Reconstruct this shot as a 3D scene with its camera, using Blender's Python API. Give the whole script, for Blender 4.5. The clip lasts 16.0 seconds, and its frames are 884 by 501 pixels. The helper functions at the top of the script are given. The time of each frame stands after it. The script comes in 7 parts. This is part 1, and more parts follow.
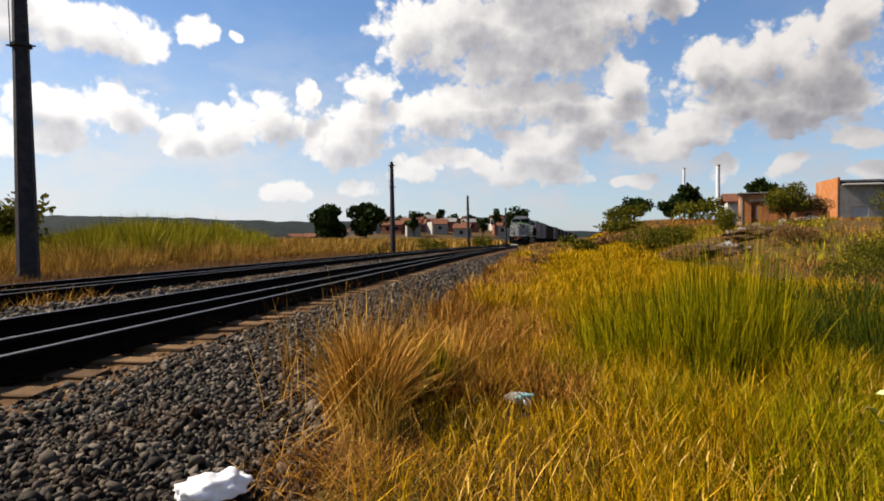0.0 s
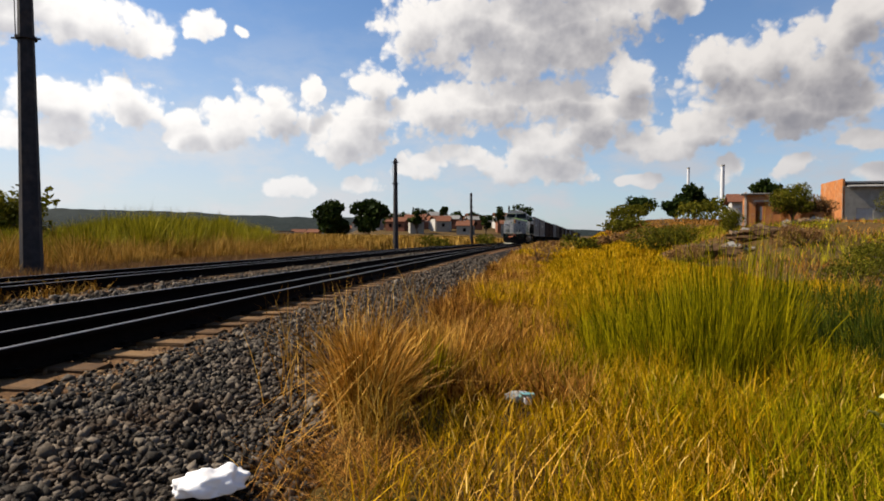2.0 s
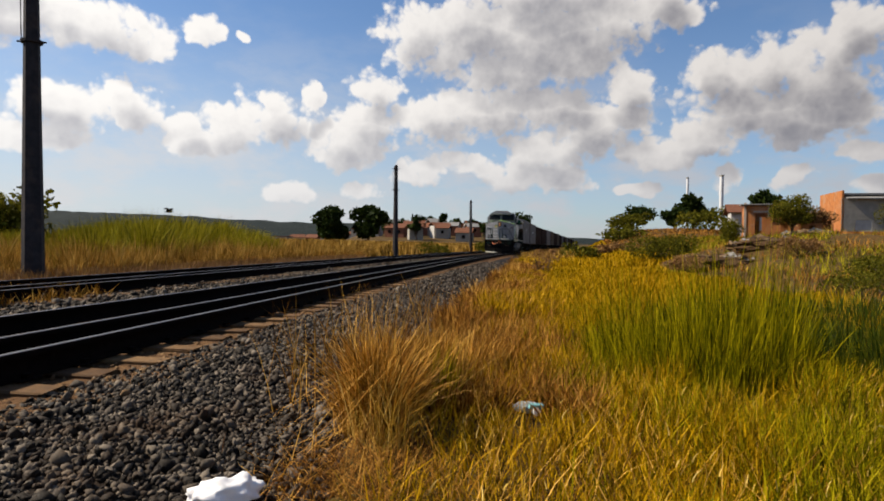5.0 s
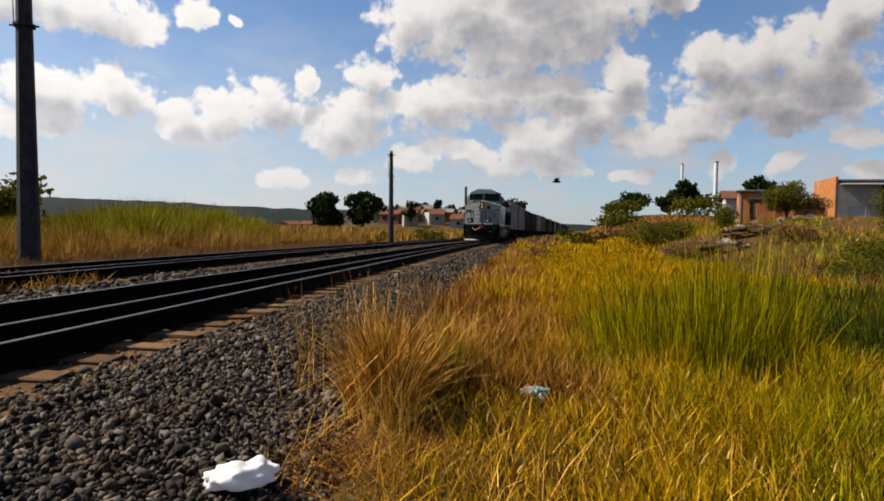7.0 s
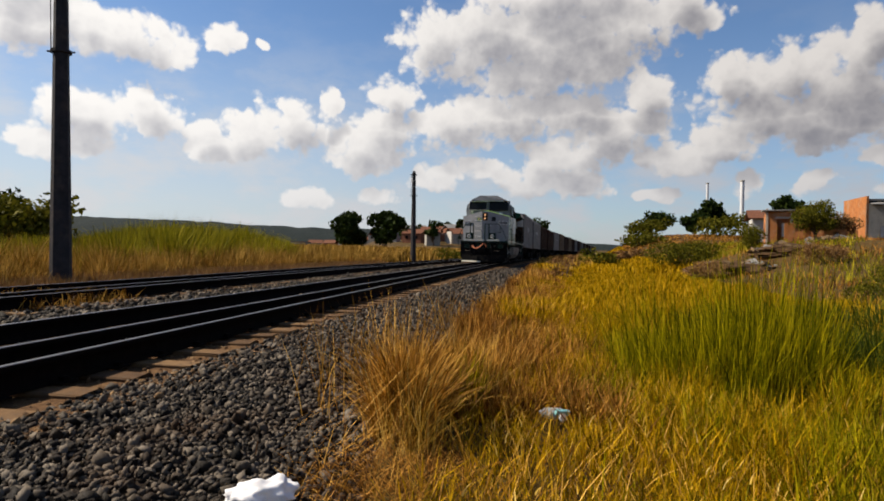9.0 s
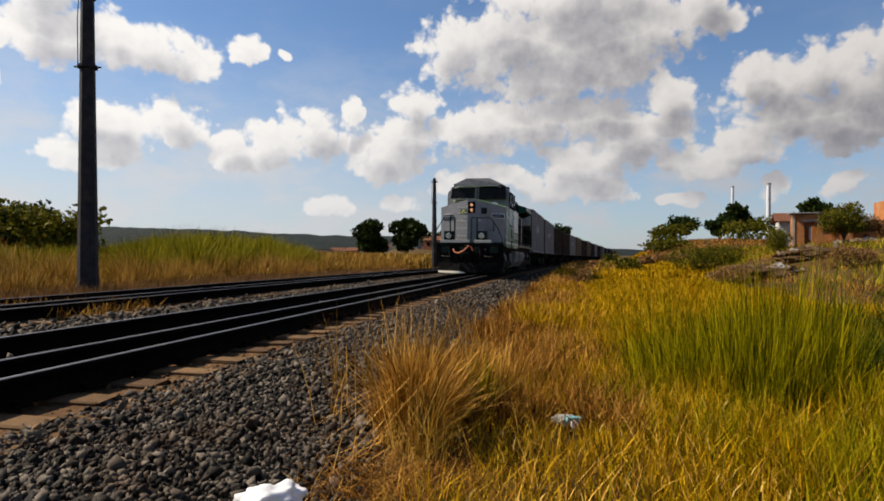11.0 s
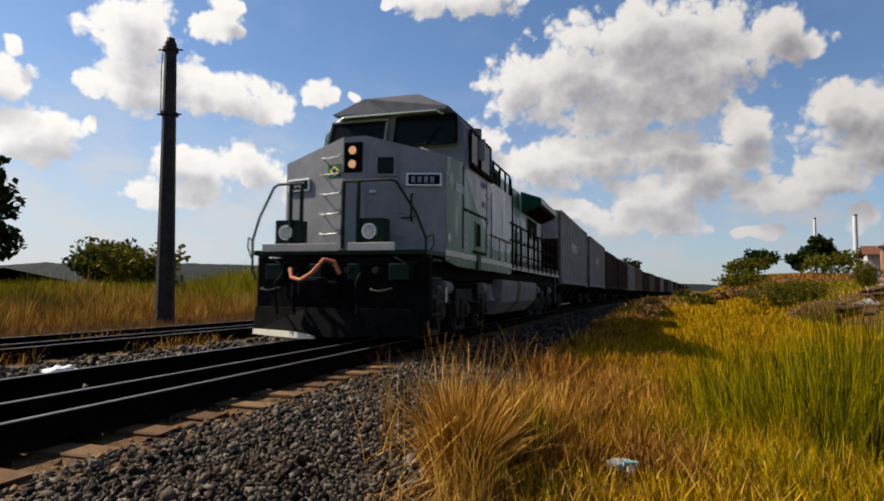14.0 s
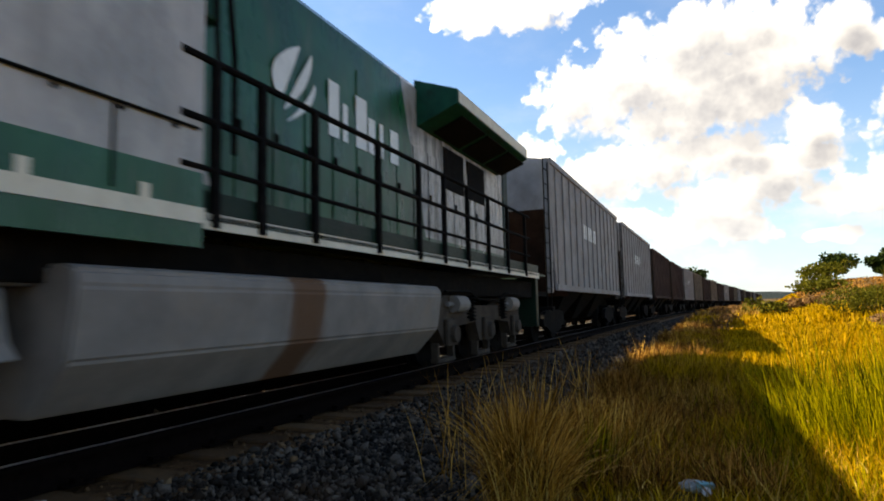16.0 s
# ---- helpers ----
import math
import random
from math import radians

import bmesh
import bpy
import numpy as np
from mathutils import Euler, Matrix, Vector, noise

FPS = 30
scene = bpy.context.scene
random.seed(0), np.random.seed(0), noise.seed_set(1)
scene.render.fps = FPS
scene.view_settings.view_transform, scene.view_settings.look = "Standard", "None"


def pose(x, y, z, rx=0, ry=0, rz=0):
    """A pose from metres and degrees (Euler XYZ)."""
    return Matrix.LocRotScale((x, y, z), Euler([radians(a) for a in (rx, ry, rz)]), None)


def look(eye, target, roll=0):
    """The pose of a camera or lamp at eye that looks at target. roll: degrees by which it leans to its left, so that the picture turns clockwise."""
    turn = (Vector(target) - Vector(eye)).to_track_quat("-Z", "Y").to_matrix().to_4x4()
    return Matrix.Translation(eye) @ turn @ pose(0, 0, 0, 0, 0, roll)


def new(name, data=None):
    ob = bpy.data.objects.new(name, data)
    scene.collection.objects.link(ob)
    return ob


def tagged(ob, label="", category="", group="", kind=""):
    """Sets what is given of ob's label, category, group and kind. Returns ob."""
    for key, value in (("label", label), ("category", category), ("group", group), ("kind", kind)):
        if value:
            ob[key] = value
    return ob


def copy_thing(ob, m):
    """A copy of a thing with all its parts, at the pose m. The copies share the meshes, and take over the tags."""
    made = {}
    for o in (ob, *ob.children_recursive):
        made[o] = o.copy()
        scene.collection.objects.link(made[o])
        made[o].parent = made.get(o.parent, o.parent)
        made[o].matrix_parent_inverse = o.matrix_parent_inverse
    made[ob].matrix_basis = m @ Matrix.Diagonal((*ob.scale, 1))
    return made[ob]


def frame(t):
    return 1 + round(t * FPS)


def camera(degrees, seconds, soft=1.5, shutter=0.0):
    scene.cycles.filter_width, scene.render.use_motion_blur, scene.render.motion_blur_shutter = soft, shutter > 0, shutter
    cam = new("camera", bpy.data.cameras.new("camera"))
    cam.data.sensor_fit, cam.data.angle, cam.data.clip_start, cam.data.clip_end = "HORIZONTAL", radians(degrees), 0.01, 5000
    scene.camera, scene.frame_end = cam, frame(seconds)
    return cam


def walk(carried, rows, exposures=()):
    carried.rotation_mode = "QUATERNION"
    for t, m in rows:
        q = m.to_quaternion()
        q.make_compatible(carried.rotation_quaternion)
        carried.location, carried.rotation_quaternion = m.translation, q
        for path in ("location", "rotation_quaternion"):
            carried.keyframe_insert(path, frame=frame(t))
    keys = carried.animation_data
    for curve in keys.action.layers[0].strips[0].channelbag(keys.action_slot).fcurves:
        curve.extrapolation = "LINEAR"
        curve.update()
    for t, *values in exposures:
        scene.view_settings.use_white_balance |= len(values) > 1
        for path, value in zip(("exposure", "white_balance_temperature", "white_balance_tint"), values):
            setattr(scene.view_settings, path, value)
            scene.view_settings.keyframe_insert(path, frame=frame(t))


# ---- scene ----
cam = camera(70.84, 16.0, soft=1.8, shutter=0.3)
walk(cam, [
    (0.0, pose(0.000, 0.000, -0.000, 89.10, 0.30, -0.00)),
    (0.5, pose(0.002, -0.004, -0.008, 88.62, 0.15, 0.18)),
    (1.0, pose(0.014, -0.013, 0.002, 89.55, -0.13, 0.21)),
    (1.5, pose(0.023, 0.006, 0.012, 89.48, -0.67, 0.24)),
    (2.0, pose(0.008, 0.015, 0.002, 88.84, -0.34, 0.28)),
    (2.5, pose(0.004, 0.004, 0.007, 89.51, -1.02, 0.57)),
    (3.0, pose(0.008, 0.028, -0.004, 88.56, -0.64, -0.30)),
    (3.5, pose(0.015, 0.040, -0.001, 88.68, -0.10, -0.38)),
    (4.0, pose(-0.005, 0.023, 0.009, 89.51, -0.62, 0.19)),
    (6.5, pose(-0.147, -0.003, 0.025, 88.76, -1.42, -0.15)),
    (7.0, pose(-0.154, -0.006, 0.016, 88.22, -0.95, -0.34)),
    (7.5, pose(-0.147, -0.005, 0.020, 88.50, -0.38, 0.02)),
    (8.0, pose(-0.131, -0.022, 0.022, 89.22, -0.38, 0.57)),
    (8.5, pose(-0.139, -0.034, 0.025, 89.73, -0.83, 1.21)),
    (11.0, pose(-0.055, -0.068, 0.032, 90.54, -0.58, 3.75)),
    (11.5, pose(-0.021, -0.057, 0.038, 91.02, -0.33, 4.52)),
    (12.0, pose(-0.019, -0.064, 0.036, 89.99, 0.55, 4.92)),
    (12.5, pose(-0.013, -0.075, 0.050, 91.33, 1.29, 5.43)),
    (13.0, pose(-0.025, -0.075, 0.040, 91.50, 1.02, 6.25)),
    (13.5, pose(-0.010, -0.164, 0.043, 92.88, 0.91, 9.09)),
    (14.0, pose(0.051, -0.048, 0.040, 93.73, -0.61, 9.78)),
    (14.5, pose(0.060, 0.033, 0.036, 95.41, -0.57, 11.70)),
    (15.0, pose(0.058, 0.022, 0.053, 96.39, -0.04, 13.84)),
    (15.5, pose(0.060, 0.017, 0.051, 96.72, 0.51, 14.77)),
    (16.0, pose(0.067, 0.013, 0.047, 95.33, 1.19, 15.25)),
], exposures=[(0.0, 1.12, 6500, 10), (3.5, 0.94, 6500, 10), (7.0, 0.90, 6500, 10), (12.0, 0.84, 6500, 10), (14.0, 0.86, 6500, 10), (14.6, 0.92, 6500, 10), (15.1, 1.10, 6600, 10), (15.6, 1.55, 6900, 8), (16.0, 1.88, 7150, 7)])

# ---- world and sun ----
SUN_FROM = Vector((-1.0, 0.17, 0.98)).normalized()
world = bpy.data.worlds.new("sky")
scene.world = world
world.use_nodes = True
wn, wl = world.node_tree.nodes, world.node_tree.links


def node(tree, kind, operation="", node_tree=None, **sockets):
    """A node, with its inputs by number (i0, i1 ...)."""
    n = tree.nodes.new(kind)
    if operation:
        n.operation = operation
    if node_tree is not None:
        n.node_tree = node_tree
    for key, value in sockets.items():
        socket = n.inputs[int(key[1:])]
        if isinstance(value, bpy.types.NodeSocket):
            tree.links.new(value, socket)
        else:
            socket.default_value = value
    return n


def maths(tree, op, a, b=0.0, c=0.0):
    n = node(tree, "ShaderNodeMath", operation=op)
    for k, value in enumerate((a, b, c)):
        if isinstance(value, bpy.types.NodeSocket):
            tree.links.new(value, n.inputs[k])
        else:
            n.inputs[k].default_value = value
    return n.outputs[0]


def vmath(tree, op, a, b):
    return node(tree, "ShaderNodeVectorMath", operation=op, i0=a, i1=b).outputs


def ramp(tree, fac, stops, mode="LINEAR"):
    n = node(tree, "ShaderNodeValToRGB", i0=fac)
    n.color_ramp.interpolation = mode
    e = n.color_ramp.elements
    while len(e) < len(stops):
        e.new(0.5)
    for k, (p, col) in enumerate(stops):
        e[k].position = p
        e[k].color = (*col, 1) if len(col) == 3 else col
    return n.outputs[0]


def smooth(tree, value, lo, hi, out_lo=0.0, out_hi=1.0):
    n = node(tree, "ShaderNodeMapRange", i0=value)
    n.interpolation_type = "SMOOTHSTEP"
    for k, x in ((1, lo), (2, hi), (3, out_lo), (4, out_hi)):
        n.inputs[k].default_value = x
    return n.outputs[0]


def mixcol(tree, fac, a, b, blend="MIX"):
    n = tree.nodes.new("ShaderNodeMix")
    n.data_type, n.blend_type = "RGBA", blend
    for k, value in ((0, fac), (6, a), (7, b)):
        if isinstance(value, bpy.types.NodeSocket):
            tree.links.new(value, n.inputs[k])
        else:
            n.inputs[k].default_value = value if k == 0 else (*value, 1)
    return n.outputs[2]


# cumulus banks: azimuth and elevation of each puff with its half width and half height, degrees
PUFFS = []


def puff(az, el, w, h):
    PUFFS.append((az, el, w, h))


puff(-1.1, 18.3, 5.8, 3.3)
puff(3.5, 18.9, 7.0, 3.8)
puff(10.1, 18.4, 7.9, 3.8)
puff(15.8, 19.6, 6.4, 2.0)
puff(20.2, 19.5, 3.1, 1.4)
puff(6.1, 16.1, 7.5, 2.8)
puff(11.1, 16.3, 3.9, 2.6)
puff(-1.2, 11.3, 5.0, 2.3)
puff(3.5, 12.3, 6.3, 2.4)
puff(9.1, 13.1, 5.2, 2.1)
puff(-6.6, 14.0, 2.5, 1.6)
puff(-7.4, 10.3, 3.5, 3.3)
puff(-9.7, 9.0, 3.1, 2.4)
puff(26.7, 14.6, 5.2, 2.4)
puff(31.1, 13.8, 4.7, 3.6)
puff(33.1, 15.7, 2.0, 3.6)
puff(25.1, 11.7, 5.3, 2.8)
puff(29.9, 10.6, 6.5, 2.4)
puff(22.9, 14.6, 2.4, 2.4)
puff(16.2, 13.6, 3.1, 2.3)
puff(14.1, 11.2, 5.0, 1.9)
puff(8.8, 8.3, 4.3, 2.3)
puff(12.6, 9.5, 4.7, 1.9)
puff(19.3, 8.2, 4.2, 1.5)
puff(22.2, 9.3, 2.8, 2.0)
puff(-30.1, 16.7, 6.5, 2.4)
puff(-26.7, 15.7, 3.0, 1.6)
puff(-21.7, 17.5, 1.8, 1.4)
puff(-18.5, 17.1, 0.8, 0.6)
puff(-34.5, 17.0, 3.6, 2.1)
puff(-31.7, 10.3, 4.4, 2.3)
puff(-27.0, 11.1, 3.0, 2.1)
puff(-33.6, 8.0, 3.6, 1.7)
puff(-15.3, 11.0, 3.8, 2.6)
puff(-19.1, 9.9, 3.5, 2.1)
puff(-21.6, 8.6, 3.6, 1.8)
puff(-12.3, 12.8, 0.9, 1.4)
puff(-22.7, 9.5, 2.0, 1.5)
puff(-14.4, 4.5, 3.0, 0.9)
puff(-2.5, 6.7, 2.6, 1.4)
puff(1.6, 7.7, 2.6, 1.2)
puff(10.1, 6.1, 3.5, 1.6)
puff(6.0, 6.5, 2.9, 2.0)
puff(29.2, 6.1, 1.6, 1.1)
puff(33.7, 7.8, 2.4, 1.2)
puff(34.8, 5.3, 1.5, 0.9)
puff(24.3, 5.9, 1.5, 1.2)
puff(17.4, 5.3, 2.5, 0.8)
puff(-7.4, 4.7, 2.0, 1.0)
puff(-39.5, 13.0, 0.9, 0.6)
puff(-39.7, 15.9, 1.4, 1.4)
puff(-30.8, 21.7, 2.9, 1.4)
puff(-45.6, 17.9, 1.0, 0.8)
puff(-46.2, 15.0, 2.9, 2.1)
puff(-36.8, 20.6, 3.9, 3.9)
puff(-36.6, 16.6, 3.7, 2.6)
puff(-29.4, 23.4, 1.6, 1.4)
puff(-43.3, 11.6, 3.8, 2.5)
puff(19.1, 20.5, 2.0, 2.3)
puff(8.9, 22.2, 10.1, 2.9)
puff(-8.4, 26.1, 8.4, 2.0)
puff(-15.2, 25.1, 1.0, 0.8)

# the cloud field: above zero inside a cloud
field = bpy.data.node_groups.new("cloud_field", "ShaderNodeTree")
field.interface.new_socket("place", in_out="INPUT", socket_type="NodeSocketVector")
field.interface.new_socket("value", in_out="OUTPUT", socket_type="NodeSocketFloat")
field.interface.new_socket("soft", in_out="OUTPUT", socket_type="NodeSocketFloat")
_in = field.nodes.new("NodeGroupInput").outputs[0]
_warp = node(field, "ShaderNodeTexNoise", i0=_in, i2=0.32, i3=2.0, i4=0.5)
_w2 = vmath(field, "SUBTRACT", _warp.outputs["Color"], (0.5, 0.5, 0.5))[0]
_w3 = vmath(field, "MULTIPLY", _w2, (3.2, 2.4, 0.0))[0]
_p = vmath(field, "ADD", _in, _w3)[0]
_best = None
for az, el, w, h in PUFFS:
    d = vmath(field, "SUBTRACT", _p, (az, el, 0.0))[0]
    d = vmath(field, "MULTIPLY", d, (1 / w, 1 / h, 0.0))[0]
    d2 = vmath(field, "DOT_PRODUCT", d, d)[1]
    _best = d2 if _best is None else maths(field, "MINIMUM", _best, d2)
_fine = node(field, "ShaderNodeTexNoise", i0=_in, i2=0.46, i3=8.0, i4=0.58)
_fb = maths(field, "MULTIPLY", maths(field, "SUBTRACT", _fine.outputs["Fac"], 0.5), 1.5)
# rounded heads at three sizes
_flock = vmath(field, "ADD", _in, vmath(field, "MULTIPLY", vmath(field, "SUBTRACT", _fine.outputs["Color"], (0.5, 0.5, 0.5))[0], (1.6, 1.2, 0.0))[0])[0]
for _size, _much in ((0.42, 0.85), (0.95, 0.55), (2.1, 0.30)):
    _cell = node(field, "ShaderNodeTexVoronoi")
    _cell.voronoi_dimensions, _cell.feature = "2D", "SMOOTH_F1"
    _cell.inputs["Scale"].default_value = _size
    _cell.inputs["Smoothness"].default_value = 0.35
    field.links.new(_flock, _cell.inputs["Vector"])
    _fb = maths(field, "ADD", _fb, maths(field, "MULTIPLY", maths(field, "SUBTRACT", 0.40, _cell.outputs["Distance"]), _much))
_body = maths(field, "SUBTRACT", 0.95, maths(field, "MINIMUM", _best, 2.2))
# scattered clouds over the rest of the sky
_far = node(field, "ShaderNodeTexNoise", i0=_in, i2=0.055, i3=3.0, i4=0.5)
_sep = node(field, "ShaderNodeSeparateXYZ", i0=_in)
_off = smooth(field, maths(field, "ABSOLUTE", maths(field, "SUBTRACT", _sep.outputs[0], 2.0)), 44.0, 62.0)
_high = smooth(field, _sep.outputs[1], 27.0, 36.0)
_else = maths(field, "MULTIPLY", maths(field, "SUBTRACT", _far.outputs["Fac"], 0.66), 9.0)
_else = maths(field, "SUBTRACT", maths(field, "ADD", _else, 0.35), maths(field, "MULTIPLY", maths(field, "SUBTRACT", 1.0, maths(field, "MAXIMUM", _off, _high)), 9.0))
_all = maths(field, "ADD", maths(field, "MAXIMUM", _body, _else), _fb)
_mild = node(field, "ShaderNodeTexNoise", i0=_in, i2=0.30, i3=3.0, i4=0.5)
_soft = maths(field, "ADD", maths(field, "MAXIMUM", _body, _else), maths(field, "MULTIPLY", maths(field, "SUBTRACT", _mild.outputs["Fac"], 0.5), 1.6))
_out = field.nodes.new("NodeGroupOutput")
field.links.new(_all, _out.inputs[0])
field.links.new(_soft, _out.inputs[1])

W = world.node_tree
way = node(W, "ShaderNodeTexCoord").outputs["Generated"]
xyz = node(W, "ShaderNodeSeparateXYZ", i0=way).outputs
az = maths(W, "MULTIPLY", maths(W, "ARCTAN2", xyz[0], xyz[1]), 57.2958)
el = maths(W, "MULTIPLY", maths(W, "ARCSINE", xyz[2]), 57.2958)
place = node(W, "ShaderNodeCombineXYZ", i0=az, i1=el).outputs[0]
here = node(W, "ShaderNodeGroup", node_tree=field, i0=place).outputs[0]
sunward = node(W, "ShaderNodeGroup", node_tree=field, i0=vmath(W, "ADD", place, (-0.9, 2.1, 0.0))[0]).outputs[1]
near_sunward = node(W, "ShaderNodeGroup", node_tree=field, i0=vmath(W, "ADD", place, (-0.5, 0.8, 0.0))[0]).outputs[0]
cover = smooth(W, here, -0.16, 0.46)
shade = maths(W, "ADD", maths(W, "MULTIPLY", smooth(W, sunward, 0.0, 1.15), 0.74), maths(W, "MULTIPLY", smooth(W, near_sunward, 0.0, 1.7), 0.28))
sky = W.nodes.new("ShaderNodeTexSky")
sky.sky_type, sky.sun_disc = "NISHITA", False
sky.air_density, sky.dust_density, sky.ozone_density = 1.0, 0.6, 1.6
sky.sun_elevation = math.asin(SUN_FROM.z)
sky.sun_rotation = math.atan2(SUN_FROM.x, SUN_FROM.y)
blue = vmath(W, "MULTIPLY", sky.outputs[0], (0.112, 0.134, 0.158))[0]
# haze and cloud are brighter towards the sun's side
toward = smooth(W, vmath(W, "DOT_PRODUCT", way, (SUN_FROM.x, SUN_FROM.y, 0.0))[1], -0.40, 0.62)
haze = maths(W, "MULTIPLY", smooth(W, el, 0.0, 21.0, 0.85, 0.0), smooth(W, toward, 0.0, 1.0, 0.42, 0.92))
blue = mixcol(W, haze, blue, mixcol(W, toward, (0.60, 0.66, 0.75), (0.84, 0.89, 0.95)))
thin = node(W, "ShaderNodeTexNoise", i0=vmath(W, "MULTIPLY", place, (0.5, 1.0, 1.0))[0], i2=0.22, i3=6.0, i4=0.6)
veil = maths(W, "MULTIPLY", smooth(W, thin.outputs["Fac"], 0.42, 0.66), smooth(W, el, 3.0, 20.0, 0.85, 0.06))
blue = mixcol(W, veil, blue, mixcol(W, toward, (0.60, 0.61, 0.66), (0.92, 0.92, 0.94)))
lit = mixcol(W, toward, (0.94, 0.89, 0.85), (1.36, 1.32, 1.27))
dim = mixcol(W, toward, (0.285, 0.28, 0.315), (0.66, 0.655, 0.70))
cloud = mixcol(W, shade, lit, dim)
cloud = mixcol(W, smooth(W, el, 0.0, 13.0, 0.55, 0.0), cloud, mixcol(W, toward, (0.58, 0.60, 0.66), (0.86, 0.88, 0.92)))
W.links.new(mixcol(W, cover, blue, cloud), wn["Background"].inputs["Color"])
wn["Background"].inputs["Strength"].default_value = 0.41
sun = new("sun", bpy.data.lights.new("sun", "SUN"))
sun.data.energy, sun.data.angle, sun.data.color = 5.0, radians(0.53), (1.0, 0.90, 0.74)
sun.matrix_world = look(SUN_FROM * 50, (0, 0, 0))

# ---- the line of the track ----
RAIL_Z = -0.76
TIE_Z = RAIL_Z - 0.18


def heading(s):
    return radians(7.5 + 0.055 * max(-25.0, min(s, 110.0)))


_step = 0.5
_line = {0: (-2.62, 6.8)}
for _k in range(0, 1200):
    _x, _y = _line[_k]
    _h = heading((_k + 0.5) * _step)
    _line[_k + 1] = (_x + math.sin(_h) * _step, _y + math.cos(_h) * _step)
for _k in range(0, -160, -1):
    _x, _y = _line[_k]
    _h = heading((_k - 0.5) * _step)
    _line[_k - 1] = (_x - math.sin(_h) * _step, _y - math.cos(_h) * _step)


def on_line(s, off=0.0):
    """Place at s metres along the near rail, off metres to its right."""
    k = math.floor(s / _step)
    u = s / _step - k
    a, b = _line[k], _line[k + 1]
    h = heading(s)
    return (a[0] + (b[0] - a[0]) * u + math.cos(h) * off,
            a[1] + (b[1] - a[1]) * u - math.sin(h) * off)


def track_pose(s, off, z, ahead=1):
    """Pose with local +x along the line (towards the camera's end when ahead is -1), y left."""
    x, y = on_line(s, off)
    d = math.degrees(heading(s))
    return pose(x, y, z, 0, 0, 90 - d + (180 if ahead < 0 else 0))


# ---- materials ----
def surface(name, stops, scale=6.0, rough=0.8, metal=0.0, bump=0.2, bump_scale=40.0, island=0.0, piece=0.0,
            stain=None, stain_scale=1.5, stain_amount=0.5, through_light=0.0, spec=0.10, dist=0.01):
    """Two scales of variation over a base colour, with fine relief; island and piece add variation per loose part or object."""
    m = bpy.data.materials.new(name)
    m.use_nodes = True
    t = m.node_tree
    b = t.nodes["Principled BSDF"]
    place = node(t, "ShaderNodeTexCoord").outputs["Object"]
    n1 = node(t, "ShaderNodeTexNoise", i0=place, i2=scale, i3=5.0, i4=0.6)
    fac = n1.outputs["Fac"]
    if island:
        r = node(t, "ShaderNodeNewGeometry").outputs["Random Per Island"]
        fac = maths(t, "ADD", maths(t, "MULTIPLY", r, island), maths(t, "MULTIPLY", fac, 1 - island))
    if piece:
        r = node(t, "ShaderNodeObjectInfo").outputs["Random"]
        fac = maths(t, "ADD", maths(t, "MULTIPLY", r, piece), maths(t, "MULTIPLY", fac, 1 - piece))
    col = ramp(t, fac, stops)
    if stain:
        n2 = node(t, "ShaderNodeTexNoise", i0=place, i2=stain_scale, i3=6.0, i4=0.65)
        col = mixcol(t, smooth(t, n2.outputs["Fac"], 0.48, 0.72, 0.0, stain_amount), col, stain)
    t.links.new(col, b.inputs["Base Color"])
    b.inputs["Metallic"].default_value = metal
    b.inputs["Specular IOR Level"].default_value = spec
    n3 = node(t, "ShaderNodeTexNoise", i0=place, i2=bump_scale, i3=4.0, i4=0.6)
    t.links.new(smooth(t, n3.outputs["Fac"], 0.2, 0.8, max(0.02, rough - 0.12), min(1.0, rough + 0.12)), b.inputs["Roughness"])
    if bump:
        bu = node(t, "ShaderNodeBump", i0=bump, i1=dist)
        t.links.new(n3.outputs["Fac"], bu.inputs["Height"])
        t.links.new(bu.outputs[0], b.inputs["Normal"])
    if through_light:
        tr = node(t, "ShaderNodeBsdfTranslucent", i0=col)
        mx = node(t, "ShaderNodeMixShader", i0=through_light, i1=b.outputs[0], i2=tr.outputs[0])
        t.links.new(mx.outputs[0], t.nodes["Material Output"].inputs["Surface"])
    return m


M_SOIL = surface("dry_soil", [(0.3, (0.032, 0.016, 0.005)), (0.5, (0.065, 0.036, 0.009)), (0.7, (0.05, 0.042, 0.008))], 1.2, 0.95, bump=0.5, bump_scale=12, stain=(0.085, 0.048, 0.014), stain_scale=0.15, dist=0.05)
# bed colour is near-black: the shade in the gaps between stones is painted in
M_BALLAST = surface("ballast_bed_shaded", [(0.3, (0.003, 0.0026, 0.0022)), (0.55, (0.008, 0.0066, 0.0055)), (0.75, (0.020, 0.016, 0.012))], 28, 0.95, bump=1.0, bump_scale=30, dist=0.04, stain=(0.12, 0.065, 0.03), stain_scale=0.7, stain_amount=0.4)
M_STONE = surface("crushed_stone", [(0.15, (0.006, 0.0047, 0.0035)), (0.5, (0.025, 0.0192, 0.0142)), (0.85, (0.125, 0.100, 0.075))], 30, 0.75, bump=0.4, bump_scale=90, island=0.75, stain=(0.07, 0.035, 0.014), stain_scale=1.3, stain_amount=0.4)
M_STONE_PIECE = surface("crushed_stone_piece", [(0.15, (0.006, 0.0047, 0.0035)), (0.5, (0.025, 0.0192, 0.0142)), (0.85, (0.125, 0.100, 0.075))], 30, 0.75, bump=0.4, bump_scale=90, piece=0.75)
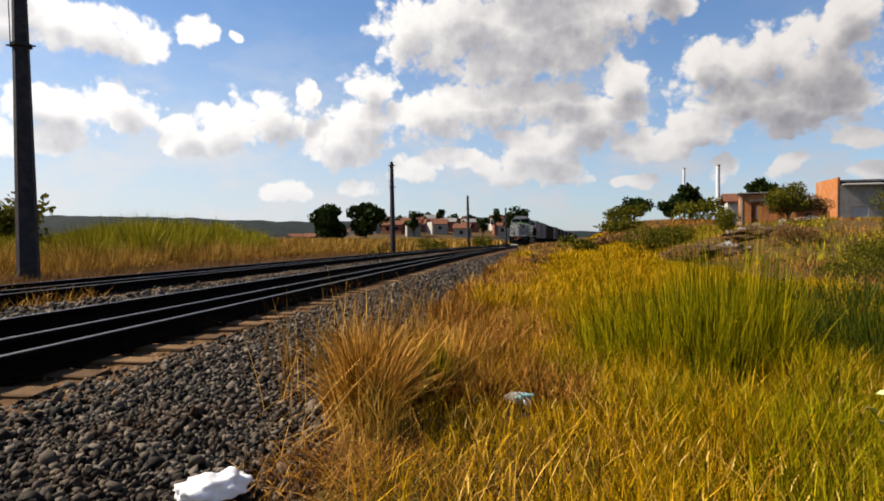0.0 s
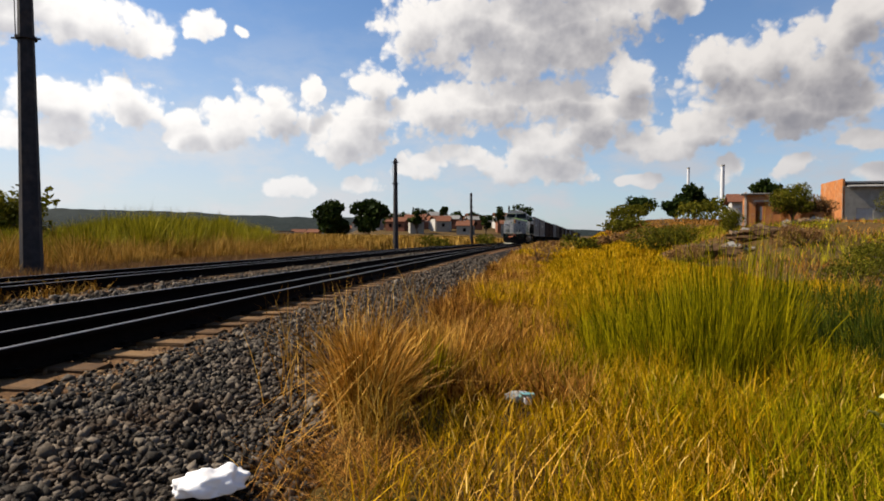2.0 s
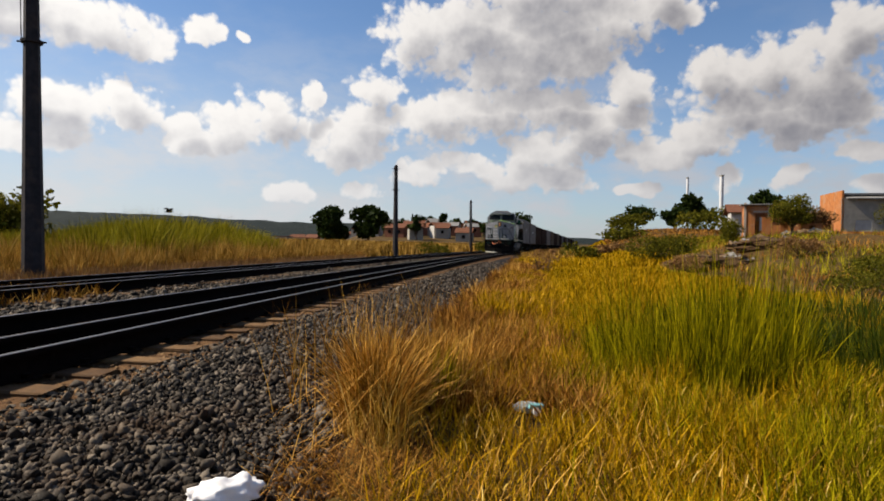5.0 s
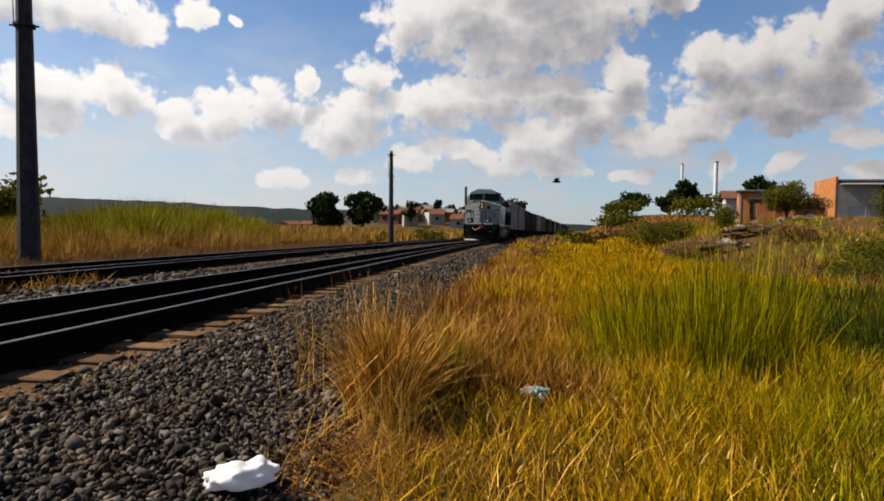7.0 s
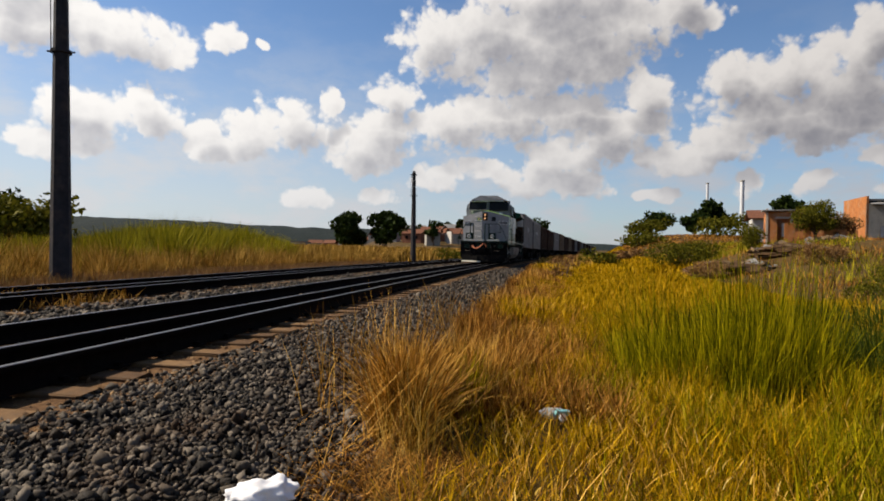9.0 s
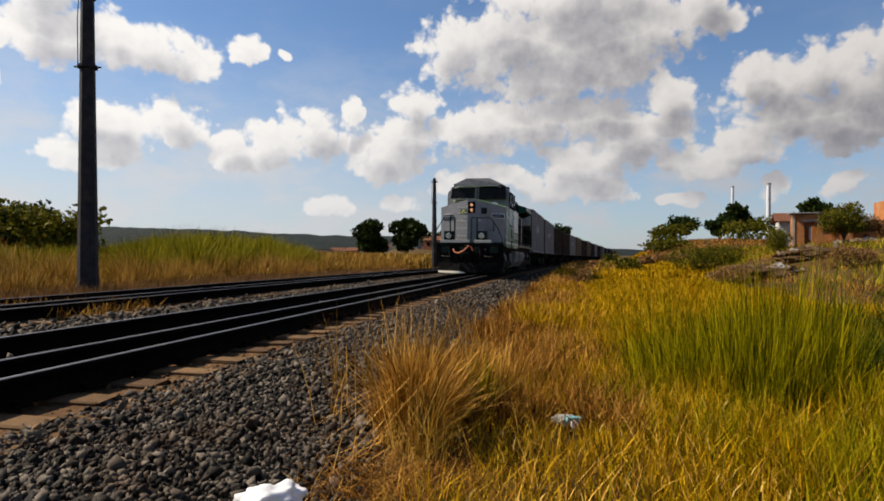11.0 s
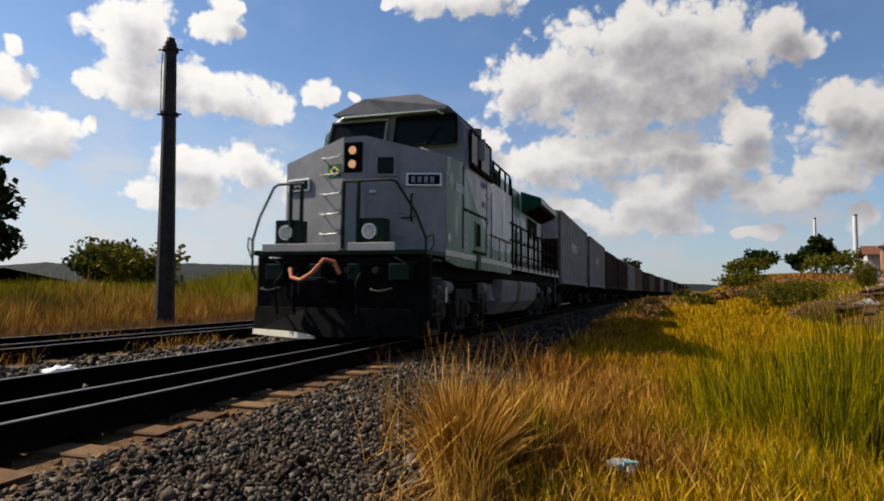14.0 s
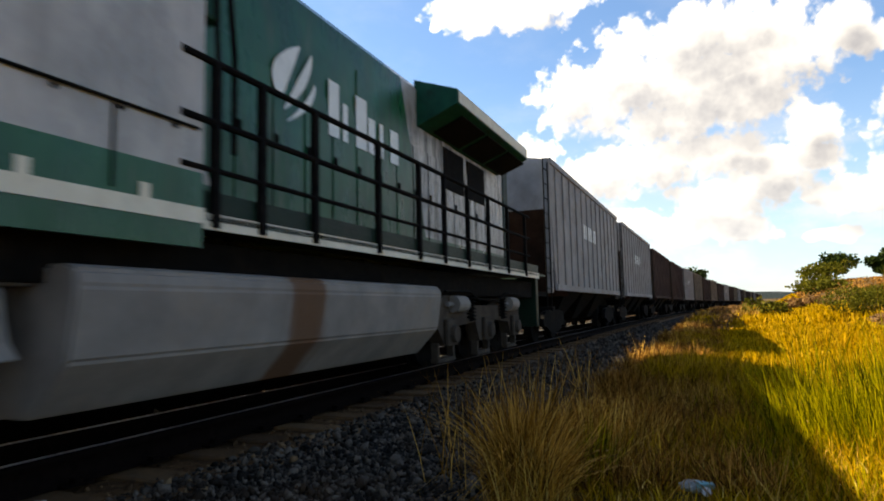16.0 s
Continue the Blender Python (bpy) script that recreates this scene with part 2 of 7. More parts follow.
M_TIE = surface("weathered_tie_wood", [(0.2, (0.05, 0.026, 0.012)), (0.5, (0.105, 0.058, 0.026)), (0.8, (0.17, 0.10, 0.045))], 9, 0.9, bump=0.5, bump_scale=60, piece=0.35, stain=(0.05, 0.035, 0.025), stain_scale=5)
# rusty steel taken down to near-black, so the colour carries the rails' shaded sides
M_RAIL = surface("rail_steel_rusty_shaded", [(0.3, (0.0025, 0.0017, 0.0012)), (0.7, (0.007, 0.004, 0.003))], 14, 0.9, 0.0, bump=0.3, bump_scale=80, spec=0.03)
M_RAILTOP = surface("rail_head_polished", [(0.3, (0.15, 0.14, 0.14)), (0.7, (0.24, 0.225, 0.22))], 20, 0.45, 0.9, bump=0.05)
M_POLE = surface("weathered_pole_steel", [(0.3, (0.018, 0.017, 0.019)), (0.7, (0.04, 0.035, 0.036))], 5, 0.7, 0.0, bump=0.2, stain=(0.10, 0.07, 0.05), stain_scale=2.0, stain_amount=0.4)
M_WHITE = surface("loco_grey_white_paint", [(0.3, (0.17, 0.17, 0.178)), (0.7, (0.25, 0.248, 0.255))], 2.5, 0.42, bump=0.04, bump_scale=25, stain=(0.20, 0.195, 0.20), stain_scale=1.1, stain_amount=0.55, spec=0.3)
M_DARKGREEN = surface("loco_dark_green_paint", [(0.3, (0.003, 0.014, 0.008)), (0.7, (0.006, 0.022, 0.013))], 5, 0.5, bump=0.05, stain=(0.02, 0.02, 0.018), stain_scale=3, spec=0.15)
M_CREAM = surface("cream_stripe_paint", [(0.3, (0.60, 0.56, 0.44)), (0.7, (0.72, 0.68, 0.56))], 8, 0.6, bump=0.05, stain=(0.30, 0.25, 0.18), stain_scale=4, stain_amount=0.4)
M_BLACK = surface("black_equipment", [(0.3, (0.004, 0.004, 0.004)), (0.7, (0.009, 0.0085, 0.008))], 8, 0.8, bump=0.2, stain=(0.02, 0.014, 0.01), stain_scale=4, stain_amount=0.4, spec=0.03)
M_BOGIE = surface("dusty_bogie_paint", [(0.3, (0.035, 0.027, 0.020)), (0.7, (0.085, 0.068, 0.052))], 6, 0.85, bump=0.25, stain=(0.02, 0.015, 0.011), stain_scale=3.0, stain_amount=0.85)
M_TANK = surface("fuel_tank_grey", [(0.3, (0.17, 0.155, 0.14)), (0.7, (0.245, 0.225, 0.20))], 3, 0.7, bump=0.08, stain=(0.24, 0.19, 0.14), stain_scale=1.2, stain_amount=0.6)
# a broad spill of rust and fuel down the tank below its filler
_t = M_TANK.node_tree
_old = _t.nodes["Principled BSDF"].inputs["Base Color"].links[0].from_socket
_p = node(_t, "ShaderNodeTexCoord").outputs["Object"]
_run = node(_t, "ShaderNodeTexNoise", i0=vmath(_t, "MULTIPLY", _p, (9.0, 1.0, 0.8))[0], i2=1.0, i3=4.0, i4=0.6).outputs["Fac"]
_px = maths(_t, "ADD", node(_t, "ShaderNodeSeparateXYZ", i0=_p).outputs[0], maths(_t, "MULTIPLY", maths(_t, "SUBTRACT", _run, 0.5), 0.5))
_band = maths(_t, "MULTIPLY", smooth(_t, _px, -8.25, -8.0), smooth(_t, _px, -7.55, -7.75))
_t.links.new(mixcol(_t, maths(_t, "MULTIPLY", _band, 0.85), _old, (0.105, 0.048, 0.018)), _t.nodes["Principled BSDF"].inputs["Base Color"])
M_ROOF = surface("loco_roof_grey", [(0.3, (0.12, 0.12, 0.13)), (0.7, (0.19, 0.19, 0.205))], 4, 0.6, bump=0.1, stain=(0.09, 0.09, 0.09), stain_scale=2)
M_LOUVRE = surface("tan_louvre_mesh", [(0.3, (0.22, 0.13, 0.05)), (0.7, (0.34, 0.21, 0.09))], 10, 0.8, bump=0.2)
M_CHROME = surface("bare_steel", [(0.3, (0.5, 0.5, 0.5)), (0.7, (0.62, 0.62, 0.6))], 12, 0.35, 0.9, bump=0.05)
M_HOSE = surface("orange_hose_rubber", [(0.3, (0.45, 0.13, 0.06)), (0.7, (0.58, 0.22, 0.12))], 12, 0.6, bump=0.1)
M_YELLOW = surface("flag_yellow", [(0.3, (0.70, 0.52, 0.03)), (0.7, (0.78, 0.60, 0.05))], 8, 0.6, bump=0.0)
M_FLAGGREEN = surface("flag_green", [(0.3, (0.009, 0.085, 0.042)), (0.7, (0.018, 0.125, 0.062))], 8, 0.6, bump=0.0)
M_BLUE = surface("flag_blue", [(0.3, (0.02, 0.04, 0.25)), (0.7, (0.03, 0.06, 0.30))], 8, 0.6, bump=0.0)
M_LEAFWHITE = surface("white_decal", [(0.3, (0.68, 0.70, 0.68)), (0.7, (0.78, 0.80, 0.78))], 4, 0.5, bump=0.03, stain=(0.45, 0.48, 0.45), stain_scale=3, stain_amount=0.5)
M_GREYMARK = surface("grey_lettering", [(0.3, (0.16, 0.17, 0.22)), (0.7, (0.24, 0.25, 0.30))], 8, 0.6, bump=0.0)
M_NOSEGREEN = surface("nose_top_green", [(0.3, (0.10, 0.19, 0.05)), (0.7, (0.17, 0.27, 0.08))], 5, 0.6, bump=0.05, stain=(0.2, 0.2, 0.12), stain_scale=3)
M_WAGON_LIGHT = surface("wagon_grey_aluminium", [(0.3, (0.19, 0.18, 0.175)), (0.7, (0.29, 0.28, 0.27))], 2.0, 0.6, 0.0, bump=0.08, bump_scale=18, stain=(0.17, 0.15, 0.13), stain_scale=1.6, stain_amount=0.7)
M_WAGON_DARK = surface("wagon_oxide_brown", [(0.3, (0.028, 0.017, 0.014)), (0.7, (0.06, 0.034, 0.026))], 2.0, 0.85, bump=0.1, stain=(0.10, 0.07, 0.05), stain_scale=1.2, stain_amount=0.4)
M_WAGON_TAN = surface("wagon_dusty_tan", [(0.3, (0.13, 0.10, 0.07)), (0.7, (0.21, 0.17, 0.12))], 2.0, 0.85, bump=0.1, stain=(0.06, 0.04, 0.03), stain_scale=1.2, stain_amount=0.6)
M_BRICK = surface("hollow_clay_brick", [(0.2, (0.20, 0.072, 0.024)), (0.5, (0.34, 0.128, 0.042)), (0.8, (0.46, 0.20, 0.075))], 3, 0.9, bump=0.3, bump_scale=30, piece=0.3, stain=(0.30, 0.22, 0.15), stain_scale=1.1, stain_amount=0.6)
M_MORTAR = surface("mortar_grey", [(0.3, (0.30, 0.24, 0.19)), (0.7, (0.40, 0.33, 0.27))], 6, 0.95, bump=0.3)
M_PLASTER = surface("grey_plaster", [(0.3, (0.20, 0.18, 0.15)), (0.7, (0.30, 0.275, 0.235))], 2, 0.9, bump=0.2, stain=(0.20, 0.18, 0.15), stain_scale=0.8)
M_TILE = surface("clay_roof_tile", [(0.3, (0.075, 0.032, 0.018)), (0.7, (0.15, 0.062, 0.036))], 6, 0.9, bump=0.4, bump_scale=8, dist=0.05)
M_CEMENTROOF = surface("fibre_cement_roof", [(0.3, (0.13, 0.125, 0.12)), (0.7, (0.22, 0.21, 0.20))], 3, 0.9, bump=0.2)
M_WHITEWASH = surface("whitewashed_wall", [(0.3, (0.30, 0.28, 0.26)), (0.7, (0.42, 0.40, 0.37))], 2, 0.9, bump=0.1, stain=(0.35, 0.31, 0.27), stain_scale=0.6)
M_TOWNBRICK = surface("far_brick_wall", [(0.3, (0.12, 0.05, 0.03)), (0.7, (0.20, 0.085, 0.05))], 1.0, 0.9, bump=0.2)
M_CHIMNEY = surface("white_stack_paint", [(0.3, (0.46, 0.46, 0.47)), (0.7, (0.56, 0.56, 0.57))], 1.0, 0.6, bump=0.0)
M_BARK = surface("bark", [(0.3, (0.045, 0.032, 0.022)), (0.7, (0.09, 0.065, 0.045))], 8, 0.95, bump=0.6, bump_scale=20)
M_LEAF = surface("dark_leaves", [(0.1, (0.006, 0.011, 0.002)), (0.5, (0.014, 0.024, 0.004)), (0.9, (0.036, 0.048, 0.008))], 2, 0.6, bump=0.0, island=0.6, through_light=0.15, spec=0.03)
M_BUSH = surface("olive_leaves", [(0.1, (0.022, 0.025, 0.002)), (0.5, (0.066, 0.064, 0.005)), (0.9, (0.15, 0.122, 0.012))], 2, 0.7, bump=0.0, island=0.6, through_light=0.25, spec=0.03)
M_DRYBUSH = surface("brown_scrub", [(0.1, (0.09, 0.045, 0.018)), (0.5, (0.17, 0.085, 0.03)), (0.9, (0.25, 0.15, 0.05))], 2, 0.9, bump=0.0, island=0.6, through_light=0.15)
M_GRASS = surface("yellow_green_grass", [(0.15, (0.045, 0.028, 0.0003)), (0.42, (0.22, 0.132, 0.0008)), (0.70, (0.52, 0.292, 0.003)), (0.92, (0.76, 0.46, 0.035))], 0.5, 0.55, bump=0.0, island=0.75, through_light=0.3, spec=0.02)
M_GREEN = surface("tall_green_grass", [(0.15, (0.014, 0.018, 0.0006)), (0.5, (0.125, 0.118, 0.001)), (0.85, (0.46, 0.36, 0.007))], 0.8, 0.45, bump=0.0, island=0.8, through_light=0.38, spec=0.02)
M_DEEPGREEN = surface("deep_green_grass", [(0.15, (0.006, 0.013, 0.001)), (0.5, (0.030, 0.044, 0.003)), (0.85, (0.10, 0.105, 0.008))], 0.8, 0.45, bump=0.0, island=0.8, through_light=0.22, spec=0.05)
M_EAR = surface("ripe_ear", [(0.2, (0.34, 0.19, 0.02)), (0.6, (0.55, 0.34, 0.05)), (0.85, (0.72, 0.50, 0.14))], 1.5, 0.7, bump=0.0, island=0.8, through_light=0.2, spec=0.05)
M_OLDSTRAW = surface("old_brown_straw", [(0.15, (0.028, 0.010, 0.001)), (0.5, (0.19, 0.074, 0.007)), (0.85, (0.50, 0.24, 0.045))], 1.5, 0.7, bump=0.0, island=0.8, through_light=0.12, spec=0.05)
M_STRAW = surface("dry_straw", [(0.15, (0.05, 0.018, 0.001)), (0.5, (0.30, 0.132, 0.010)), (0.85, (0.78, 0.44, 0.085))], 1.5, 0.6, bump=0.0, island=0.85, through_light=0.15, spec=0.08)
M_FIELDSTRAW = surface("field_straw", [(0.2, (0.035, 0.017, 0.002)), (0.5, (0.25, 0.132, 0.018)), (0.8, (0.62, 0.38, 0.09))], 0.9, 0.8, bump=0.0, island=0.55, through_light=0.15, spec=0.04)
M_REED = surface("field_reed_green", [(0.2, (0.016, 0.017, 0.001)), (0.5, (0.15, 0.135, 0.004)), (0.8, (0.46, 0.37, 0.02))], 0.9, 0.7, bump=0.0, island=0.5, through_light=0.15, spec=0.04)
M_HILL = surface("distant_woodland", [(0.3, (0.006, 0.010, 0.010)), (0.7, (0.013, 0.018, 0.017))], 0.06, 1.0, bump=0.6, bump_scale=0.2, dist=2.0)
M_BAG = surface("white_plastic_bag", [(0.3, (0.72, 0.70, 0.70)), (0.7, (0.84, 0.82, 0.82))], 8, 0.4, bump=0.3, bump_scale=20, through_light=0.2)
M_CLEAR = surface("clear_plastic_cup", [(0.3, (0.22, 0.23, 0.22)), (0.7, (0.50, 0.52, 0.50))], 20, 0.25, bump=0.2, through_light=0.3)
M_TEAL = surface("teal_foil_label", [(0.3, (0.10, 0.30, 0.33)), (0.7, (0.25, 0.45, 0.45))], 20, 0.4, bump=0.1)
M_RUBBLE = surface("rubble_earth", [(0.3, (0.05, 0.026, 0.011)), (0.5, (0.095, 0.055, 0.026)), (0.75, (0.22, 0.16, 0.10))], 3, 0.95, bump=0.5, bump_scale=12, island=0.6)
M_PALELEAF = surface("pale_leaf", [(0.3, (0.38, 0.40, 0.14)), (0.7, (0.55, 0.55, 0.26))], 10, 0.5, bump=0.1, through_light=0.3)
M_SLAB = surface("broken_concrete", [(0.3, (0.13, 0.12, 0.11)), (0.7, (0.20, 0.185, 0.17))], 5, 0.9, bump=0.3)

M_DIRT = surface("brown_dirt", [(0.3, (0.045, 0.022, 0.009)), (0.5, (0.09, 0.045, 0.018)), (0.75, (0.15, 0.085, 0.035))], 14, 0.95, bump=0.8, bump_scale=40, dist=0.03)
M_DIRTSTONE = surface("rusty_stone", [(0.15, (0.05, 0.026, 0.012)), (0.5, (0.10, 0.055, 0.024)), (0.85, (0.19, 0.115, 0.055))], 30, 0.85, bump=0.4, bump_scale=90, island=0.75)

M_WING = surface("dirty_green_housing", [(0.3, (0.004, 0.040, 0.024)), (0.7, (0.010, 0.075, 0.042))], 4, 0.6, bump=0.08, stain=(0.012, 0.012, 0.011), stain_scale=1.6, stain_amount=0.85)

M_GLASS = bpy.data.materials.new("dark_cab_glass")
M_GLASS.use_nodes = True
_b = M_GLASS.node_tree.nodes["Principled BSDF"]
_b.inputs["Base Color"].default_value = (0.006, 0.007, 0.008, 1)
_b.inputs["Roughness"].default_value = 0.2
_b.inputs["Specular IOR Level"].default_value = 0.12


def glowing(name, col, strength):
    m = bpy.data.materials.new(name)
    m.use_nodes = True
    b = m.node_tree.nodes["Principled BSDF"]
    b.inputs["Base Color"].default_value = (*[c * 0.12 for c in col], 1)
    b.inputs["Emission Color"].default_value = (*col, 1)
    b.inputs["Emission Strength"].default_value = strength
    b.inputs["Roughness"].default_value = 0.2
    return m


M_LAMP = glowing("headlamp_glow", (1.0, 0.50, 0.24), 0.32)
M_LENS = surface("lamp_lens_glass", [(0.3, (0.25, 0.23, 0.2)), (0.7, (0.45, 0.42, 0.38))], 20, 0.15, 0.4, bump=0.1)


def livery(name, swoosh):
    """Grey-white and green paint of the locomotive sides; the green sweeps back along a curve from the nose."""
    m = bpy.data.materials.new(name)
    m.use_nodes = True
    t = m.node_tree
    b = t.nodes["Principled BSDF"]
    place = node(t, "ShaderNodeTexCoord").outputs["Object"]
    p = node(t, "ShaderNodeSeparateXYZ", i0=place).outputs
    green = ramp(t, node(t, "ShaderNodeTexNoise", i0=place, i2=1.6, i3=4.0).outputs["Fac"], [(0.3, (0.006, 0.060, 0.022)), (0.7, (0.014, 0.105, 0.042))])
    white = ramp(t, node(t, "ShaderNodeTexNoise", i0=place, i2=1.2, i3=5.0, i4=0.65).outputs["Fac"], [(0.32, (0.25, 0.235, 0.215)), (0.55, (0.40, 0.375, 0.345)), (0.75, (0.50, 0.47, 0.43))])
    if swoosh:
        up = maths(t, "MAXIMUM", maths(t, "MULTIPLY", maths(t, "SUBTRACT", 3.15, p[2]), 0.77), 0.0)
        edge = maths(t, "SUBTRACT", -2.55, maths(t, "MULTIPLY", maths(t, "POWER", up, 1.7), 1.9))
        is_green = maths(t, "GREATER_THAN", p[0], edge)
        low = maths(t, "LESS_THAN", p[2], 1.70)
        is_green = maths(t, "MAXIMUM", is_green, low)
    else:
        a = maths(t, "GREATER_THAN", p[0], maths(t, "SUBTRACT", -10.75, maths(t, "MULTIPLY", maths(t, "SUBTRACT", 4.0, p[2]), 0.35)))
        w = maths(t, "GREATER_THAN", p[0], maths(t, "ADD", -7.45, maths(t, "MULTIPLY", maths(t, "SUBTRACT", p[2], 1.7), 0.6)))
        is_green = maths(t, "SUBTRACT", a, w)
        is_green = maths(t, "MAXIMUM", is_green, maths(t, "LESS_THAN", p[2], 1.80))
    col = mixcol(t, is_green, white, green)
    st = node(t, "ShaderNodeTexNoise", i0=vmath(t, "MULTIPLY", place, (1.0, 1.0, 0.25))[0], i2=3.5, i3=6.0, i4=0.65)
    col = mixcol(t, smooth(t, st.outputs["Fac"], 0.52, 0.75, 0.0, 0.45), col, (0.17, 0.16, 0.15))
    # vertical runs of soot and oil, heaviest towards the radiators
    run = node(t, "ShaderNodeTexNoise", i0=vmath(t, "MULTIPLY", place, (5.0, 1.0, 0.7))[0], i2=1.3, i3=5.0, i4=0.7)
    back = smooth(t, p[0], -12.2, -9.8, 0.95, 0.0 if swoosh else 0.25)
    col = mixcol(t, maths(t, "MULTIPLY", smooth(t, run.outputs["Fac"], 0.40, 0.66), back), col, (0.018, 0.016, 0.014))
    t.links.new(col, b.inputs["Base Color"])
    dn = node(t, "ShaderNodeTexNoise", i0=place, i2=1.4, i3=2.0)
    bu = node(t, "ShaderNodeBump", i0=0.25, i1=0.05)
    t.links.new(dn.outputs["Fac"], bu.inputs["Height"])
    t.links.new(bu.outputs[0], b.inputs["Normal"])
    t.links.new(smooth(t, st.outputs["Fac"], 0.3, 0.7, 0.22, 0.45), b.inputs["Roughness"])
    b.inputs["Specular IOR Level"].default_value = 0.35
    return m


M_SIDE = livery("loco_side_livery", True)
M_HOOD = livery("loco_hood_livery", False)


# ---- mesh helpers ----
def link(name, bm, material, parent=None, label="", smooth_faces=False):
    me = bpy.data.meshes.new(name)
    bm.normal_update()
    bm.to_mesh(me)
    bm.free()
    me.materials.append(material)
    if smooth_faces:
        me.polygons.foreach_set("use_smooth", [True] * len(me.polygons))
    ob = new(name, me)
    if parent is not None:
        ob.parent = parent
    if label:
        ob["label"] = label
    return ob


part = link


def shared(name, me, parent, m):
    ob = new(name, me)
    ob.parent = parent
    ob.matrix_basis = m
    return ob


def box(bm, x0, y0, z0, x1, y1, z1, bevel=0.0, turn=None):
    r = bmesh.ops.create_cube(bm, size=1.0)
    vs = r["verts"]
    for v in vs:
        v.co = Vector(((x0 + x1) / 2 + v.co.x * (x1 - x0), (y0 + y1) / 2 + v.co.y * (y1 - y0), (z0 + z1) / 2 + v.co.z * (z1 - z0)))
        if turn is not None:
            v.co = turn @ v.co
    if bevel:
        es = {e for v in vs for e in v.link_edges}
        bmesh.ops.bevel(bm, geom=list(es), offset=bevel, segments=2, affect="EDGES", profile=0.6)
    return bm


def solid(bm, rings):
    """Closed skin over rings of equal length, ends capped."""
    rows = [[bm.verts.new(p) for p in ring] for ring in rings]
    n = len(rows[0])
    for a, b in zip(rows, rows[1:]):
        for k in range(n):
            bm.faces.new((a[k], a[(k + 1) % n], b[(k + 1) % n], b[k]))
    bm.faces.new(rows[0][::-1])
    bm.faces.new(rows[-1])
    bmesh.ops.recalc_face_normals(bm, faces=bm.faces[:])
    return bm


def prism(bm, profile, x0, x1):
    """A profile of (y, z) drawn along x."""
    return solid(bm, [[(x0, y, z) for y, z in profile], [(x1, y, z) for y, z in profile]])


def slab(bm, outline, y0, y1):
    """An outline of (x, z) drawn along y."""
    return solid(bm, [[(x, y0, z) for x, z in outline], [(x, y1, z) for x, z in outline]])


def rod(bm, a, b, r, r2=None, n=8):
    a, b = Vector(a), Vector(b)
    d = (b - a).normalized()
    u = d.orthogonal().normalized()
    w = d.cross(u)
    rings = []
    for p, rr in ((a, r), (b, r if r2 is None else r2)):
        rings.append([p + (u * math.cos(k * math.tau / n) + w * math.sin(k * math.tau / n)) * rr for k in range(n)])
    return solid(bm, rings)


def tube(bm, pts, r, n=6):
    pts = [Vector(p) for p in pts]
    rings = []
    d0 = (pts[1] - pts[0]).normalized()
    u = d0.orthogonal().normalized()
    for i, p in enumerate(pts):
        d = (pts[min(i + 1, len(pts) - 1)] - pts[max(i - 1, 0)]).normalized()
        u = (u - d * u.dot(d)).normalized()
        w = d.cross(u)
        rings.append([p + (u * math.cos(k * math.tau / n) + w * math.sin(k * math.tau / n)) * r for k in range(n)])
    return solid(bm, rings)


def fresh():
    return bmesh.new()


def arrays(name, verts, faces, material, parent=None, smooth_faces=False):
    """A mesh from numpy arrays: verts (n, 3), faces (m, 3 or 4)."""
    me = bpy.data.meshes.new(name)
    k = faces.shape[1]
    me.vertices.add(len(verts))
    me.vertices.foreach_set("co", np.ascontiguousarray(verts, dtype=np.float32).ravel())
    me.loops.add(faces.size)
    me.loops.foreach_set("vertex_index", np.ascontiguousarray(faces, dtype=np.int32).ravel())
    me.polygons.add(len(faces))
    me.polygons.foreach_set("loop_start", np.arange(0, faces.size, k, dtype=np.int32))
    me.update(calc_edges=True)
    if smooth_faces:
        me.polygons.foreach_set("use_smooth", np.ones(len(faces), dtype=bool))
    me.materials.append(material)
    ob = new(name, me)
    if parent is not None:
        ob.parent = parent
    return ob


# ---- ground ----
rng = np.random.default_rng(7)


def sstep(v, lo, hi):
    u = np.clip((np.asarray(v, dtype=float) - lo) / (hi - lo), 0, 1)
    return u * u * (3 - 2 * u)


_ys = np.array([_line[k][1] for k in range(-150, 1180)])
_xs = np.array([_line[k][0] for k in range(-150, 1180)])


def side_of(x, y):
    """Metres to the right of the near rail."""
    bx = np.interp(y, _ys, _xs)
    return (np.asarray(x) - bx) * 0.985


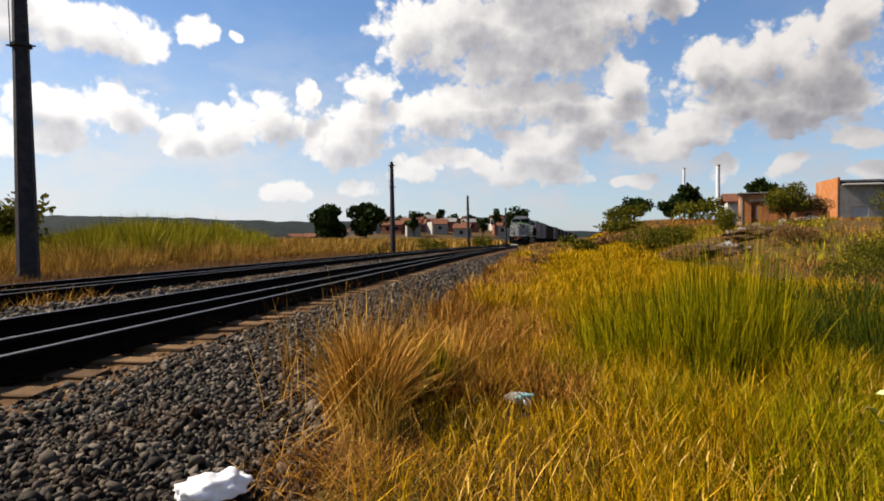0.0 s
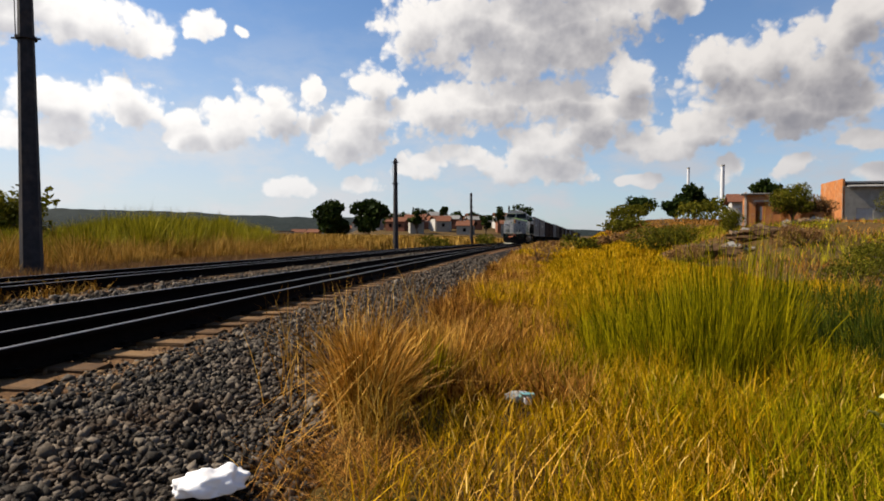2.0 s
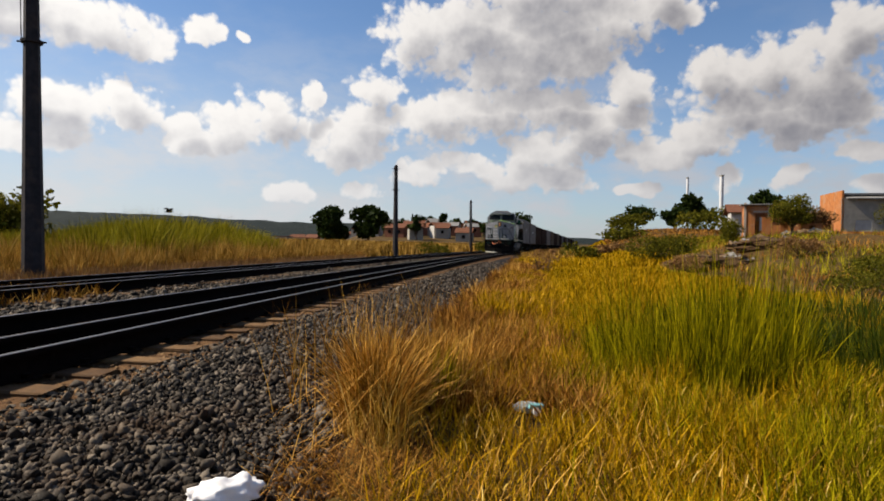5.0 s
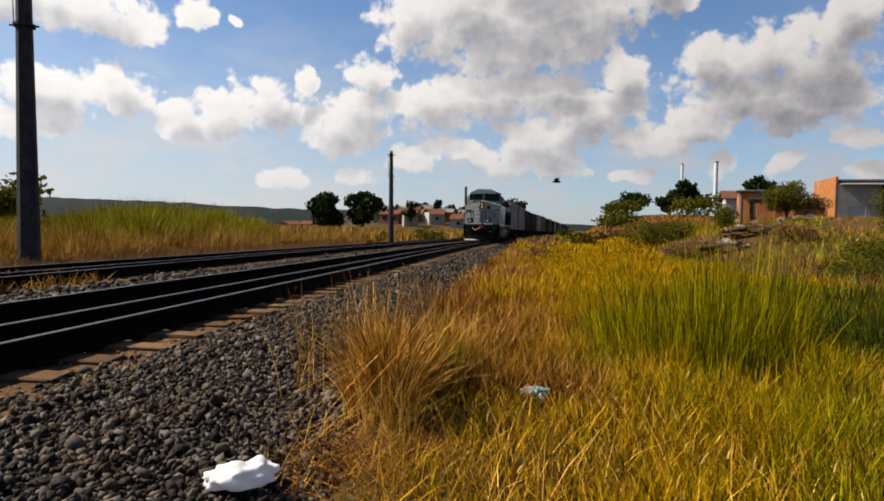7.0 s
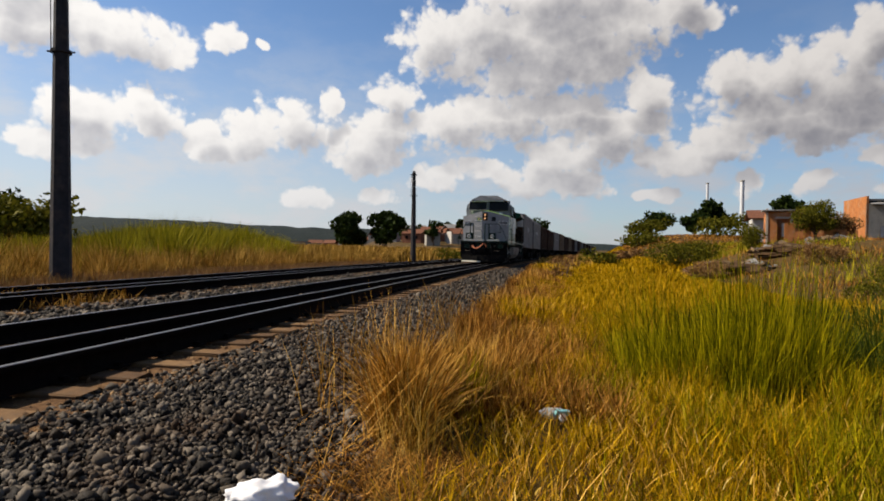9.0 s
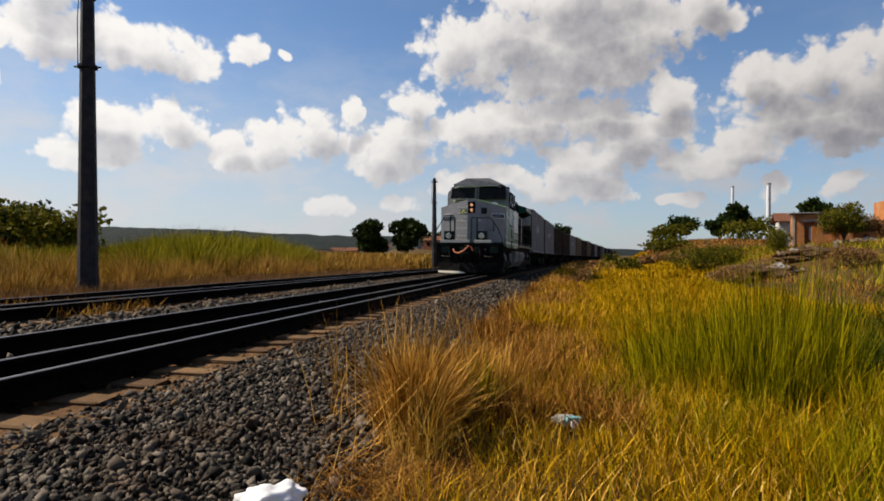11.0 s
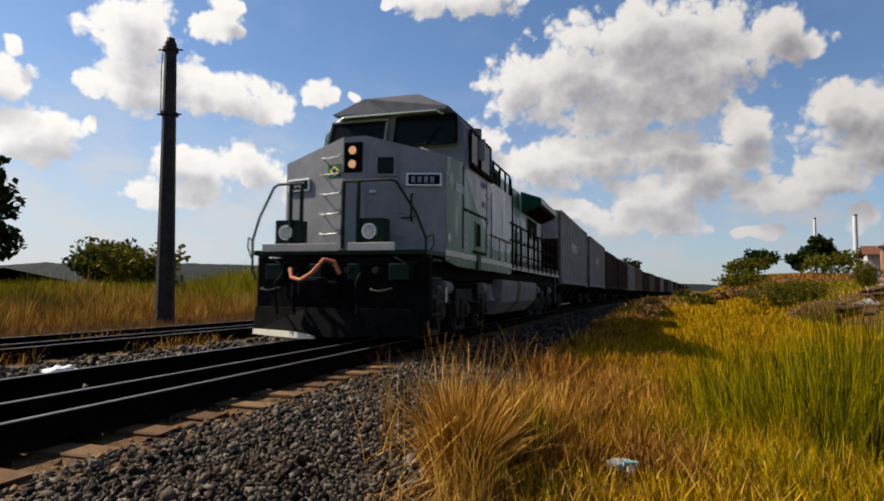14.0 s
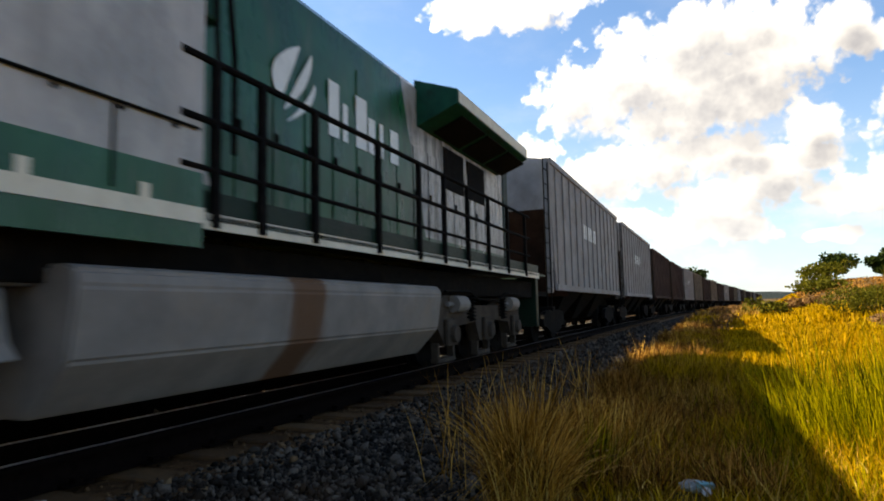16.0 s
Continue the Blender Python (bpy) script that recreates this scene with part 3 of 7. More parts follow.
def ground_z(x, y):
    x, y = np.asarray(x, dtype=float), np.asarray(y, dtype=float)
    off = side_of(x, y)
    z = np.full(off.shape, -1.14)
    z = np.where((off > -8.3) & (off < 2.2), -1.30, z)
    bump = 0.035 * np.sin(x * 1.7 + y * 0.6) + 0.03 * np.sin(x * 0.6 - y * 1.3 + 1.0)
    z = z + np.where(off > 2.2, bump, 0)
    # the bank on which the houses stand
    z = z + 1.75 * sstep(off, 8.0, 17.0) * sstep(y, 15.0, 36.0) + 0.45 * sstep(off, 14.0, 22.0) * sstep(y, 16, 26) * (0.6 + 0.4 * np.sin(x * 0.9 + y * 0.4))
    z = z + 2.0 * sstep(off, 6.0, 14.0) * sstep(y, 55.0, 100.0)
    z = z + 0.8 * sstep(off, 4.0, 9.0) * sstep(y, 150.0, 260.0) * sstep(500 - y, 0, 200)
    # the slope on which the town stands
    z = z + 6.0 * sstep(-off, 8.0, 26.0) * sstep(y, 150.0, 290.0) * sstep(x / np.maximum(y, 1.0), -0.19, -0.11)
    # low rise of the field across the tracks
    z = z + 0.5 * sstep(-off, 9.0, 20.0)
    return z


gx = np.concatenate([-np.geomspace(2600, 22, 34), np.arange(-21, 24, 0.5), np.geomspace(24, 2600, 34)])
gy = np.concatenate([-np.geomspace(700, 7, 16), np.arange(-6, 45, 0.6), np.geomspace(46, 4200, 48)])
GX, GY = np.meshgrid(gx, gy)
GZ = ground_z(GX, GY)
nx, ny = len(gx), len(gy)
idx = (np.arange(ny - 1)[:, None] * nx + np.arange(nx - 1)[None, :]).ravel()
ground = arrays("ground", np.stack([GX.ravel(), GY.ravel(), GZ.ravel()], 1),
                np.stack([idx, idx + 1, idx + nx + 1, idx + nx], 1), M_SOIL, smooth_faces=True)
tagged(ground, "dry brown soil under grass beside the railway", "ground", kind="structure")


# ---- ballast, ties and rails ----
def ribbon(name, profile, s0, s1, step, material, parent=None):
    """An open profile of (off, z) swept along the line."""
    ss = np.arange(s0, s1 + 0.01, step)
    vs = np.array([(*on_line(s, o), z) for s in ss for o, z in profile])
    n = len(profile)
    i = (np.arange(len(ss) - 1)[:, None] * n + np.arange(n - 1)[None, :]).ravel()
    return arrays(name, vs, np.stack([i, i + 1, i + n + 1, i + n], 1), material, parent)


BED = TIE_Z - 0.055
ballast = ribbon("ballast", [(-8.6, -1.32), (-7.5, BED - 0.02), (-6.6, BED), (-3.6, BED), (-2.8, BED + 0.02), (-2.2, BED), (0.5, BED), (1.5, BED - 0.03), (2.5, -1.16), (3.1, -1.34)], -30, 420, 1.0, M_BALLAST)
tagged(ballast, "grey crushed stone ballast bed under both tracks, darkened as shade between stones", "ballast", kind="structure")

# crushed stones: a few rock shapes
_t = (1 + 5 ** 0.5) / 2
ICO_V = np.array([(-1, _t, 0), (1, _t, 0), (-1, -_t, 0), (1, -_t, 0), (0, -1, _t), (0, 1, _t), (0, -1, -_t), (0, 1, -_t), (_t, 0, -1), (_t, 0, 1), (-_t, 0, -1), (-_t, 0, 1)]) / 1.9
ICO_F = np.array([
                 0, 11, 5, 0, 5, 1, 0, 1, 7, 0, 7, 10, 0, 10, 11, 1, 5, 9, 5, 11, 4, 11, 10, 2, 10, 7, 6, 7, 1, 8,
                  3, 9, 4, 3, 4, 2, 3, 2, 6, 3, 6, 8, 3, 8, 9, 4, 9, 5, 2, 4, 11, 6, 2, 10, 8, 6, 7, 9, 8, 1]).reshape(-1, 3)
ROCKS = [ICO_V * rng.uniform(0.40, 1.45, (12, 1)) * np.array([1.2, rng.uniform(0.6, 0.9), rng.uniform(0.45, 0.8)]) for _ in range(8)]


def turns(n):
    """Random rotation matrices."""
    q = rng.normal(size=(n, 4))
    q /= np.linalg.norm(q, axis=1)[:, None]
    w, x, y, z = q.T
    return np.stack([1 - 2 * (y * y + z * z), 2 * (x * y - z * w), 2 * (x * z + y * w), 2 * (x * y + z * w), 1 - 2 * (x * x + z * z), 2 * (y * z - x * w),
                     2 * (x * z - y * w), 2 * (y * z + x * w), 1 - 2 * (x * x + y * y)], 1).reshape(n, 3, 3)


def bed_z(off):
    return np.interp(off, [-8.6, -7.5, -6.6, -3.6, -2.8, -2.2, 0.5, 1.5, 2.5, 3.1], [-1.32, BED - 0.02, BED, BED, BED + 0.02, BED, BED, BED - 0.03, -1.16, -1.34])


def stones(name, s0, s1, o0, o1, per_m2, size, parent, material=None):
    n = int((s1 - s0) * (o1 - o0) * per_m2)
    s, o = rng.uniform(s0, s1, n), rng.uniform(o0, o1, n)
    P = np.array([on_line(a, b) for a, b in zip(s, o)])
    r = size * rng.lognormal(0, 0.28, n)
    z = bed_z(o) + r * rng.uniform(-0.3, 1.0, n)
    shape = rng.integers(0, len(ROCKS), n)
    V = np.array(ROCKS)[shape] * r[:, None, None]
    V = np.einsum("nij,nkj->nki", turns(n), V) + np.concatenate([P, z[:, None]], 1)[:, None, :]
    F = ICO_F[None] + (np.arange(n) * 12)[:, None, None]
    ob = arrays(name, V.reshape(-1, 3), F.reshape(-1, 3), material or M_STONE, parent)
    return tagged(ob, "grey crushed ballast stones beside the rails", kind="stuff")


dirt = ribbon("dirt_strip", [(-0.25, BED + 0.006), (0.3, BED + 0.02), (0.62, BED + 0.016), (0.80, BED - 0.012)], -30, 120, 1.0, M_DIRT)
tagged(dirt, "brown rusty dirt between the tie ends", "dirt", kind="structure")
stones("near_stones", -6.4, -2.2, 0.42, 2.75, 2100, 0.0195, ballast)
stones("middle_stones", -2.2, 6.0, 0.48, 2.6, 1350, 0.0215, ballast)
stones("far_stones", 6.0, 30.0, 0.5, 2.5, 260, 0.030, ballast)
stones("between_stones", -6.0, 14.0, -4.0, -1.85, 260, 0.032, ballast)
stones("between_far_stones", 14.0, 40.0, -4.0, -1.85, 70, 0.042, ballast)
stones("four_foot_stones", -7.0, 8.0, -1.6, -0.05, 120, 0.030, ballast)
stones("field_side_stones", -2.0, 20.0, -7.4, -5.9, 60, 0.04, ballast)
stones("rear_stones", -14.0, -6.4, 0.42, 2.75, 420, 0.032, ballast)
stones("dirt_stones", -6.5, 10.0, 0.05, 0.85, 420, 0.017, ballast, M_DIRTSTONE)

ROCK_MESHES = []
for k, v in enumerate(ROCKS):
    me = bpy.data.meshes.new("stone")
    me.from_pydata([tuple(p) for p in v], [], [tuple(int(i) for i in f) for f in ICO_F])
    me.materials.append(M_STONE_PIECE)
    ROCK_MESHES.append(me)
for k in range(300):
    s, o = rng.uniform(-5.6, -3.0), rng.uniform(0.7, 2.5)
    x, y = on_line(s, o)
    r = float(0.023 * rng.lognormal(0, 0.2))
    m = pose(x, y, float(bed_z(o)) + r * 0.6, *rng.uniform(0, 360, 3)) @ Matrix.Diagonal((r, r, r, 1))
    shared("stone", ROCK_MESHES[k % 8], ballast, m)


def rail_profile():
    """Flat-bottom rail section: foot, web, head; (off, z) from the tie top."""
    return [(-0.070, 0.0), (-0.070, 0.012), (-0.014, 0.030), (-0.010, 0.125), (-0.034, 0.138), (-0.035, 0.174), (-0.027, 0.180),
            (0.027, 0.180), (0.035, 0.174), (0.034, 0.138), (0.010, 0.125), (0.014, 0.030), (0.070, 0.012), (0.070, 0.0)]


def make_track(name, offs, label):
    e = new(name)
    tagged(e, label, "railway track", kind="structure")
    for o in offs:
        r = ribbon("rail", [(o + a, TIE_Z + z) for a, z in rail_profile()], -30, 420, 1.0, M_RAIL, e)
        r["label"] = "rusty steel rail, its sides darkened as if in shade"
        ribbon("rail_head", [(o - 0.020, RAIL_Z + 0.0005), (o - 0.016, RAIL_Z + 0.0035), (o + 0.016, RAIL_Z + 0.0035), (o + 0.020, RAIL_Z + 0.0005)], -30, 420, 1.0, M_RAILTOP, e)["label"] = "polished rail head"
    return e


near_track = make_track("track_near", (0.0, -0.6, -1.67), "mixed-gauge track of three rusty rails on wooden ties")
far_track = make_track("track_far", (-4.15, -4.75, -5.82), "second mixed-gauge railway track partly overgrown by dry grass")


def tie_mesh(seed):
    r = random.Random(seed)
    bm = fresh()
    box(bm, -0.115, -1.42, -0.16, 0.115, 1.42, 0.0, 0.012)
    for v in bm.verts:
        v.co += Vector((r.uniform(-0.008, 0.008), r.uniform(-0.03, 0.03), r.uniform(-0.008, 0.004)))
    me = bpy.data.meshes.new("tie")
    bm.to_mesh(me)
    bm.free()
    me.materials.append(M_TIE)
    return me


TIES = [tie_mesh(k) for k in range(5)]
for tr, c in ((near_track, -0.93), (far_track, -5.0)):
    s = -14.0
    while s < 75:
        m = track_pose(s + random.uniform(-0.04, 0.04), c + random.uniform(-0.07, 0.07), TIE_Z - random.uniform(0.0, 0.012), 1)
        shared("tie", TIES[random.randrange(5)], tr, m @ pose(0, 0, 0, 0, 0, random.uniform(-2.5, 2.5)))
        s += 0.56

plate = fresh()
box(plate, -0.09, -0.15, 0.0, 0.09, 0.15, 0.014, 0.004)
box(plate, -0.03, 0.08, 0.01, 0.03, 0.13, 0.045, 0.006)
box(plate, -0.03, -0.13, 0.01, 0.03, -0.08, 0.045, 0.006)
plate_me = bpy.data.meshes.new("tie_plate")
plate.to_mesh(plate_me)
plate.free()
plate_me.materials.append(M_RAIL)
s = -6.0
while s < 14:
    for o in (0.0, -0.6):
        shared("tie_plate", plate_me, near_track, track_pose(s, o, TIE_Z + 0.003, 1))
    s += 0.56


# ---- grass ----
def blades(name, P, height, width, lean, material, parent=None, curl=0.35, seg=2, heading_bias=None, spread=0.25):
    """Bent tapering blades rooted at P (n, 3)."""
    n = len(P)
    a = rng.uniform(0, math.tau, n)
    if heading_bias is not None:
        a = heading_bias + rng.normal(0, spread, n)
    d = np.stack([np.cos(a), np.sin(a), np.zeros(n)], 1)
    f = rng.uniform(0, math.pi, n)
    w = np.stack([np.cos(f), np.sin(f), np.zeros(n)], 1) * (width * rng.uniform(0.7, 1.3, n))[:, None]
    h = np.asarray(height)
    ln = np.abs(np.asarray(lean))
    rows = []
    up = np.array([0, 0, 1.0])
    for k in range(seg + 1):
        u = k / seg
        out = ln * (u * (1 - curl) + u * u * curl) * h
        rise = h * u * np.sqrt(np.clip(1 - (ln * (1 - curl + u * curl) * 0.75) ** 2, 0.08, 1))
        c = P + d * out[:, None] + up * rise[:, None]
        if k < seg:
            rows.append(c - w * (1 - 0.45 * u))
            rows.append(c + w * (1 - 0.45 * u))
        else:
            rows.append(c)
    m = len(rows)
    V = np.stack(rows, 1).reshape(-1, 3)
    base = (np.arange(n) * m)[:, None]
    tri = []
    for k in range(seg - 1):
        tri += [(2 * k, 2 * k + 1, 2 * k + 3), (2 * k, 2 * k + 3, 2 * k + 2)]
    tri.append((2 * seg - 2, 2 * seg - 1, 2 * seg))
    F = (base[:, :, None] + np.array(tri)[None]).reshape(-1, 3)
    return arrays(name, V, F, material, parent)


def patch(n, x0, x1, y0, y1, keep=None, power=1.0):
    """Scattered roots over a rectangle of (side, y), denser near the camera where power is above 1."""
    y = y0 + (y1 - y0) * rng.uniform(0, 1, n) ** power
    o = rng.uniform(x0, x1, n)
    x = np.interp(y, _ys, _xs) + o / 0.985
    P = np.stack([x, y, ground_z(x, y) - 0.02], 1)
    return P if keep is None else P[keep(o, y)]


def clumpy(P, scale, seed):
    """A soft blotchy field over the ground, 0 to 1."""
    x, y = P[:, 0] * scale + seed, P[:, 1] * scale + seed * 1.7
    v = np.sin(x * 1.3 + np.sin(y * 1.9)) + np.sin(y * 1.1 + np.sin(x * 2.3 + 1.0)) + 0.6 * np.sin(x * 3.1 - y * 2.7)
    return (v + 2.6) / 5.2


def bare(P):
    """Roots outside the hollow under the tall clump and the spot where the cup lies."""
    hollow = ((P[:, 0] - 2.12) / 0.36) ** 2 + ((P[:, 1] - 4.66) / 0.50) ** 2 > 1
    cup = (np.abs(P[:, 0] - 0.47) > 0.12) | (P[:, 1] < 3.74) | (P[:, 1] > 4.2)
    return P[hollow & cup]


def stuff(ob, label, category="grass"):
    return tagged(ob, label, category, kind="stuff")


# low yellow-green grass over the right of way
P = patch(150000, 2.75, 9.0, 0.7, 11.0, power=1.7)
c = clumpy(P, 1.6, 3.0)
edge = sstep(side_of(P[:, 0], P[:, 1]), 2.7, 3.9)
P = P[rng.uniform(0, 1, len(P)) < 0.25 + 0.75 * edge]
c = clumpy(P, 1.6, 3.0)
P = bare(P)
P = P[((P[:, 0] + 0.36) / 0.26) ** 2 + ((P[:, 1] - 3.25) / 0.30) ** 2 > 1]
c = clumpy(P, 1.6, 3.0)
stuff(blades("low_grass", P, (0.08 + 0.24 * c) * rng.uniform(0.5, 1.5, len(P)), (0.0030 + 0.0007 * P[:, 1] / 3) * rng.uniform(0.6, 1.5, len(P)), rng.uniform(0.1, 0.95, len(P)), M_GRASS), "yellow-green knee-high grass growing on the right of way")
P = patch(85000, 2.7, 9.5, 9.0, 34.0, power=1.5)
c = clumpy(P, 0.9, 5.0)
stuff(blades("mid_grass", P, (0.14 + 0.24 * c) * rng.uniform(0.6, 1.3, len(P)), 0.004 + 0.0007 * P[:, 1], rng.uniform(0.1, 0.6, len(P)), M_GRASS), "yellow-green grass further along the railway")
P = patch(42000, 2.6, 11.0, 30.0, 150.0, power=1.4)
stuff(blades("far_grass", P, rng.uniform(0.25, 0.65, len(P)), 0.0012 * P[:, 1], rng.uniform(0.1, 0.5, len(P)), M_GRASS), "distant yellowish grass on the verge")
P = patch(60000, 8.5, 34.0, 9.0, 110.0, power=1.2)
P = P[clumpy(P, 0.8, 21.0) + rng.uniform(-0.25, 0.25, len(P)) > 0.36]
stuff(blades("bank_scrub", P, rng.uniform(0.08, 0.42, len(P)), 0.003 + 0.0004 * P[:, 1], rng.uniform(0.1, 1.1, len(P)), M_OLDSTRAW, curl=0.7), "brown dead weeds on the earth bank", "weeds")
P = patch(46000, 8.5, 32.0, 7.0, 60.0)
P = P[clumpy(P, 0.45, 8.0) + rng.uniform(-0.12, 0.12, len(P)) > 0.58]
stuff(blades("bank_grass", P, rng.uniform(0.15, 0.55, len(P)), 0.003 + 0.0004 * P[:, 1], rng.uniform(0.1, 0.7, len(P)), M_REED, curl=0.7), "patchy dry grass on the earth bank")
P = patch(45000, 2.75, 9.5, -7.0, 0.9)
stuff(blades("rear_grass", P, rng.uniform(0.1, 0.32, len(P)), 0.005, rng.uniform(0.1, 0.9, len(P)), M_GRASS), "yellow-green grass behind the viewer on the verge")
# strands of straw through the low grass
P = patch(9000, 2.6, 8.0, 0.8, 9.0, power=1.5)
P = bare(P)
stuff(blades("loose_straw", P, rng.uniform(0.15, 0.42, len(P)), 0.0022, rng.uniform(0.3, 1.0, len(P)), M_STRAW), "loose dry straw stems among the grass")

# the tall green stand and the deeper green grass behind it
def stand(name, cx, cy, rx, ry, n, h0, h1, width, material, label, lean=(0.03, 0.55), fan=True):
    r, a = np.sqrt(rng.uniform(0, 1, n)), rng.uniform(0, math.tau, n)
    x, y = cx + rx * r * np.cos(a), cy + ry * r * np.sin(a)
    P = np.stack([x, y, ground_z(x, y) - 0.02], 1)
    h = (h0 + (h1 - h0) * rng.uniform(0, 1, n) ** 1.7) * (1.0 - 0.35 * r ** 2) * (0.62 + 0.55 * clumpy(P, 3.2, cx * 3.1))
    ln = rng.uniform(*lean, n) * (0.35 + 0.65 * r if fan else 1)
    return stuff(blades(name, P, h, width * rng.uniform(0.5, 1.5, n), ln, material, curl=0.6, seg=3, heading_bias=np.arctan2(y - cy, x - cx), spread=1.1), label)


stand("tall_grass", 2.12, 5.35, 0.95, 0.75, 2300, 0.45, 1.42, 0.0030, M_GREEN, "tall bright green grass clump in the verge", lean=(0.0, 0.62))
stand("tall_grass_core", 2.40, 5.25, 0.60, 0.50, 1300, 0.5, 1.50, 0.0030, M_GREEN, "tall bright green grass clump in the verge", lean=(0.0, 0.35))
stand("tall_grass_low", 2.1, 5.75, 1.05, 0.6, 2600, 0.2, 0.62, 0.0028, M_GREEN, "bright green undergrowth at the tall grass clump")
stand("side_grass", 4.4, 6.0, 1.35, 1.2, 6500, 0.25, 0.80, 0.0040, M_DEEPGREEN, "deep green grass beside the tall clump", fan=False)
stand("side_grass_near", 3.75, 4.9, 0.75, 0.8, 4200, 0.2, 0.62, 0.0032, M_DEEPGREEN, "deep green grass beside the tall clump", fan=False)
stand("side_grass_far", 5.6, 8.6, 2.8, 2.0, 9000, 0.25, 0.85, 0.005, M_DEEPGREEN, "deep green grass bank behind the verge", fan=False)
stand("mid_green_grass", 3.4, 8.6, 2.0, 1.9, 6500, 0.2, 0.52, 0.0042, M_GREEN, "green grass further along the verge", fan=False)
# fresh green blades thicken towards the bank
P = patch(70000, 3.3, 7.5, 1.2, 7.5, power=1.3)
P = bare(P)
P = P[rng.uniform(0, 1, len(P)) < sstep(P[:, 0] + 0.8 * (clumpy(P, 1.4, 11.0) - 0.5), 0.55, 2.2)]
c = clumpy(P, 1.8, 12.0)
stuff(blades("fresh_grass", P, (0.14 + 0.24 * c) * rng.uniform(0.6, 1.4, len(P)), 0.0022 + 0.0004 * P[:, 1], rng.uniform(0.05, 0.75, len(P)), M_GREEN, curl=0.6), "fresh green blades among the yellow grass")
# ripe ears above the low grass
P = patch(1300, 3.0, 7.0, 1.6, 6.0)
P = bare(P)
stuff(blades("ripe_ears", P + np.array([0, 0, 0.16]), rng.uniform(0.04, 0.10, len(P)), 0.0032, rng.uniform(0.2, 0.9, len(P)), M_EAR, curl=0.8, seg=3), "pale ripe ears among the grass")

# the dry tufts along the foot of the ballast
def tuft(cx, cy, n, h, spread_r, label, stems=60, lean=(0.1, 0.9), clumps=6, material=None):
    """A tangle of small clumps, each of them leaning its own way."""
    k = rng.integers(0, clumps, n)
    ca, cr = rng.uniform(0, math.tau, clumps), spread_r * np.sqrt(rng.uniform(0.05, 1, clumps))
    ch, cl = rng.uniform(0.62, 1.08, clumps), rng.uniform(*lean, clumps)
    way = ca + rng.normal(0, 0.8, clumps)
    x = cx + (cr * np.cos(ca))[k] + rng.normal(0, 0.22 * spread_r, n)
    y = cy + (cr * np.sin(ca))[k] + rng.normal(0, 0.22 * spread_r, n)
    P = np.stack([x, y, ground_z(x, y) - 0.02], 1)
    ln = np.clip(cl[k] * rng.uniform(0.3, 1.5, n), 0.0, 1.25)
    ob = stuff(blades("dry_tuft", P, h * ch[k] * rng.uniform(0.35, 1.12, n), (0.0013 + 0.0004 * cy) * rng.uniform(0.5, 1.5, n), ln, material or M_STRAW, curl=0.8, seg=4, heading_bias=way[k], spread=1.5), label, "dry grass")
    x, y = cx + 0.5 * spread_r * rng.normal(0, 1, stems), cy + 0.5 * spread_r * rng.normal(0, 1, stems)
    P = np.stack([x, y, ground_z(x, y) - 0.02], 1)
    blades("dry_stems", P, h * rng.uniform(0.9, 1.55, stems), 0.0012 + 0.0003 * cy, rng.uniform(0.05, 1.0, stems), M_STRAW, ob, curl=0.45, seg=3)
    return ob


tuft(-0.44, 3.62, 3400, 0.66, 0.17, "large tuft of dry golden straw beside the ballast", 70, lean=(0.05, 0.75), clumps=12)
tuft(-0.26, 3.92, 1200, 0.52, 0.18, "old brown straw inside the large tuft", 20, lean=(0.1, 0.6), clumps=7, material=M_OLDSTRAW)
# bent straws that have fallen from the tuft over the stones
n = 120
P = np.stack([-0.44 + rng.normal(0, 0.07, n), 3.48 + rng.normal(0, 0.10, n), rng.uniform(-0.98, -0.62, n)], 1)
stuff(blades("fallen_straws", P, -rng.uniform(0.22, 0.66, n), 0.0019, rng.uniform(0.6, 1.25, n), M_STRAW, curl=-0.15, seg=3, heading_bias=0.40, spread=0.65), "bent dry straws splayed over the stones", "dry grass")
n = 70
P = np.stack([-0.38 + rng.normal(0, 0.08, n), 3.35 + rng.normal(0, 0.06, n), np.full(n, -1.12)], 1)
stuff(blades("fallen_straws", P, rng.uniform(0.3, 0.6, n), 0.0021, rng.uniform(0.1, 1.0, n), M_EAR, curl=0.2, seg=3, heading_bias=-1.2, spread=0.9), "long pale straws at the front of the tuft", "dry grass")
# trodden straw and earth at the foot of the tuft
P = np.stack([-0.42 + rng.normal(0, 0.24, 1500), 3.0 + rng.normal(0, 0.26, 1500), np.full(1500, -1.13)], 1)
P[:, 2] = np.maximum(ground_z(P[:, 0], P[:, 1]), bed_z(side_of(P[:, 0], P[:, 1]))) + rng.uniform(-0.01, 0.03, 1500)
stuff(blades("trodden_straw", P, rng.uniform(0.05, 0.20, 1500), 0.0022, rng.uniform(0.9, 1.3, 1500), M_OLDSTRAW, curl=0.1), "trodden brown straw at the foot of the tuft", "dry grass")
tuft(-0.14, 4.45, 1700, 0.56, 0.24, "dry golden grass tuft at the foot of the ballast", 40, clumps=8)
tuft(0.06, 5.2, 1300, 0.48, 0.28, "dry golden grass tuft at the foot of the ballast", 40, clumps=8)
tuft(-0.95, 2.95, 160, 0.24, 0.30, "flattened dry straw at the edge of the stones", 20, lean=(0.7, 1.2), clumps=8)
stand("green_in_tuft", -0.10, 4.15, 0.12, 0.12, 500, 0.35, 0.62, 0.0035, M_GREEN, "green shoots inside the dry tuft")
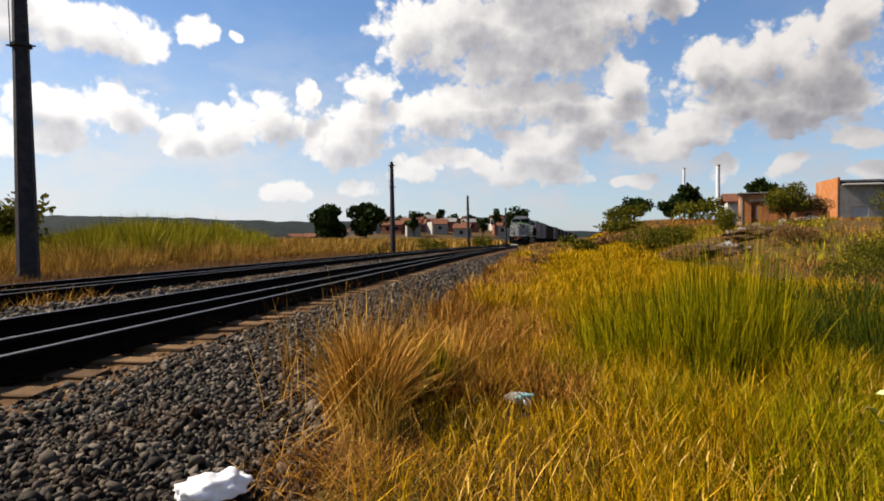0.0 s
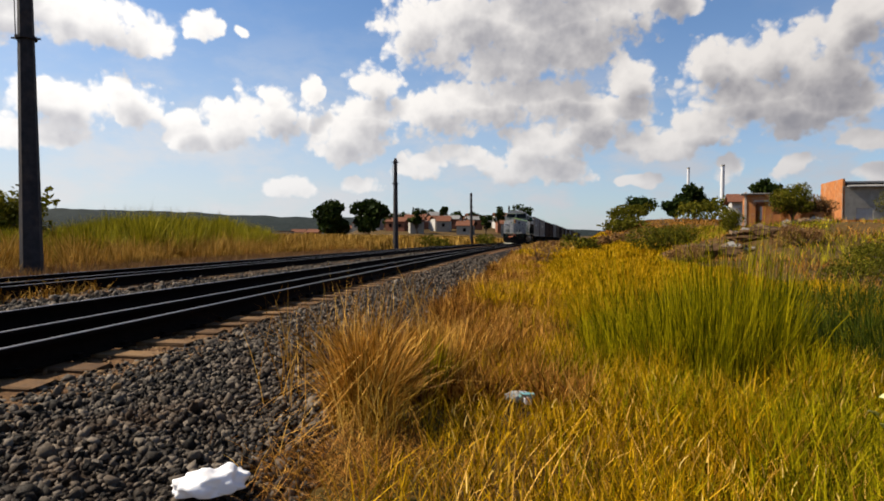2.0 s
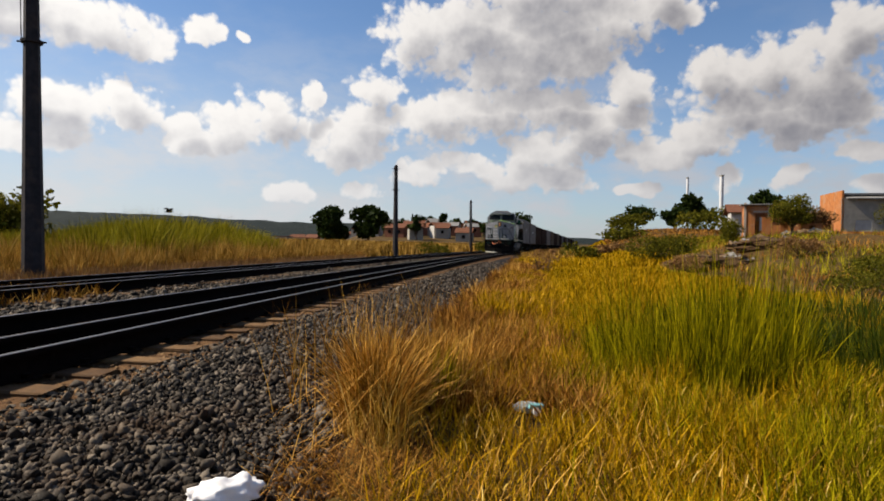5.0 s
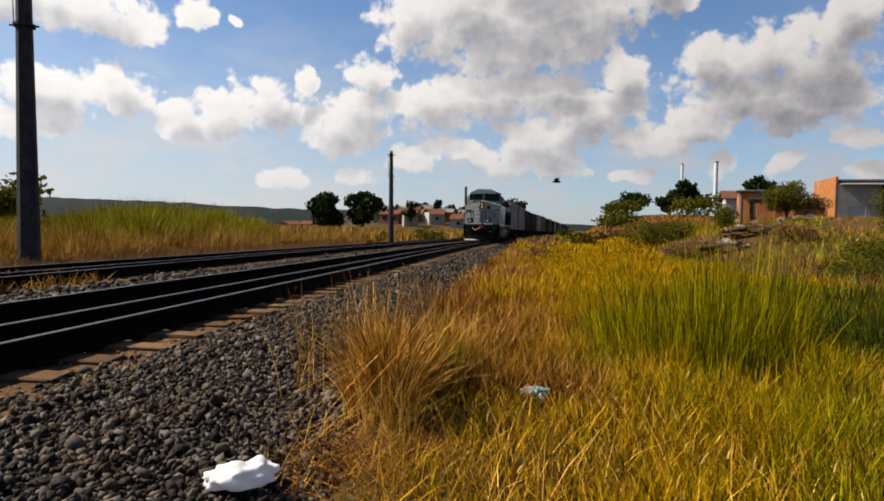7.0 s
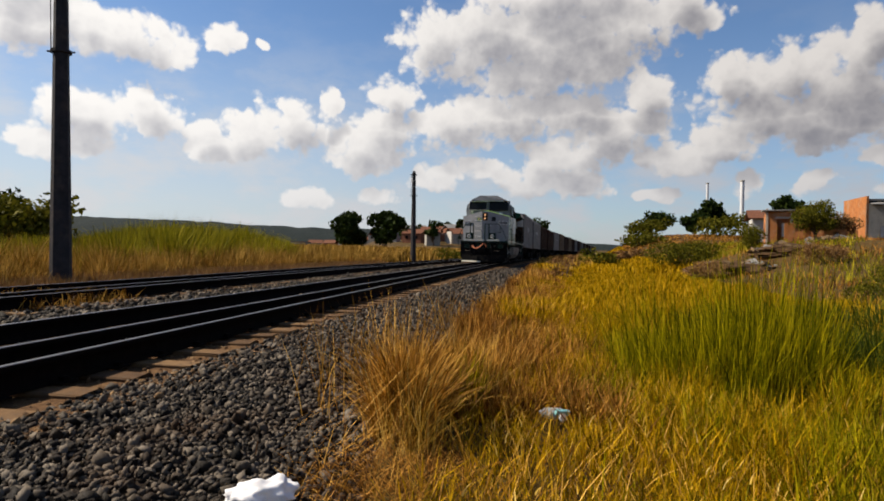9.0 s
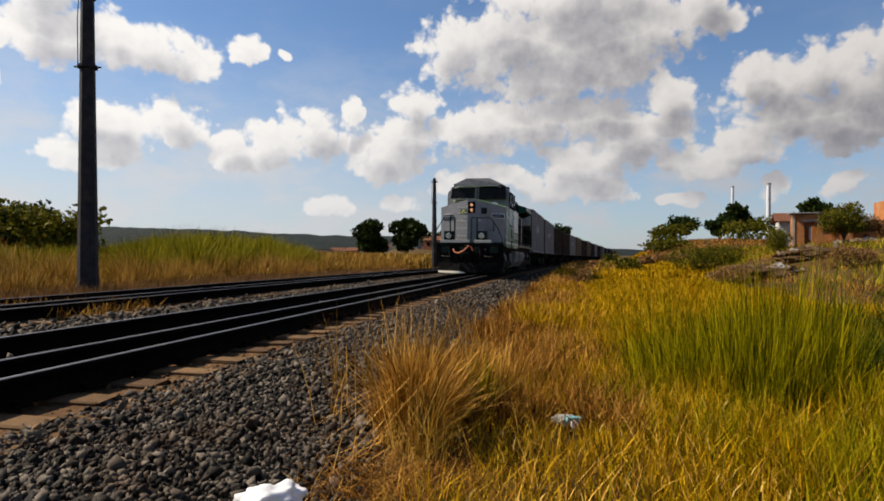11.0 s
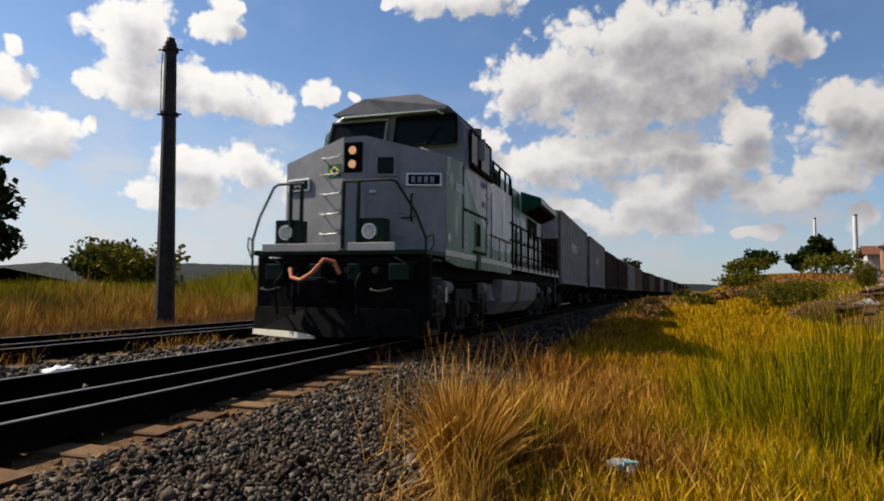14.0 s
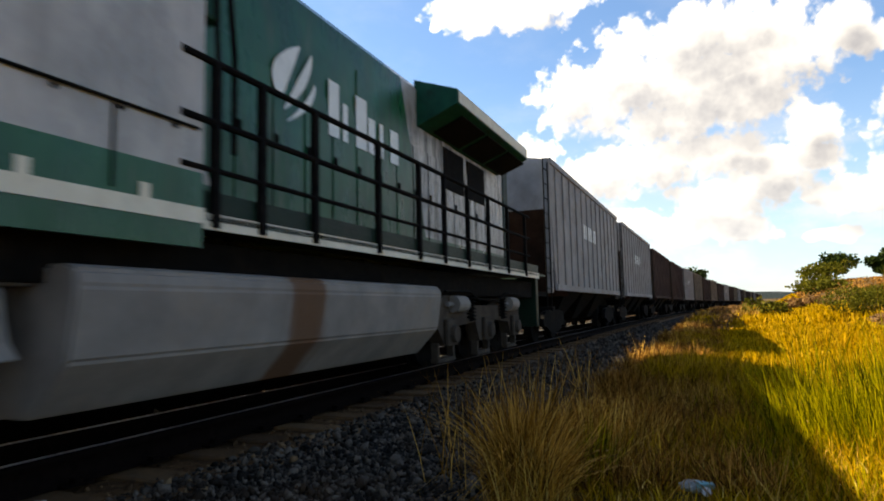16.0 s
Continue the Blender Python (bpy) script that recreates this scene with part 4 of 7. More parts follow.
for k in range(46):
    s = -1.0 + k * 0.75 + random.uniform(-0.3, 0.3)
    x, y = on_line(s, random.uniform(2.35, 3.3))
    if y > 5.4:
        tuft(x, y, int(900 / (1 + 0.02 * k)), random.uniform(0.30, 0.55), random.uniform(0.25, 0.45), "dry brown grass tuft along the ballast", 22, clumps=8, material=M_OLDSTRAW if k % 3 else None)
# thin seed stems standing in front of the rails
for k, (s, o) in enumerate(((-1.6, 1.75), (-0.8, 1.9), (0.1, 1.8), (1.2, 2.0), (2.4, 1.9), (-2.4, 2.0))):
    x, y = on_line(s, o)
    n = 26
    P = np.stack([x + rng.normal(0, 0.18, n), y + rng.normal(0, 0.18, n), np.full(n, BED - 0.1)], 1)
    stuff(blades("seed_stems", P, rng.uniform(0.45, 0.8, n), 0.0032, rng.uniform(0.05, 0.5, n), M_STRAW, curl=0.5, seg=3), "thin dry seed stems rising from the ballast edge", "dry grass")
P = bare(patch(24000, 2.3, 3.9, 4.0, 46.0, power=1.8))
stuff(blades("verge_straw", P, rng.uniform(0.12, 0.40, len(P)), 0.0022 + 0.0005 * P[:, 1], rng.uniform(0.2, 0.9, len(P)), M_OLDSTRAW), "dry straw fringe along the ballast", "dry grass")
P = patch(9000, 2.5, 6.0, 40.0, 130.0)
stuff(blades("far_straw", P, rng.uniform(0.4, 0.9, len(P)), 0.0012 * P[:, 1], rng.uniform(0.1, 0.7, len(P)), M_FIELDSTRAW), "distant dry straw beside the track", "dry grass")

# the field across the tracks: straw in front, green reeds behind
def field_z(P, base=-1.10):
    P[:, 2] = np.maximum(ground_z(P[:, 0], P[:, 1]), base)
    return P


def fountains(name, C, radius, height, per, width, material, label, category="dry grass", droop=0.9):
    """Clumps of arching blades round the centres C (n, 3); radius and height for each clump."""
    k = np.repeat(np.arange(len(C)), per)
    n = len(k)
    a, r = rng.uniform(0, math.tau, n), np.sqrt(rng.uniform(0, 1, n))
    P = C[k] + np.stack([np.cos(a) * r, np.sin(a) * r, np.zeros(n)], 1) * (radius[k] * 0.75)[:, None]
    h = height[k] * (1.0 - 0.42 * r ** 2) * rng.uniform(0.45, 1.08, n)
    return stuff(blades(name, P, h, width[k] * rng.uniform(0.6, 1.4, n), rng.uniform(0.05, droop, n) * (0.25 + 0.75 * r), material, curl=0.85, seg=3, heading_bias=a, spread=0.8), label, category)


P = field_z(patch(26000, -13.0, -8.2, 8.0, 46.0))
c = clumpy(P, 0.7, 9.0)
stuff(blades("field_straw", P, (0.18 + 0.55 * c) * rng.uniform(0.5, 1.15, len(P)), 0.004 + 0.0005 * P[:, 1], rng.uniform(0.1, 0.8, len(P)), M_FIELDSTRAW, curl=0.7), "dry straw meadow on the far side of the tracks", "dry grass")
C = field_z(patch(330, -12.0, -8.5, 7.0, 48.0))
fountains("straw_clumps", C, rng.uniform(0.35, 0.75, len(C)), rng.uniform(0.65, 1.45, len(C)), 190, 0.003 + 0.00025 * C[:, 1], M_FIELDSTRAW, "rounded clumps of dry straw along the far track")
C = field_z(patch(120, -9.6, -8.3, 6.0, 46.0))
fountains("old_straw_clumps", C, rng.uniform(0.3, 0.6, len(C)), rng.uniform(0.35, 0.75, len(C)), 150, 0.003 + 0.0003 * C[:, 1], M_OLDSTRAW, "brown dead grass clumps at the edge of the far ballast")
# the green mound of tall grass
C = field_z(patch(300, -30.0, -10.5, 12.0, 52.0))
u = C[:, 0] / C[:, 1]
rise = np.exp(-((u + 0.445) / 0.15) ** 4)
C, rise, u = C[(u < -0.285)], rise[u < -0.285], u[u < -0.285]
fountains("field_reeds", C, rng.uniform(0.7, 1.5, len(C)), (0.95 + 1.15 * rise) * rng.uniform(0.7, 1.08, len(C)) + 0.010 * C[:, 1], 420, 0.0035 + 0.0003 * C[:, 1], M_REED, "rounded mounds of tall green grass behind the dry meadow", "reeds")
C = field_z(patch(130, -17.0, -10.5, 12.0, 40.0))
C = C[C[:, 0] / C[:, 1] < -0.30]
fountains("reed_plumes", C, rng.uniform(0.5, 0.9, len(C)), rng.uniform(1.0, 1.7, len(C)), 60, 0.005 + 0.0004 * C[:, 1], M_FIELDSTRAW, "pale straw plumes among the reeds", "reeds")
P = field_z(patch(26000, -40.0, -8.0, 46.0, 150.0))
stuff(blades("field_far", P, rng.uniform(0.5, 1.25, len(P)), 0.0013 * P[:, 1], rng.uniform(0.1, 0.5, len(P)), M_FIELDSTRAW), "distant pale meadow across the tracks", "dry grass")
P = field_z(patch(5000, -6.3, -3.7, 4.0, 11.0))
P = P[clumpy(P, 1.1, 4.0) > 0.62]
P[:, 2] = BED
stuff(blades("track_weeds", P, rng.uniform(0.10, 0.32, len(P)), 0.006, rng.uniform(0.2, 0.9, len(P)), M_STRAW), "dry weeds between the rails of the far track", "weeds")
P = field_z(patch(16000, -8.6, -7.0, 6.0, 40.0))
stuff(blades("ditch_straw", P, rng.uniform(0.15, 0.5, len(P)), 0.006 + 0.0005 * P[:, 1], rng.uniform(0.2, 0.8, len(P)), M_DRYBUSH), "brown dead grass at the edge of the far ballast", "dry grass")


# ---- line-side poles ----
def line_pole(x, y, height, lean):
    e = new("line_pole")
    tagged(e, "dark tapered steel line pole standing beside the tracks", "pole", "line-side poles")
    bm = fresh()
    n = 8
    rings = []
    for u in (0.0, 0.06, 0.3, 0.6, 0.85, 1.0):
        r = 0.245 - 0.10 * u
        rings.append([(r * math.cos((k + 0.5) * math.tau / n), r * math.sin((k + 0.5) * math.tau / n), u * height) for k in range(n)])
    solid(bm, rings)
    part("shaft", bm, M_POLE, e)
    for u, rr, hh in ((0.745, 0.235, 0.07), (0.975, 0.20, 0.10)):
        bm = fresh()
        rod(bm, (0, 0, u * height - hh / 2), (0, 0, u * height + hh / 2), rr, n=10)
        for a in (0, 1):
            rod(bm, (0.15 * (-1) ** a, 0, u * height), (0.31 * (-1) ** a, 0, u * height), 0.022)
        part("collar", bm, M_POLE, e)
    bm = fresh()
    rod(bm, (0, 0, height), (0, 0, height + 0.12), 0.13, 0.10, n=8)
    part("cap", bm, M_POLE, e)
    bm = fresh()
    tube(bm, [(-0.20, 0, height * 0.98), (-0.24, 0.02, height * 0.9), (-0.22, 0, height * 0.75)], 0.012)
    part("cable", bm, M_BLACK, e)
    e.matrix_basis = pose(x, y, float(ground_z(x, y)) + 0.1 if x > -6 else -1.02, 0, lean, 12)
    return e


line_pole(-9.72, 14.6, 7.55, -0.9)
line_pole(-4.02, 50.9, 7.55, -0.5)
line_pole(3.90, 91.7, 7.75, -0.6)
line_pole(13.55, 132.0, 8.0, 0.0)


# ---- trees and bushes ----
def leaf_cloud(lobes, n, size, material, name, parent, flat=0.7):
    """Many small leaf sprays spread over the shells of uneven lobes."""
    cs = np.array([l[:3] for l in lobes])
    rs = np.array([l[3] for l in lobes])
    k = rng.choice(len(lobes), n, p=rs ** 2 / (rs ** 2).sum())
    v = rng.normal(size=(n, 3))
    v /= np.linalg.norm(v, axis=1)[:, None]
    r = rs[k] * (rng.uniform(0.25, 1.0, n) ** 0.45) * (1 + 0.16 * np.sin(v[:, 0] * 7 + k) * np.sin(v[:, 2] * 6 + k * 2))
    C = cs[k] + v * r[:, None] * np.array([1, 1, flat])
    R = turns(n)
    s = size * rng.uniform(0.55, 1.3, n)
    quad = np.array([(-0.5, 0, 0), (0, -0.32, 0.08), (0.6, 0, 0), (0, 0.32, 0.08)])
    V = np.einsum("nij,kj->nki", R, quad) * s[:, None, None] + C[:, None, :]
    F = np.arange(n * 4).reshape(n, 4)
    return arrays(name, V.reshape(-1, 3), F, material, parent)


def tree(x, y, base, height, width, n, leaf, label, material=None, trunk=0.35, seed=0, name="tree", category="tree"):
    r = random.Random(seed)
    e = new(name)
    tagged(e, label, category)
    bm = fresh()
    th = height * trunk
    r0 = max(0.06, height * 0.028)
    tube(bm, [(0, 0, -0.4), (0.04 * height * r.uniform(-1, 1), 0, th * 0.5), (0.05 * height * r.uniform(-1, 1), 0.03 * height * r.uniform(-1, 1), th), (0, 0, height * 0.75)], r0)
    lobes = []
    m = 8
    for k in range(m):
        a = k * math.tau / m + r.uniform(-0.4, 0.4)
        q = width / 2 * r.uniform(0.25, 0.70)
        z = th + (height - th) * r.uniform(0.22, 0.80)
        c = (math.cos(a) * q, math.sin(a) * q, z)
        rr = width * r.uniform(0.14, 0.24)
        lobes.append((*c, rr))
        tube(bm, [(0, 0, th * r.uniform(0.6, 1.0)), (c[0] * 0.5, c[1] * 0.5, (th + z) / 2), c], r0 * 0.35, 5)
    lobes.append((0, 0, height - width * 0.22, width * 0.24))
    lobes.append((0, 0, th + (height - th) * 0.45, width * 0.28))
    part("trunk", bm, M_BARK, e)
    leaf_cloud(lobes, n, leaf, material or M_LEAF, "crown", e, 0.75)
    e.matrix_basis = pose(x, y, base, 0, 0, r.uniform(0, 360))
    return e


tree(-20.3, 110, -0.8, 7.4, 8.6, 2600, 0.75, "dark round leafy tree behind the meadow", trunk=0.12, seed=1)
tree(-14.0, 112, -0.8, 7.9, 8.2, 2600, 0.75, "dark round leafy tree behind the meadow", trunk=0.12, seed=2)
tree(34.0, 110, 2.0, 5.2, 6.2, 900, 0.7, "dark flat-topped tree on the bank", trunk=0.45, seed=3)
tree(44.6, 112, 2.2, 7.8, 7.6, 1700, 0.75, "dark spreading tree on the bank", trunk=0.3, seed=4)
tree(40.0, 108, 2.0, 5.0, 5.6, 1000, 0.7, "dark tree between two larger ones on the bank", trunk=0.3, seed=5)
tree(35.9, 70, 1.6, 5.4, 4.3, 1100, 0.5, "dark round tree behind the brick house", trunk=0.3, seed=6)
tree(22.0, 39.5, 0.6, 3.1, 4.0, 7000, 0.12, "small olive tree in front of the brick walls", M_BUSH, 0.3, 7)
tree(24.0, 40.5, 0.7, 2.4, 2.8, 4000, 0.11, "reddish brown shrub by the brick walls", M_DRYBUSH, 0.2, 8, "shrub", "shrub")
tree(-17.3, 15.4, -1.0, 5.7, 5.0, 5200, 0.26, "large dark leafy tree at the edge of the meadow", trunk=0.25, seed=9)
tree(-24.0, 33.0, -0.7, 3.4, 6.2, 2200, 0.32, "olive green bushy tree in the meadow", M_BUSH, 0.1, 10)
tree(-30.0, 38.0, -0.7, 4.0, 5.0, 1800, 0.36, "dark bushy tree beyond the reeds", M_LEAF, 0.15, 11)
tree(-38.0, 50.0, -0.6, 4.8, 8.0, 1600, 0.5, "dark bushy tree beyond the reeds", M_LEAF, 0.15, 12)
tree(17.6, 150.0, 0.5, 8.0, 7.0, 900, 0.8, "dark tree behind the railway line", trunk=0.2, seed=13)


def bush(x, y, w, h, n, leaf, material, label, seed):
    r = random.Random(seed)
    z = float(ground_z(x, y))
    e = new("bush")
    tagged(e, label, "bush")
    bm = fresh()
    lobes = []
    for k in range(6):
        a = r.uniform(0, math.tau)
        q = r.uniform(0.1, 0.34) * w
        c = (math.cos(a) * q, math.sin(a) * q, h * r.uniform(0.25, 0.7))
        lobes.append((*c, w * r.uniform(0.16, 0.28)))
        tube(bm, [(0, 0, -0.1), (c[0] * 0.6, c[1] * 0.6, c[2] * 0.5), c], 0.02, 5)
    part("stem", bm, M_BARK, e)
    leaf_cloud(lobes, n, leaf, material, "foliage", e, min(1.0, h / w * 1.5))
    e.matrix_basis = pose(x, y, z)
    return e


bush(11.6, 33.0, 4.6, 1.7, 7000, 0.10, M_BUSH, "olive green bush on the earth bank", 1)
bush(9.6, 44.0, 3.2, 1.6, 900, 0.2, M_BUSH, "olive green bush at the foot of the bank", 2)
bush(17.0, 37.0, 2.2, 1.5, 3500, 0.09, M_BUSH, "yellowish green bush on the bank", 3)
bush(27.0, 36.0, 4.0, 2.1, 6000, 0.10, M_BUSH, "dense green bush beside the grey house", 4)
bush(23.5, 30.0, 3.2, 1.4, 4000, 0.09, M_BUSH, "green bush on the bank", 5)
bush(20.5, 22.0, 2.6, 1.1, 3500, 0.07, M_BUSH, "green weeds on the bank", 6)
bush(16.8, 62.0, 5.0, 1.3, 1200, 0.3, M_DRYBUSH, "brown scrub on the end of the bank", 7)
bush(23.0, 80.0, 8.0, 1.9, 1200, 0.4, M_BUSH, "olive scrub covered mound", 8)
bush(29.0, 96.0, 9.0, 3.4, 1200, 0.45, M_BUSH, "olive scrub below the trees", 9)
bush(39.0, 92.0, 12.0, 3.6, 1500, 0.45, M_BUSH, "olive scrub below the trees", 10)
bush(31.0, 55.0, 5.0, 2.0, 900, 0.25, M_BUSH, "green scrub behind the brick walls", 11)
bush(-1.2, 62.0, 4.0, 1.9, 900, 0.22, M_BUSH, "yellow-green bush beside the far track", 12)
bush(5.5, 88.0, 4.6, 2.0, 800, 0.3, M_BUSH, "yellow-green bush beside the far track", 13)
bush(14.8, 20.5, 3.4, 0.9, 4500, 0.07, M_BUSH, "low green scrub on the bank", 14)
bush(18.2, 25.0, 4.0, 1.1, 4500, 0.08, M_BUSH, "green scrub on the bank", 15)
bush(11.6, 17.0, 2.6, 0.7, 3500, 0.06, M_BUSH, "low green scrub on the bank", 16)
bush(15.5, 27.0, 2.4, 0.9, 3000, 0.07, M_DRYBUSH, "reddish brown dead scrub on the bank", 17)
bush(10.2, 26.0, 2.6, 0.8, 3000, 0.07, M_DRYBUSH, "reddish brown dead scrub on the bank", 18)
for k in range(13):
    x, y = on_line(18 + k * 7.5, 3.7 + random.uniform(-0.3, 2.2))
    bush(x, y, random.uniform(1.0, 2.0), random.uniform(0.7, 1.2), 420, 0.09 + 0.004 * k, M_DRYBUSH, "brown dry shrub beside the track", 30 + k)

# rubble heap on the bank
def heap(x, y, w, d, h, n, seed):
    e = new("rubble_heap")
    tagged(e, "heap of earth, rubble and broken slabs on the bank", "rubble")
    r = random.Random(seed)
    z = float(ground_z(x, y))
    bm = fresh()
    bmesh.ops.create_icosphere(bm, subdivisions=4, radius=1.0)
    for v in bm.verts:
        k = 1 + 0.35 * noise.noise(v.co * 2.2 + Vector((seed, 0, 0))) + 0.12 * noise.noise(v.co * 6)
        v.co = Vector((v.co.x * w / 2 * k, v.co.y * d / 2 * k, v.co.z * h * k))
    part("earth", bm, M_RUBBLE, e)
    for k in range(n):
        bm = fresh()
        a, q = r.uniform(0, math.tau), r.uniform(0.2, 1.0)
        px, py = math.cos(a) * q * w / 2, math.sin(a) * q * d / 2
        pz = h * math.sqrt(max(0.05, 1 - q * q)) * 0.95
        s = r.uniform(0.10, 0.34)
        box(bm, -s, -s * 0.6, -s * 0.2, s, s * 0.6, s * 0.2, 0.01, pose(px, py, pz, r.uniform(-30, 30), r.uniform(-30, 30), r.uniform(0, 360)))
        part("chunk", bm, M_SLAB if k % 3 == 0 else M_RUBBLE, e)
    e.matrix_basis = pose(x, y, z - 0.1)


heap(12.4, 28.0, 4.6, 2.2, 0.55, 22, 1)
heap(16.2, 31.0, 4.0, 2.0, 0.45, 20, 2)
heap(21.5, 36.5, 4.0, 1.8, 0.4, 22, 3)
heap(19.5, 22.5, 3.0, 1.6, 0.4, 14, 4)


# ---- houses ----
def wall_with_holes(bm, length, height, thick, holes):
    """A wall along x from 0, thick in y, with rectangular holes (x0, z0, x1, z1)."""
    xs = sorted({0.0, length, *[h[0] for h in holes], *[h[2] for h in holes]})
    zs = sorted({0.0, height, *[h[1] for h in holes], *[h[3] for h in holes]})
    for a, b in zip(xs, xs[1:]):
        for c, d in zip(zs, zs[1:]):
            if any(h[0] <= a and b <= h[2] and h[1] <= c and d <= h[3] for h in holes):
                continue
            box(bm, a, 0, c, b, thick, d)
    bmesh.ops.remove_doubles(bm, verts=bm.verts[:], dist=0.001)
    return bm


def ragged_wall(e, length, heights, m, holes=()):
    """A roofless brick wall whose top steps up and down; heights for even stretches of it."""
    step = length / len(heights)
    for k, h in enumerate(heights):
        cut = [(max(0.0, x0 - k * step), z0, min(step, x1 - k * step), min(z1, h)) for x0, z0, x1, z1 in holes if x1 > k * step and x0 < (k + 1) * step and z0 < h]
        bm = fresh()
        wall_with_holes(bm, step, h, 0.14, cut)
        bm.transform(m @ pose(k * step, 0, 0))
        part("wall_section", bm, M_BRICK, e)


def brick_house():
    e = new("brick_house")
    tagged(e, "roofless unfinished orange clay-brick house with open windows", "house")
    D = 4.2
    ragged_wall(e, 5.4, (2.5, 2.5, 2.45, 2.1, 1.9, 1.3, 1.1, 1.25), pose(0, 0, 0), [(0.7, 0.0, 1.45, 2.0)])
    ragged_wall(e, 5.4, (2.5, 2.4, 2.4, 2.6, 2.2, 1.9), pose(0, D, 0), [(1.2, 0.9, 2.2, 1.9)])
    ragged_wall(e, D, (2.5, 2.5, 2.3, 2.5), pose(0.15, 0.15, 0, 0, 0, 90), [(1.2, 0.9, 2.3, 1.9)])
    ragged_wall(e, D, (1.2, 1.7, 2.0, 1.9), pose(5.4, 0.15, 0, 0, 0, 90))
    for x, h in ((0.0, 2.72), (1.5, 2.6), (3.9, 1.5)):
        bm = fresh()
        box(bm, x, -0.035, 0.0, x + 0.16, -0.003, h, 0.01)
        part("pillar", bm, M_MORTAR, e, "bare concrete pillar")
    bm = fresh()
    box(bm, 0.6, -0.02, 2.02, 1.6, 0.16, 2.16, 0.01)
    part("lintel", bm, M_MORTAR, e)
    bm = fresh()
    box(bm, -0.2, -0.25, 2.55, 1.75, D + 0.2, 2.63, 0.02, pose(0, 0, 0, 2.5, 0, 0))
    part("roof", bm, M_CEMENTROOF, e, "sloping fibre-cement sheet over one corner")
    e.matrix_basis = pose(20.9, 43.6, float(ground_z(22, 43)) - 0.15, 0, 0, -24)


def low_walls():
    e = new("brick_wall")
    tagged(e, "low unfinished orange brick wall with gaps", "wall")
    for x, L, h in ((0, 1.5, 1.7), (2.2, 1.2, 1.3), (4.0, 3.4, 0.8)):
        bm = fresh()
        wall_with_holes(bm, L, h, 0.14, [(L * 0.4, h * 0.45, L * 0.7, h * 0.9)] if h > 1 else [])
        bm.transform(pose(x, 0, 0))
        part("panel", bm, M_BRICK, e)
    e.matrix_basis = pose(20.6, 40.5, float(ground_z(22, 40.5)) - 0.15, 0, 0, -22)


def grey_house():
    e = new("grey_house")
    tagged(e, "half-plastered brick house with a flat parapet roof", "house")
    L, D, H = 7.5, 5.2, 4.4
    bm = fresh()
    wall_with_holes(bm, D, H, 0.16, [(2.4, 1.0, 3.4, 2.0)])
    bm.transform(pose(0.16, 0, 0, 0, 0, 90))
    part("wall", bm, M_BRICK, e, "bare orange brick side wall")
    bm = fresh()
    wall_with_holes(bm, L, H - 0.6, 0.16, [(1.0, 0.9, 2.2, 2.0), (4.0, 0.0, 4.9, 2.1)])
    part("wall", bm, M_PLASTER, e, "grey plastered front wall")
    for m in (pose(0, D - 0.16, 0), ):
        bm = fresh()
        wall_with_holes(bm, L, H, 0.16, [])
        bm.transform(m)
        part("wall", bm, M_BRICK, e)
    bm = fresh()
    wall_with_holes(bm, D, H - 0.4, 0.16, [])
    bm.transform(pose(L, 0, 0, 0, 0, 90))
    part("wall", bm, M_BRICK, e)
    bm = fresh()
    box(bm, 0.2, 0.3, H - 0.35, L - 0.2, D - 0.2, H - 0.2)
    part("roof", bm, M_CEMENTROOF, e)
    bm = fresh()
    prism(bm, [(-0.45, H - 0.72), (0.25, H - 0.56), (0.25, H - 0.48), (-0.45, H - 0.64)], 0.3, L + 0.4)
    part("awning", bm, M_CEMENTROOF, e, "sloping fibre-cement awning")
    bm = fresh()
    box(bm, 4.0, 0.05, 0.0, 4.9, 0.1, 2.1, 0.01)
    part("door", bm, M_BLACK, e)
    bm = fresh()
    box(bm, 1.0, 0.06, 0.9, 2.2, 0.1, 2.0, 0.01)
    part("window", bm, M_WHITEWASH, e)
    for x in (3.2, L + 0.3):
        bm = fresh()
        box(bm, x, -0.42, 0.0, x + 0.12, -0.30, H - 0.70)
        part("post", bm, M_BLACK, e)
    e.matrix_basis = pose(32.2, 50.6, float(ground_z(32, 50)) - 0.1, 0, 0, -14)


def tiled_house():
    e = new("tiled_house")
    tagged(e, "small house with a reddish clay tile roof", "house")
    bm = fresh()
    box(bm, 0, 0, 0, 5.2, 4.2, 2.5)
    part("wall", bm, M_WHITEWASH, e)
    bm = fresh()
    prism(bm, [(-0.4, 2.45), (2.1, 3.35), (4.6, 2.45), (4.6, 2.53), (2.1, 3.45), (-0.4, 2.53)], -0.4, 5.6)
    part("roof", bm, M_TILE, e)
    bm = fresh()
    box(bm, 1.0, -0.02, 0.9, 2.0, 0.0, 1.9)
    part("window", bm, M_BLACK, e)
    e.matrix_basis = pose(28.5, 62.0, float(ground_z(30, 62)), 0, 0, -20)


brick_house()
low_walls()
grey_house()
tiled_house()


